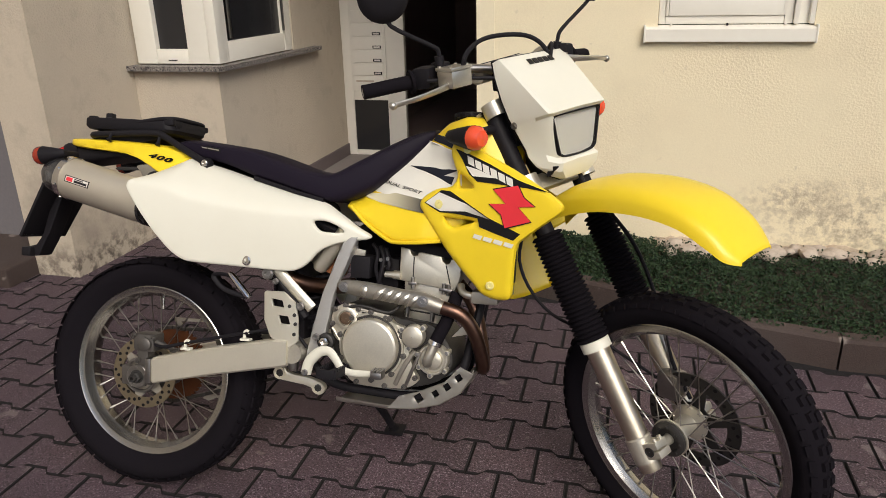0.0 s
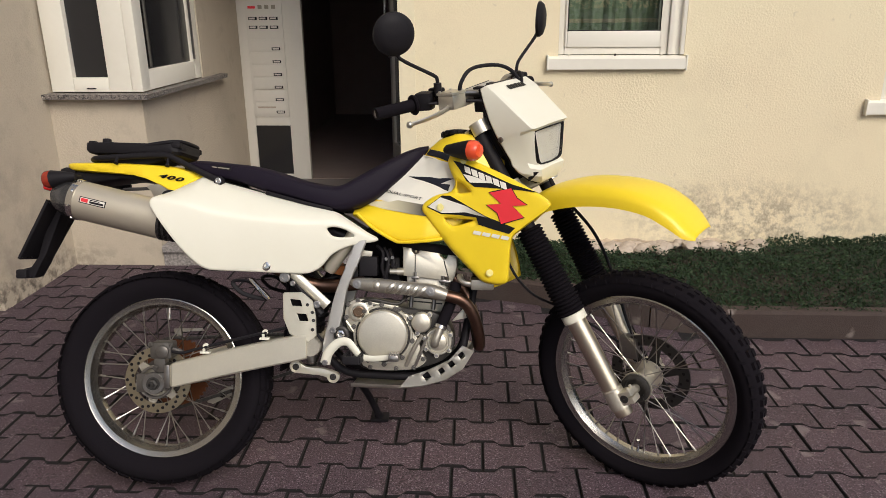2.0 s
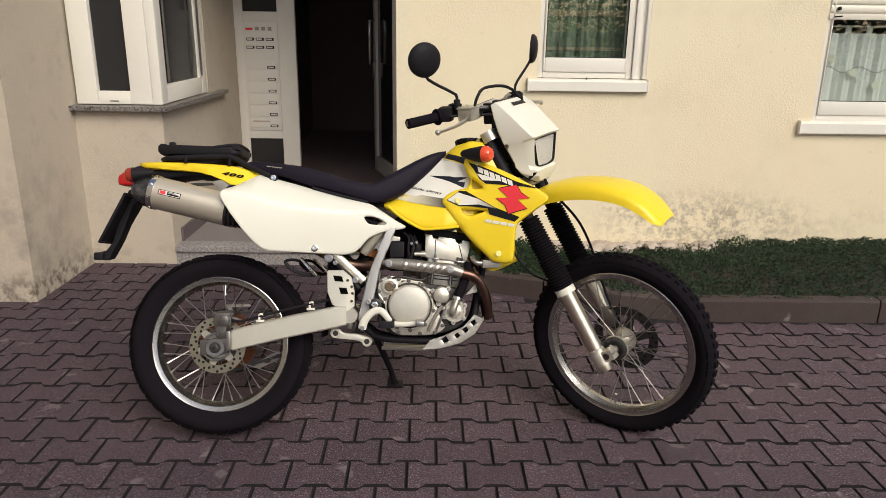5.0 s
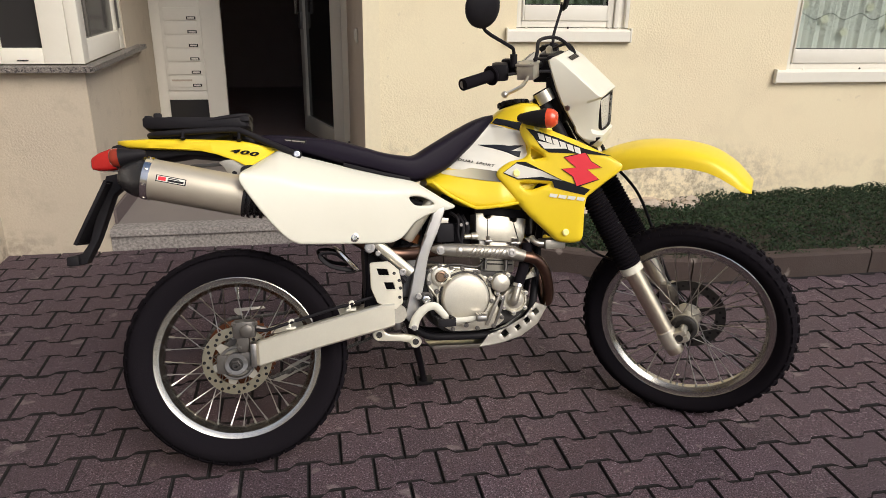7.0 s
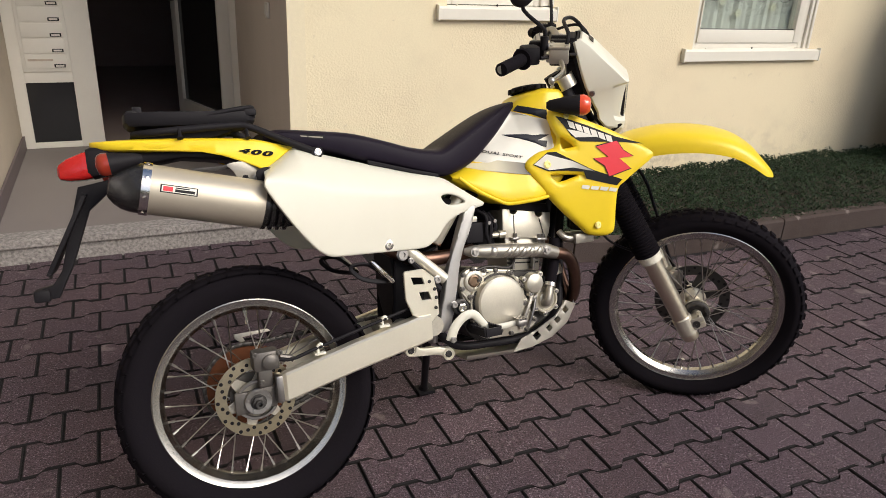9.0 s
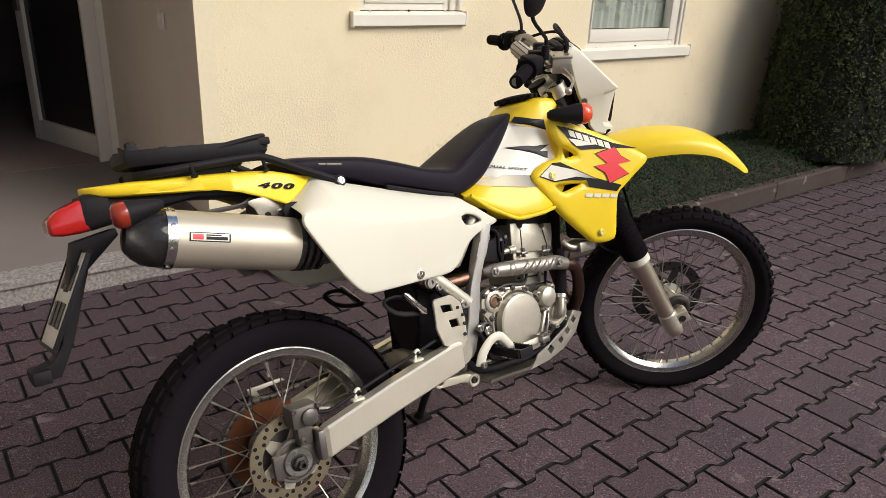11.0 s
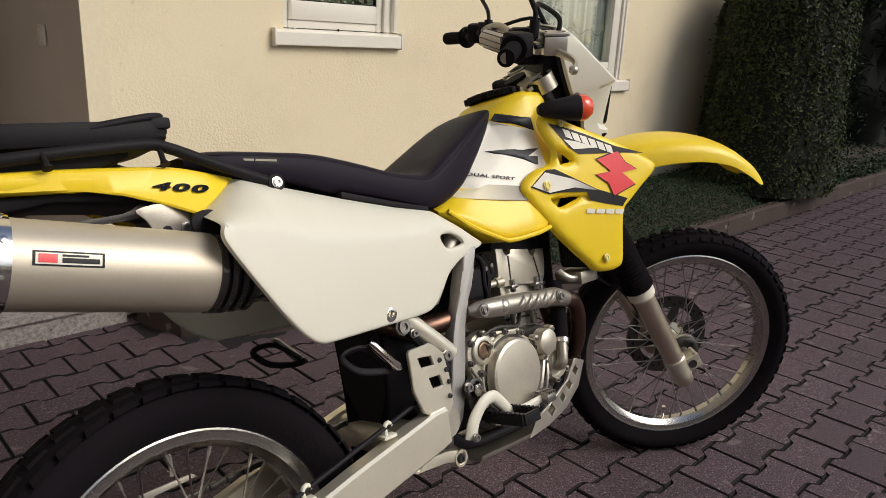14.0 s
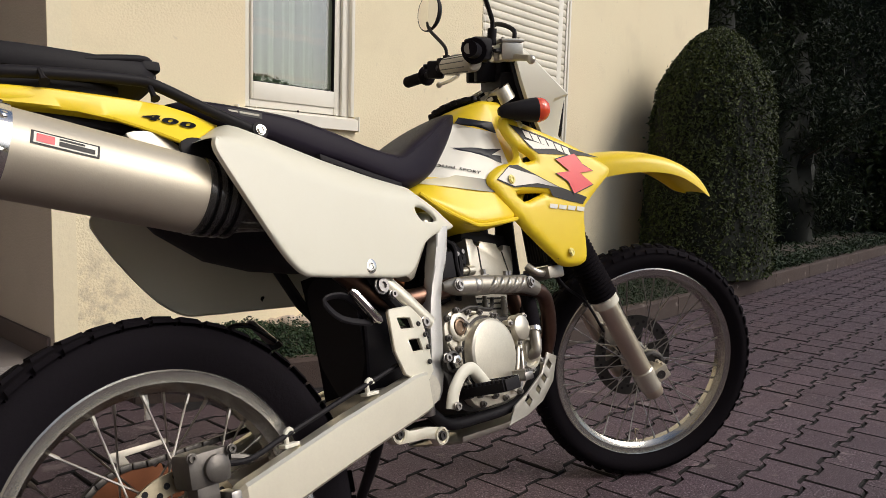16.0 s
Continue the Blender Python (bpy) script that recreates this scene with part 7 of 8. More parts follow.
for x, z in ((0.769, 0.313), (0.850, 0.303), (0.862, 0.301)):
    bm = bmesh.new()
    box(bm, (x - 0.011, -0.060, z - 0.004), (x + 0.011, -0.046, z + 0.004), 0.002)
    lathe(bm, [(0.0055, -0.012), (0.0055, 0.016), (0.0005, 0.016)], Matrix.Translation((x, -0.054, z)), 8)
    bp("head_nut", bm, M_STEEL, "steel head nut on its lug", engine)
bm = bmesh.new()
plate(bm, [(0.728, 0.398), (0.735, 0.425), (0.890, 0.402), (0.898, 0.372)], -0.046, 0.062, 0.006)
bp("head_cover", bm, M_BLACKPL, "black cylinder head cover", engine, False, 30)
# carburettor and electrics behind the cylinder
bm = bmesh.new()
box(bm, (0.664, -0.030, 0.290), (0.722, 0.035, 0.370), 0.012)
tube(bm, [(0.675, -0.045, 0.40), (0.690, -0.055, 0.37), (0.685, -0.060, 0.33), (0.668, -0.055, 0.27)], 0.006, 8, 4)
tube(bm, [(0.655, -0.045, 0.405), (0.675, -0.060, 0.385), (0.672, -0.062, 0.34), (0.690, -0.055, 0.29)], 0.005, 8, 4)
tube(bm, [(0.690, -0.045, 0.395), (0.705, -0.055, 0.36), (0.700, -0.055, 0.345)], 0.007, 8, 4)
bp("carburettor", bm, M_BLACKPL, "black carburettor and hoses", engine)
# black block added so the space behind the carburettor stays dark
bm = bmesh.new()
box(bm, (0.585, 0.000, 0.268), (0.738, 0.070, 0.440), 0.02)
bp("inlet_boot", bm, M_RUBBER, "added black backing block behind the carburettor", engine)
bm = bmesh.new()
lathe(bm, [(0.0085, 0), (0.0085, 0.022), (0.0115, 0.022), (0.0115, 0.042), (0.0005, 0.042)], Matrix.Translation((0.694, -0.050, 0.330)) @ Matrix.Rotation(radians(90), 4, "Y"), 14, True)
bp("carburettor_stub", bm, M_COVER_ALLOY, "silver carburettor stub", engine)
for x, z in ((0.690, 0.352), (0.684, 0.368), (0.702, 0.372)):
    bm = bmesh.new()
    lathe(bm, [(0.005, 0), (0.005, 0.012), (0.0005, 0.012)], axis_y(x, -0.050, z), 8)
    bp("carburettor_screw", bm, M_STEEL, "small steel screw", engine)
bm = bmesh.new()
box(bm, (0.606, -0.070, 0.318), (0.658, -0.020, 0.374), 0.004)
bp("ignition_unit", bm, M_BLACKPL, "black ignition box", engine)
bm = bmesh.new()
plate(bm, [(0.610, 0.376), (0.642, 0.376), (0.644, 0.390), (0.616, 0.394)], -0.066, -0.060, 0.001)
bp("unit_bracket", bm, M_COVER_ALLOY, "pale bracket over the ignition box", engine)
# oil lines ahead of the clutch
for a, r, material in (([(0.792, -0.092, 0.150), (0.768, -0.100, 0.110), (0.745, -0.098, 0.060)], 0.0062, M_GUARD), ([(0.806, -0.090, 0.148), (0.790, -0.098, 0.105), (0.772, -0.094, 0.060)], 0.0045, M_STEEL), ([(0.60, -0.092, 0.240), (0.65, -0.096, 0.252), (0.72, -0.092, 0.240), (0.748, -0.08, 0.262)], 0.0042, M_CASE)):
    bm = tube(bmesh.new(), a, r, 8, 4)
    bp("oil_line", bm, material, "metal oil line", engine)

# -- frame --
SPAR = [(0.598, 0.425), (0.631, 0.425), (0.614, 0.380), (0.600, 0.345), (0.585, 0.310), (0.573, 0.277), (0.566, 0.245), (0.561, 0.213), (0.552, 0.175), (0.544, 0.135), (0.533, 0.103), (0.520, 0.088), (0.506, 0.086), (0.498, 0.098), (0.500, 0.118), (0.507, 0.150), (0.516, 0.185), (0.527, 0.232), (0.540, 0.277), (0.552, 0.308), (0.568, 0.345), (0.583, 0.383)]
for s in (-1, 1):
    bm = bmesh.new()
    plate(bm, SPAR, 0.094 * s, 0.066 * s, 0.007)
    bp("frame_spar", bm, M_FRAME, "silver painted frame spar", None, False, 30)
bm = bmesh.new()
for s in (-1, 1):
    y = 0.075 * s
    tube(bm, [(0.50, y * 0.8, 0.09), (0.56, y * 0.8, 0.036), (0.66, y * 0.8, 0.024), (0.80, y * 0.8, 0.026), (0.895, y * 0.7, 0.08), (0.925, y * 0.45, 0.18), (0.955, y * 0.2, 0.34), (1.02, 0.0, 0.56)], 0.012, 10, 5)
    tube(bm, [(0.62, y * 0.5, 0.43), (0.75, y * 0.4, 0.52), (0.95, y * 0.4, 0.62), (1.03, 0, 0.66)], 0.018, 10, 4)
bp("frame_cradle", bm, M_BLACKPL, "dark frame cradle tubes")
for s in (-1, 1):
    y = 0.105 * s
    bm = tube(bmesh.new(), [(0.405, y * 0.95, 0.340), (0.46, y, 0.290), (0.518, y, 0.236)], [0.016, 0.015, 0.015], 8, 0, (1, 0.5))
    bp("subframe_strut", bm, M_SWING, "pale flat subframe strut")
    bm = tube(bmesh.new(), [(0.15, y * 0.8, 0.58), (0.38, y * 0.8, 0.50), (0.58, y * 0.55, 0.43)], 0.011, 8)
    bp("subframe", bm, M_BLACKPL, "black upper subframe tube")
    bm = tube(bmesh.new(), [(0.30, y * 0.8, 0.52), (0.40, y * 0.9, 0.33), (0.50, y * 0.95, 0.21)], 0.011, 8)
    bp("subframe_stay", bm, M_BLACKPL, "black subframe stay")
for x, z, r in ((0.397, 0.318, 0.013), (0.490, 0.240, 0.009), (0.420, 0.300, 0.0065), (0.535, 0.165, 0.008)):
    bolts("frame_bolt", [(x, -0.112, z)], r, 0.010, M_STEEL, bike, "steel frame bolt")
bm = bmesh.new()
lathe(bm, [(0.022, 0), (0.022, 0.012), (0.017, 0.014), (0.0165, 0.008), (0.0005, 0.008)], axis_y(0.558, -0.098, 0.154), 24)
bp("pivot_collar", bm, M_CASE, "dark collar of the swingarm pivot")
bm = bmesh.new()
lathe(bm, [(0.0135, 0), (0.0135, 0.016), (0.008, 0.017), (0.0075, 0.010), (0.0005, 0.010)], axis_y(0.558, -0.104, 0.154), 6)
bp("pivot_nut", bm, M_CHROME, "steel swingarm pivot nut")
# shock absorber
bm = bmesh.new()
tube(bm, [(0.598, -0.062, 0.455), (0.594, -0.062, 0.447), (0.517, -0.058, 0.338), (0.512, -0.058, 0.330)], [0.012, 0.020, 0.020, 0.014], 18)
shock = bp("shock_absorber", bm, M_SWING, "silver shock reservoir")
bm = bmesh.new()
hel = [Vector((0.52, 0.0, 0.33)).lerp(Vector((0.44, 0.0, 0.12)), i / 90) + Vector((0.034 * math.cos(i * 0.5) * 0.93, 0.034 * math.sin(i * 0.5), 0.034 * math.cos(i * 0.5) * 0.35)) for i in range(91)]
tube(bm, hel, 0.006, 8)
bp("shock_spring", bm, M_BLACKPL, "black coil spring", shock)
bm = bmesh.new()
tube(bm, [(0.525, 0.0, 0.345), (0.44, 0.0, 0.12)], 0.024, 16)
bp("shock_body", bm, M_BLACKPL, "dark damper body", shock)
bm = bmesh.new()
tube(bm, [(0.528, 0.0, 0.352), (0.518, 0.0, 0.325)], 0.043, 20)
bp("preload_ring", bm, M_RUST, "orange preload ring", shock)
# black block added where only a dark gap shows beside the shock
bm = loft([(0.385, 0.10, 0.36, 0.055), (0.44, 0.09, 0.34, 0.060), (0.475, 0.10, 0.30, 0.055)], 14, 5)
bp("frame_gusset", bm, M_BLACKPL, "added black block filling the shaded gap beside the shock")
# heel guard, footpeg, pedal, links
bm = bmesh.new()
GUARD = [(0.393, 0.270), (0.397, 0.275), (0.446, 0.276), (0.452, 0.273), (0.478, 0.250), (0.487, 0.205), (0.488, 0.150), (0.466, 0.132), (0.435, 0.143), (0.411, 0.156), (0.394, 0.200)]
H1 = [(0.413, 0.257), (0.444, 0.253), (0.449, 0.235), (0.419, 0.237)]
H2 = [(0.433, 0.215), (0.460, 0.213), (0.466, 0.192), (0.440, 0.193)]
hg = bp("heel_guard", shell(GUARD, lambda x, z: -0.124 + 0.10 * max(0, x - 0.45), 0.005, 0.0016, 0.012, (H1, H2)), M_SWING, "pale alloy heel guard with square holes", None, False, 25)
bolts("guard_rivet", [(x, -0.122, z) for x, z in ((0.464, 0.240), (0.478, 0.218), (0.481, 0.195), (0.478, 0.168))], 0.0040, 0.004, M_CASE, hg)
bm = bmesh.new()
mp = Matrix.Translation((0.602, -0.105, 0.090)) @ Matrix.Rotation(radians(-4), 4, "X")
for x in (-0.022, 0.022):
    box(bm, (x - 0.004, -0.100, -0.010), (x + 0.004, 0.0, 0.008), 0.001, mp)
    for k in range(9):
        box(bm, (x - 0.004, -0.100 + 0.011 * k, 0.008), (x + 0.004, -0.094 + 0.011 * k, 0.014), 0, mp)
box(bm, (-0.022, -0.104, -0.010), (0.022, -0.097, 0.012), 0.001, mp)
box(bm, (-0.004, -0.098, -0.008), (0.004, 0.0, 0.006), 0.001, mp)
tube(bm, [mp @ Vector((0, 0.004, -0.002)), mp @ Vector((0, 0.04, -0.002))], 0.014, 10)
bp("footpeg", bm, M_BLACKPL, "dark serrated rider footpeg")
bm = bmesh.new()
tube(bm, [(0.514, -0.124, 0.072), (0.525, -0.128, 0.104), (0.552, -0.131, 0.131), (0.579, -0.133, 0.136), (0.599, -0.135, 0.117), (0.618, -0.138, 0.095), (0.651, -0.142, 0.090), (0.690, -0.146, 0.093), (0.712, -0.149, 0.095)], [0.0145, 0.014, 0.013, 0.0125, 0.0115, 0.0105, 0.009, 0.0085, 0.008], 12, 5, (1.0, 0.6))
pedal = bp("brake_pedal", bm, M_WHITE, "pale cast brake pedal")
bm = bmesh.new()
box(bm, (0.700, -0.168, 0.086), (0.730, -0.132, 0.104), 0.005)
for k in range(4):
    box(bm, (0.702 + 0.0075 * k, -0.167, 0.103), (0.7065 + 0.0075 * k, -0.133, 0.108))
bp("pedal_tip", bm, M_STEEL, "knurled pedal tip", pedal)
bolts("pedal_pivot", [(0.516, -0.136, 0.076)], 0.007, 0.007, M_STEEL, pedal)
bm = bmesh.new()
plate(bm, smooth_outline([(0.398, 0.055), (0.410, 0.067), (0.426, 0.066), (0.446, 0.050), (0.490, 0.046), (0.522, 0.038), (0.541, 0.030), (0.546, 0.016), (0.534, 0.002), (0.518, 0.003), (0.506, 0.018), (0.470, 0.026), (0.432, 0.030), (0.412, 0.032), (0.399, 0.042)], 3), -0.074, -0.056, 0.004)
for x, z in ((0.417, 0.049), (0.527, 0.020)):
    lathe(bm, [(0.013, 0), (0.017, 0), (0.017, 0.004), (0.013, 0.004)], axis_y(x, -0.073, z), 20, closed=True)
link = bp("suspension_link", bm, M_SWING, "pale aluminium suspension link", None, False, 30)
bolts("link_bolt", [(0.417, -0.073, 0.049), (0.527, -0.073, 0.020)], 0.008, 0.007, M_CASE, link, "dark pivot bolt")
bm = bmesh.new()
lathe(bm, [(0.012, 0), (0.014, 0.01), (0.014, 0.03), (0.008, 0.035), (0.006, 0.06)], Matrix.Translation((0.470, -0.105, 0.070)), 14, True)
box(bm, (0.460, -0.112, 0.105), (0.482, -0.098, 0.135), 0.003)
bp("rear_master_cylinder", bm, M_STEEL, "rear brake master cylinder")
# passenger footpeg, folded up, on both sides
def pillion(side):
    y = -0.13 * side
    bm = bmesh.new()
    tube(bm, [(0.352, y * 0.9, 0.262), (0.338, y, 0.258), (0.282, y, 0.272), (0.252, y, 0.300), (0.262, y, 0.310), (0.300, y, 0.306), (0.345, y * 0.95, 0.268)], 0.0065, 8, 3, (1.0, 0.6))
    ob = bp("pillion_bracket", bm, M_BLACKPL, "black passenger footpeg bracket")
    bm = bmesh.new()
    tube(bm, [(0.302, y * 1.06, 0.317), (0.308, y * 1.06, 0.312), (0.352, y * 1.05, 0.262), (0.358, y * 1.05, 0.256)], [0.006, 0.0105, 0.0125, 0.008], 10, 0, (0.7, 1.0))
    bp("pillion_peg", bm, M_CHROME if side == 1 else M_STEEL, "folded steel passenger footpeg", ob)


both(pillion)
# skid plate
bm = bmesh.new()
rings = []
for x, z, w in ((0.58, -0.010, 0.080), (0.72, -0.014, 0.086), (0.79, -0.006, 0.088), (0.86, 0.014, 0.088), (0.91, 0.048, 0.086), (0.942, 0.100, 0.082)):
    lip = 0.014
    rings.append([(x, -w, z + lip), (x, -w * 0.98, z + 0.006), (x, -w * 0.9, z), (x, w * 0.9, z), (x, w * 0.98, z + 0.006), (x, w, z + lip), (x, w - 0.004, z + lip), (x, w * 0.94, z + 0.008), (x, w * 0.88, z + 0.004), (x, -w * 0.88, z + 0.004), (x, -w * 0.94, z + 0.008), (x, -w + 0.004, z + lip)])
ring_bridge(bm, rings)
skid = bp("skid_plate", bm, M_ALU, "scratched aluminium skid plate")
CHEEK = [(0.722, -0.008), (0.790, -0.002), (0.857, 0.016), (0.911, 0.051), (0.943, 0.103), (0.908, 0.118), (0.870, 0.076), (0.803, 0.044), (0.752, 0.027)]
SLOTS = [[(x + (a * 0.8 - b * 0.6) * r, z + (a * 0.6 + b * 0.8) * r) for a, b in ((-1, -1), (1, -1), (1, 1), (-1, 1))] for x, z, r in ((0.906, 0.090, 0.0085), (0.877, 0.064, 0.0085), (0.848, 0.044, 0.0080), (0.805, 0.028, 0.0100))]
for side in (1, -1):
    bp("skid_cheek", shell(CHEEK, lambda x, z: -0.0885, 0.004, 0.0012, 0.012, SLOTS, side), M_ALU, "scratched aluminium side of the skid plate with slots", skid, False, 25)
# side stand
bm = bmesh.new()
tube(bm, [(0.535, 0.10, 0.045), (0.560, 0.174, -0.029), (0.592, 0.285, -0.125), (0.608, 0.345, -0.186)], [0.014, 0.013, 0.012, 0.012], 10, 4)
box(bm, (-0.026, -0.028, -0.006), (0.034, 0.026, 0.006), 0.004, Matrix.Translation((0.612, 0.366, -0.2055)) @ Matrix.Rotation(radians(18.5), 4, "X"))
tube(bm, [(0.608, 0.345, -0.186), (0.611, 0.362, -0.201)], [0.012, 0.018], 10)
stand = bp("side_stand", bm, M_BLACKPL, "black side stand")
bm = bmesh.new()
tube(bm, [Vector((0.50, 0.11, 0.05)).lerp(Vector((0.57, 0.19, -0.045)), i / 60) + Vector((0.006 * math.cos(i * 1.2), 0.0, 0.006 * math.sin(i * 1.2))) for i in range(61)], 0.0015, 6)
bp("stand_spring", bm, M_STEEL, "", stand)

# -- radiator shrouds --
M_YELLOWBOLT = mat("pale_bolt", (0.80, 0.70, 0.25), 0.3, 0.3)
SHROUD = [(0.872, 0.667), (0.866, 0.645), (0.876, 0.615), (0.886, 0.592), (0.874, 0.564), (0.834, 0.555), (0.800, 0.534), (0.791, 0.513), (0.806, 0.488), (0.832, 0.452), (0.872, 0.402), (0.910, 0.362), (0.943, 0.330), (0.962, 0.312), (0.990, 0.304), (1.022, 0.305), (1.037, 0.322), (1.040, 0.385), (1.046, 0.435), (1.066, 0.455), (1.102, 0.484), (1.142, 0.515), (1.146, 0.534), (1.124, 0.552), (1.095, 0.570), (1.032, 0.606), (0.970, 0.636), (0.912, 0.664), (0.886, 0.672)]
SHROUD_FAR = {(0.962, 0.312): (0.965, 0.290), (0.990, 0.304): (1.000, 0.274), (1.022, 0.305): (1.085, 0.310), (1.037, 0.322): (1.098, 0.326), (1.040, 0.385): (1.088, 0.385), (1.046, 0.435): (1.074, 0.432)}   # longer lower lip on the stand side
SLOT = [(0.858, 0.489), (0.884, 0.487), (0.938, 0.484), (0.915, 0.475), (0.884, 0.467), (0.868, 0.476)]
GAP = [(0.893, 0.592), (0.912, 0.582), (0.930, 0.564), (0.912, 0.561), (0.896, 0.561)]


def shroud_y(x, z):
    return -0.094 - 0.33 * max(0, x - 0.80) ** 1.06 - 0.012 * math.sin(max(0.0, min(1.0, (z - 0.30) / 0.35)) * math.pi) + 0.05 * max(0.0, z - 0.60)


def shroud(side):
    outline = SHROUD if side == 1 else [SHROUD_FAR.get(p, p) for p in SHROUD]
    sh = bp("radiator_shroud", shell(smooth_outline(outline, 3), shroud_y, 0.004, 0.012, 0.014, [smooth_outline(SLOT, 2), smooth_outline(GAP, 2)], side), M_YELLOW, "yellow plastic radiator shroud", None, False, 50)

    def decal(name, o, material, label, up=0.0015):
        bp(name, shell(o, lambda x, z: shroud_y(x, z) - up, 0.0, 0.0, 0.014, (), side), material, label, sh)
    decal("black_flash", [(0.880, 0.652), (0.912, 0.642), (0.97, 0.618), (1.040, 0.584), (1.116, 0.559), (1.06, 0.567), (0.94, 0.577), (0.918, 0.594), (0.900, 0.625)], M_DECALBLACK, "black pointed graphic")
    decal("white_flash", [(0.908, 0.613), (0.940, 0.605), (0.991, 0.586), (0.928, 0.589)], M_DECALWHITE, "white pointed graphic", 0.0028)
    decal("black_flash", [(0.849, 0.553), (0.873, 0.552), (0.972, 0.495), (1.052, 0.463), (1.036, 0.447), (0.990, 0.460), (0.952, 0.472), (0.946, 0.492), (0.90, 0.498), (0.872, 0.500), (0.848, 0.500), (0.823, 0.512), (0.806, 0.521)], M_DECALBLACK, "black pointed graphic")
    decal("fading_flash", [(0.809, 0.522), (0.845, 0.548), (0.915, 0.524), (0.976, 0.491), (0.915, 0.506), (0.850, 0.503)], M_FADE2, "white graphic fading to grey", 0.0028)
    # maker's emblem and name as plain shapes
    RED = [(0.982, 0.560), (1.041, 0.572), (1.056, 0.545), (1.083, 0.526), (1.044, 0.523), (1.075, 0.493), (1.014, 0.474), (1.004, 0.504), (0.974, 0.527), (1.014, 0.529)]
    cx, cz = 1.028, 0.524
    decal("red_mark", RED, M_DECALRED, "red angular mark", 0.0036)
    decal("mark_outline", [(cx + (x - cx) * 1.055, cz + (z - cz) * 1.06) for x, z in RED], M_DECALBLACK, "thin dark outline", 0.0028)
    for k in range(6):
        x = 0.915 + 0.0198 * k
        z = 0.618 - 0.0088 * k
        decal("name_block", [(x, z), (x - 0.004, z + 0.0185), (x + 0.0125, z + 0.0120), (x + 0.0165, z - 0.0075)], M_DECALWHITE, "white letter-sized block", 0.0030)
    for k in range(4):
        x = 0.936 + 0.0255 * k
        z = 0.446 - 0.0042 * k
        decal("model_block", [(x, z), (x + 0.004, z + 0.0095), (x + 0.0255, z + 0.0055), (x + 0.0205, z - 0.0045)], M_DECALWHITE, "pale letter-sized block", 0.0030)
    for x, z, r in ((0.984, 0.337, 0.0085), (0.846, 0.519, 0.0095), (0.910, 0.650, 0.0075)):
        bolts("shroud_bolt", [(x, shroud_y(x, z) * side - (0.002 if side == 1 else 0.0), z)], r, 0.004, M_YELLOWBOLT, sh, "pale yellow shroud bolt")
    # radiator core with fins
    bm = bmesh.new()
    y0, y1 = (-0.145, -0.045) if side == 1 else (0.045, 0.145)
    box(bm, (0.962, y0, 0.318), (1.000, y1, 0.585), 0.006)
    rad = bp("radiator", bm, M_BLACKPL, "black finned radiator")
    bm = bmesh.new()
    box(bm, (0.932, y0 + 0.028, 0.284), (0.998, y1, 0.314), 0.006)
    bp("radiator_tank", bm, M_GUARD, "dull alloy end tank", rad)
    bm = bmesh.new()
    for k in range(12):
        box(bm, (0.950, y0 + 0.008 + 0.0075 * k, 0.326), (0.963, y0 + 0.0105 + 0.0075 * k, 0.58))
    tagged(bp("radiator_core", bm, M_CASE, "thin dark cooling fins", rad), kind="stuff")
    return sh


both(shroud)


# ---- planting ----
rng = np.random.default_rng(7)


def leaves(name, places, normals, size, material, aspect=0.55, jitter=0.7):
    """Many small folded leaves at the given places, facing roughly along the normals, as one mesh."""
    n = len(places)
    d = normals + rng.normal(0, jitter, (n, 3))
    d /= np.linalg.norm(d, axis=1)[:, None] + 1e-9
    a = np.cross(d, rng.normal(0, 1, (n, 3)))
    a /= np.linalg.norm(a, axis=1)[:, None] + 1e-9
    b = np.cross(d, a)
    s = (size * rng.uniform(0.6, 1.3, n))[:, None]
    tip, base = places + a * s, places - a * s
    l = places + b * s * aspect + d * s * 0.25
    r = places - b * s * aspect + d * s * 0.25
    v = np.stack([base, r, tip, l], 1).reshape(-1, 3)
    i = np.arange(n) * 4
    f = np.concatenate([np.stack([i, i + 1, i + 2], 1), np.stack([i, i + 2, i + 3], 1)])
    me = bpy.data.meshes.new(name)
    me.from_pydata(v.tolist(), [], f.tolist())
    me.materials.append(material)
    return new(name, me)


def kerb_y(x):
    k = KERB + [(12.5, 2.97)]
    if x < k[0][0]:
        return 3.8
    for a, b in zip(k, k[1:]):
        if x <= b[0]:
            return a[1] + (b[1] - a[1]) * (x - a[0]) / (b[0] - a[0])
    return 2.97


def bed_z(x, y):
    e = min(1.0, max(0.0, (y - kerb_y(x) - 0.05) / 0.30))
    w = min(1.0, max(0.0, (FACE - y) / 0.12))
    return 0.075 + 0.075 * e * (0.4 + 0.6 * w) + 0.05 * max(0.0, min(1.0, (x - 1.0) / 1.2)) * e + 0.025 * noise.noise((x * 3.1, y * 3.1, 0)) * e


bm = bmesh.new()
xs = [-0.40 + 0.1 * i for i in range(125)]
rows = []
for k in range(9):
    rows.append([(x, kerb_y(x) + 0.03 + (FACE + 0.05 - kerb_y(x) - 0.03) * k / 8, bed_z(x, kerb_y(x) + 0.03 + (FACE + 0.05 - kerb_y(x) - 0.03) * k / 8) - 0.02) for x in xs])
ring_bridge(bm, rows, False, False)
setting("bed_soil", bm, M_SOIL, "dark garden soil of the planting bed", "ground", smooth=True)

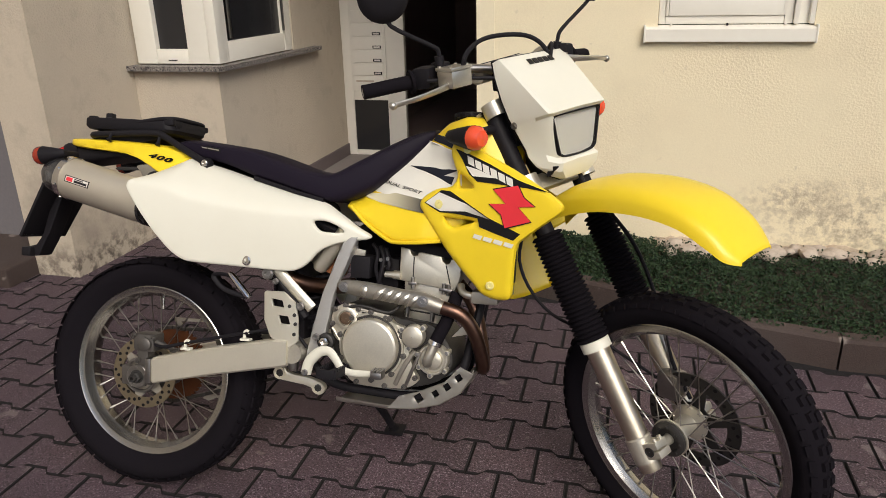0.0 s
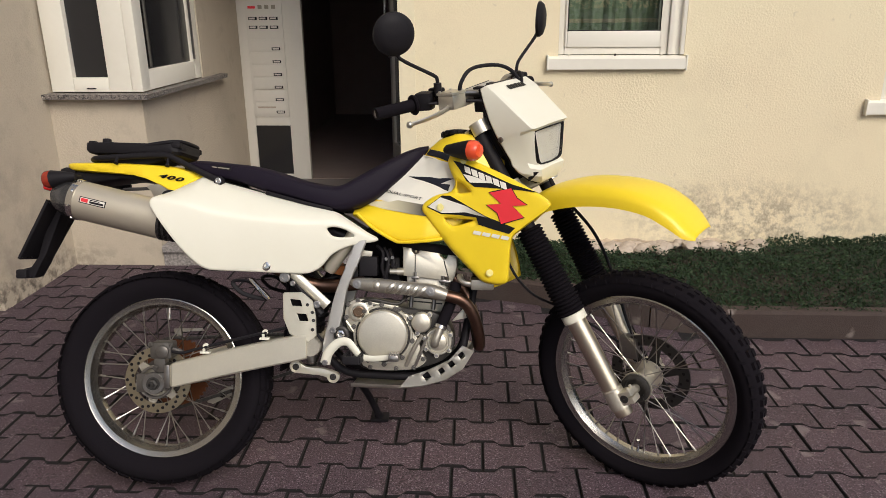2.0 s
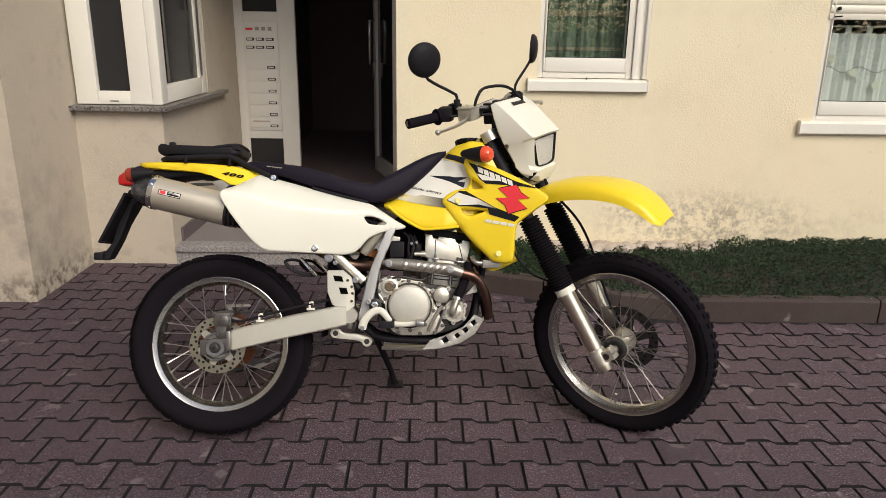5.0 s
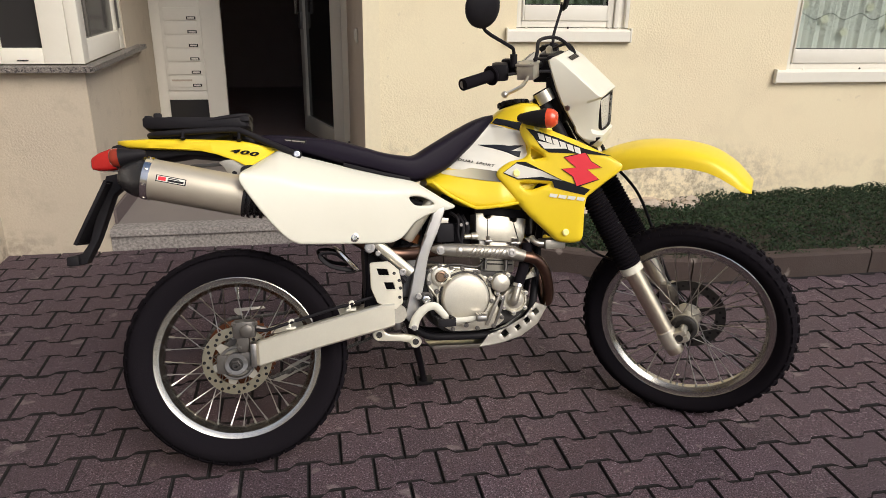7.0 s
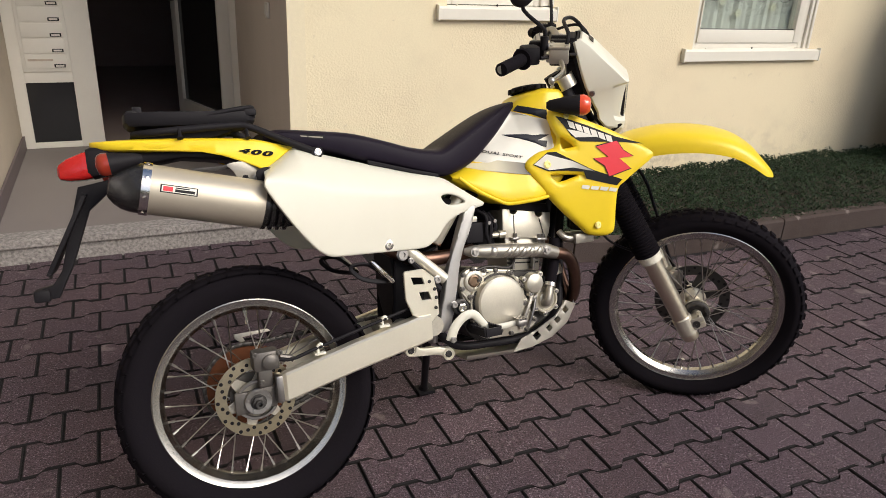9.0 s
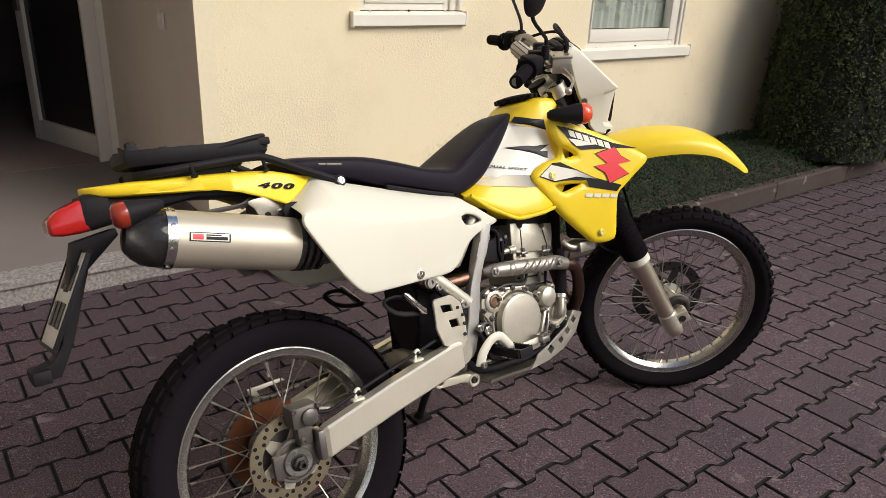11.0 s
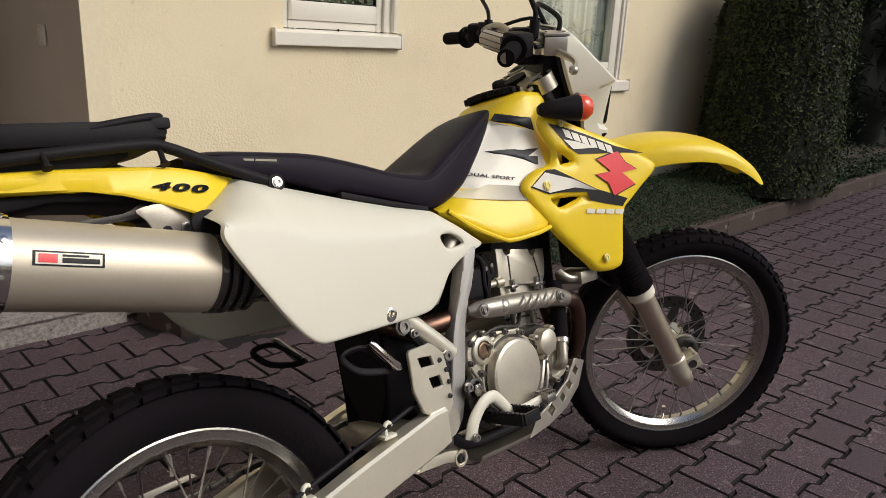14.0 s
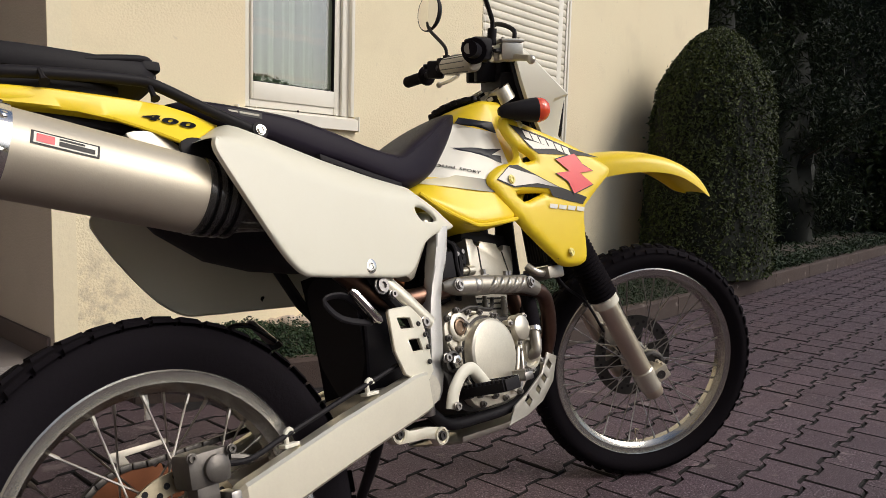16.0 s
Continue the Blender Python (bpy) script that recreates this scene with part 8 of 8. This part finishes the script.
pl, nm = [], []
while len(pl) < 85000:
    x = -0.36 + 6.2 * rng.random() ** 1.25
    y = kerb_y(x) + 0.02 + (FACE - kerb_y(x) - 0.02) * rng.random()
    if kerb_y(x) > FACE - 0.05:
        continue
    bare = min(1.0, 1.6 * math.exp(-((x - 0.95) / 0.48) ** 2)) * min(1.0, max(0.0, (y - 3.54) / 0.10))
    if rng.random() < bare * 0.97:
        continue
    tuft = 0.03 * noise.noise((x * 9, y * 9, 3.0)) + 0.02 * noise.noise((x * 23, y * 23, 1.0))
    over = 0.03 * max(0.0, 1 - (y - kerb_y(x)) / 0.08)
    pl.append((x, y, bed_z(x, y) + tuft + over + rng.uniform(-0.02, 0.03)))
    nm.append((0, -0.5, 1.0))
tagged(leaves("ground_cover", np.array(pl), np.array(nm), 0.0082, M_COVER), "low dark green ground cover filling the bed", "ground cover", "", "stuff")

# shaded bed under the conifers
bm = boxes(((5.3, FACE + 0.055, -0.1), (16.0, 7.6, 0.11)))
setting("bed_soil_far", bm, M_SOIL, "dark soil under the conifers", "ground")
xs = 5.1 + 8.0 * rng.random(34000) ** 1.3
ys = np.array([kerb_y(x) for x in xs]) + 0.03 + 2.6 * rng.random(34000) ** 1.5
zs = np.array([0.13 + 0.05 * noise.noise((x * 3, y * 3, 5.0)) for x, y in zip(xs, ys)]) + rng.uniform(0, 0.07, 34000)
tagged(leaves("undergrowth", np.stack([xs, ys, zs], 1), np.tile((0.0, -0.5, 1.0), (34000, 1)), 0.017, M_COVER), "low dark undergrowth below the conifers", "ground cover", "", "stuff")

stones = thing("rubble_stones", pose(0, 0, 0), "loose pale rubble stones at the foot of the facade", "stones", "stuff")
random.seed(5)
for i in range(78):
    bm = bmesh.new()
    x = random.uniform(0.45, 1.45)
    r = random.uniform(0.012, 0.052)
    bmesh.ops.create_icosphere(bm, subdivisions=2, radius=r)
    for v in bm.verts:
        v.co *= 1 + 0.3 * noise.noise(v.co * 30 + Vector((i * 3.0, 0, 0)))
        v.co.z *= 0.62
    y = FACE - random.uniform(0.02, 0.22)
    bmesh.ops.translate(bm, verts=bm.verts, vec=(x, y, bed_z(x, y) + r * 0.15))
    part("stone", bm, M_STONE, stones)

# crumbled plaster patch above the stones
bm = bmesh.new()
edge = [(0.40, 0.09)]
for i in range(46):
    x = 0.41 + 1.12 * i / 45
    edge.append((x, 0.155 + 0.022 * noise.noise((x * 7, 0.3, 1.0)) + 0.016 * noise.noise((x * 31, 0.7, 2.0))))
edge.append((1.54, 0.09))
plate(bm, edge, FACE - 0.005, FACE + 0.01)
setting("wall_patch", bm, mat("crumbled_plaster", (0.70, 0.58, 0.43), 0.95, 0, 0.7, 30, 0.8, (0.28, 0.2, 0.14), 0.5, 9), "crumbling bare plaster at the foot of the facade", "wall")


def clipped_bush(c, rx, ry, h, count):
    """A clipped columnar box bush: dense core, crown of small leaves, stem."""
    top = thing("clipped_bush", pose(*c), "tall clipped dark green columnar bush", "bush")

    def radius(t):
        # t from 0 foot to 1 crown
        return (0.80 + 0.20 * min(1.0, (1 - t) * 4)) * math.sqrt(max(0.0, 1 - max(0.0, (t - 0.62) / 0.38) ** 2.4)) * (1.04 - 0.16 * t)
    bm = bmesh.new()
    rings = []
    for k in range(24):
        t = k / 23 * 0.995
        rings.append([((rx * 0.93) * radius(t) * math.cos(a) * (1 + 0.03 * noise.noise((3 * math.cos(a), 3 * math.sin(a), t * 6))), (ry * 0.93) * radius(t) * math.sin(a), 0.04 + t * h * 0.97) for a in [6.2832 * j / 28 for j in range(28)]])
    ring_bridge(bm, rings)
    # core colour stands in for the shade between the leaves
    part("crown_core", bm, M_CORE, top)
    bm = bmesh.new()
    tube(bm, [(0, 0, -0.05), (0.01, 0, 0.12)], 0.05, 10)
    part("trunk", bm, M_BARK, top)
    a = rng.uniform(0, 2 * np.pi, count)
    t = rng.uniform(0, 1, count) ** 0.9
    rad = np.array([radius(q) for q in t])
    lump = np.array([noise.noise((4 * math.cos(p), 4 * math.sin(p), q * 9)) * 0.045 + noise.noise((11 * math.cos(p), 11 * math.sin(p), q * 25)) * 0.03 for p, q in zip(a, t)])
    k = 0.92 + lump + rng.uniform(-0.03, 0.05, count) + (rng.random(count) < 0.012) * rng.uniform(0.02, 0.09, count)
    p = np.stack([rx * rad * np.cos(a) * k, ry * rad * np.sin(a) * k, 0.04 + t * h * (0.985 + 0.02 * rng.random(count))], 1)
    nrm = np.stack([np.cos(a), np.sin(a), 0.3 + 2.0 * np.clip(t - 0.75, 0, 1)], 1)
    crown = leaves("crown", p, nrm, 0.016, M_BOX, 0.5, 0.8)
    crown.parent = top
    return top


clipped_bush((4.36, 3.30, 0.10), 0.67, 0.50, 1.96, 52000)


def pine(c, h, spread, seed, count):
    """A dense dark conifer: tapered trunk, limbs, and needle sprays along them."""
    random.seed(seed)
    top = thing("conifer", pose(*c), "tall dark bushy conifer", "tree", group="conifers beside the drive")
    bm = bmesh.new()
    tube(bm, [(0, 0, -0.1), (0.03, 0.02, h * 0.5), (0, 0, h)], [0.11, 0.07, 0.01], 10, 4)
    part("trunk", bm, M_BARK, top)
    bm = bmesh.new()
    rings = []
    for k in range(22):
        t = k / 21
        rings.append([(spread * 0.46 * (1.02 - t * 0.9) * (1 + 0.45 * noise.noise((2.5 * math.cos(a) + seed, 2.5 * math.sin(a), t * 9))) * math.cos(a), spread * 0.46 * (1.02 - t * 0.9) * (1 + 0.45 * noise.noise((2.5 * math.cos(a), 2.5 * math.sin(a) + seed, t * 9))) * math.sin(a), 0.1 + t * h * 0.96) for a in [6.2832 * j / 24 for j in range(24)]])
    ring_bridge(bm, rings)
    # dark hull added to block sky and fill in the crown's shade
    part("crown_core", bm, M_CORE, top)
    pl, nm = [], []
    limbs = 95
    for i in range(limbs):
        t = 0.03 + 0.95 * i / limbs
        a = i * 2.4 + random.uniform(-0.4, 0.4)
        ln = spread * (1.05 - t * 0.85) * random.uniform(0.75, 1.1)
        s = Vector((0, 0, t * h))
        e = s + Vector((math.cos(a) * ln, math.sin(a) * ln, ln * (random.uniform(0.25, 0.6) if t > 0.16 else random.uniform(-0.04, 0.30))))
        if i % 3 == 0:
            part("limb", tube(bmesh.new(), [s, s.lerp(e, 0.5) + Vector((0, 0, -0.05)), e], [0.022 * (1 - t) + 0.006, 0.012, 0.004], 5), M_BARK, top)
        k = int(count / limbs)
        for _ in range(k):
            q = random.uniform(0.15, 1.05)
            p = s.lerp(e, q) + Vector((random.gauss(0, 0.10), random.gauss(0, 0.10), random.gauss(0.02, 0.10)))
            pl.append(tuple(p))
            nm.append((math.cos(a), math.sin(a), 0.8))
    crown = leaves("crown", np.array(pl), np.array(nm), 0.058, M_PINE, 0.16, 0.9)
    crown.parent = top
    return top


for i, (c, h, sp) in enumerate((((6.7, 4.5, 0.05), 5.6, 1.25), ((8.3, 4.1, 0.05), 5.2, 1.25), ((9.9, 4.5, 0.05), 6.0, 1.35), ((6.6, 6.4, 0.05), 6.4, 1.5), ((11.9, 4.4, 0.05), 6.2, 1.5), ((14.2, 4.0, 0.05), 7.5, 1.9))):
    pine(c, h, sp, 11 + i, 30000)


def far_hedge(x0, x1, y0, y1, h, count, label, name="far_hedge"):
    """A loose far hedge of leaf clumps along a line."""
    n = count
    t = rng.random(n)
    hh = np.array([h * (0.75 + 0.45 * noise.noise((q * 9.0, 2.0, 0.0))) for q in t])
    z = hh * rng.random(n) ** 0.7
    thick = 0.9 * np.sqrt(np.clip(1 - (z / (hh + 1e-6)) ** 3, 0.05, 1))
    p = np.stack([x0 + (x1 - x0) * t + rng.normal(0, 0.2, n), y0 + (y1 - y0) * t + rng.uniform(-1, 1, n) * thick, z], 1)
    ob = leaves(name, p, np.tile((0.0, -0.3, 0.8), (n, 1)), 0.075, M_BOX, 0.6, 1.0)
    return tagged(ob, label, "hedge", "", "stuff")


far_hedge(11.5, 26, 3.2, 2.2, 2.6, 30000, "loose green hedge further down the drive")
far_hedge(-16, 22, -13, -12, 4.8, 60000, "row of garden shrubs across the drive")

# ---- paving ----
bm = bmesh.new()
for v in ((-400, -400), (400, -400), (400, 400), (-400, 400)):
    bm.verts.new((*v, -0.035))
bm.faces.new(bm.verts)
setting("ground", bm, M_YARD, "dusty grey yard ground around the paving", "ground")
setting("joint_bed", boxes(((-7.0, -4.4, -0.034), (15.2, 5.4, -0.0085))), M_JOINT, "dark sandy bed in the paving joints", "ground")

PL, PW, STEP = 0.196, 0.1375, 0.0105


def paver_outline(g=0.0030, gy=0.0036):
    """Interlocking double-T stone: wide ends, waisted middle, with slanted shoulders."""
    hx, hy = PL / 2 - g, PW / 2
    a, d = PL / 4 - 0.0008, 0.009
    half = [(hx, hy + STEP - gy), (a + d + 0.004, hy + STEP - gy), (a + d - 0.0015, hy + STEP - gy - 0.0022), (a - d + 0.0015, hy - STEP - gy + 0.0022), (a - d - 0.004, hy - STEP - gy)]
    up = [(-x, y) for x, y in half] + half[::-1]
    return up + [(-x, -y) for x, y in up]


def paver_mesh(bm, m, z=0.0, c=0.003):
    o = paver_outline()
    k = len(o)
    inner = [(x - math.copysign(c, x), y - math.copysign(c, y)) for x, y in o]
    top = [bm.verts.new(m @ Vector((x, y, z))) for x, y in inner]
    mid = [bm.verts.new(m @ Vector((x, y, z - c))) for x, y in o]
    low = [bm.verts.new(m @ Vector((x, y, z - 0.03))) for x, y in o]
    bm.faces.new(top[::-1])
    # bevels and sides take the colour darkened for joint shade
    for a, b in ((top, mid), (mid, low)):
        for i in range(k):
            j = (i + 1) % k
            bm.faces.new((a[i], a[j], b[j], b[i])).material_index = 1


paving = thing("pavement", pose(0, 0, 0), "brown-grey interlocking concrete paving stones with sandy joints", "paving", "structure")
bm = bmesh.new()
paver_mesh(bm, Matrix())
bmesh.ops.recalc_face_normals(bm, faces=bm.faces)
stone_me = bpy.data.meshes.new("paver")
bm.to_mesh(stone_me)
bm.free()
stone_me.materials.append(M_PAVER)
stone_me.materials.append(M_PAVER_SIDE)
rest_v, rest_f = [], []
tmpl = bmesh.new()
paver_mesh(tmpl, Matrix())
tmpl.verts.index_update()
tv = np.array([v.co[:] for v in tmpl.verts])
tf = [[v.index for v in f.verts] for f in tmpl.faces]
tm = [f.material_index for f in tmpl.faces]
tmpl.free()
random.seed(3)
for r in range(-31, 28):
    for c in range(-35, 77):
        x = 0.058 + PL * c + (PL / 2 if r % 2 else 0.0)
        y = 0.061 + PW * r + 0.008 * x
        if y > kerb_y(x) - 0.02 and x > -0.45:
            continue
        if x < -0.2 and y > 3.86 or (x < -2.45 and y > 3.15) or y < -4.3:
            continue
        z = random.uniform(-0.0022, 0.0022)
        rx, ry, rz = (random.uniform(-0.5, 0.5) for _ in range(3))
        m = pose(x, y, z, rx, ry, rz + 0.46)
        if -1.45 < x < 1.95 and 0.55 < y < 2.9:
            ob = new("paver", stone_me)
            ob.parent = paving
            ob.matrix_basis = m
        else:
            mm4 = np.array(m)
            base = len(rest_v)
            rest_v += (tv @ mm4[:3, :3].T + mm4[:3, 3]).tolist()
            rest_f += [[i + base for i in f] for f in tf]
me = bpy.data.meshes.new("pavers_beyond")
me.from_pydata(rest_v, [], rest_f)
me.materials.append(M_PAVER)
me.materials.append(M_PAVER_SIDE)
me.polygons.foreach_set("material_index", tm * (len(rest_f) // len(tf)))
ob = new("pavers_beyond", me)
ob.parent = paving
tagged(ob, "", "", "", "stuff")
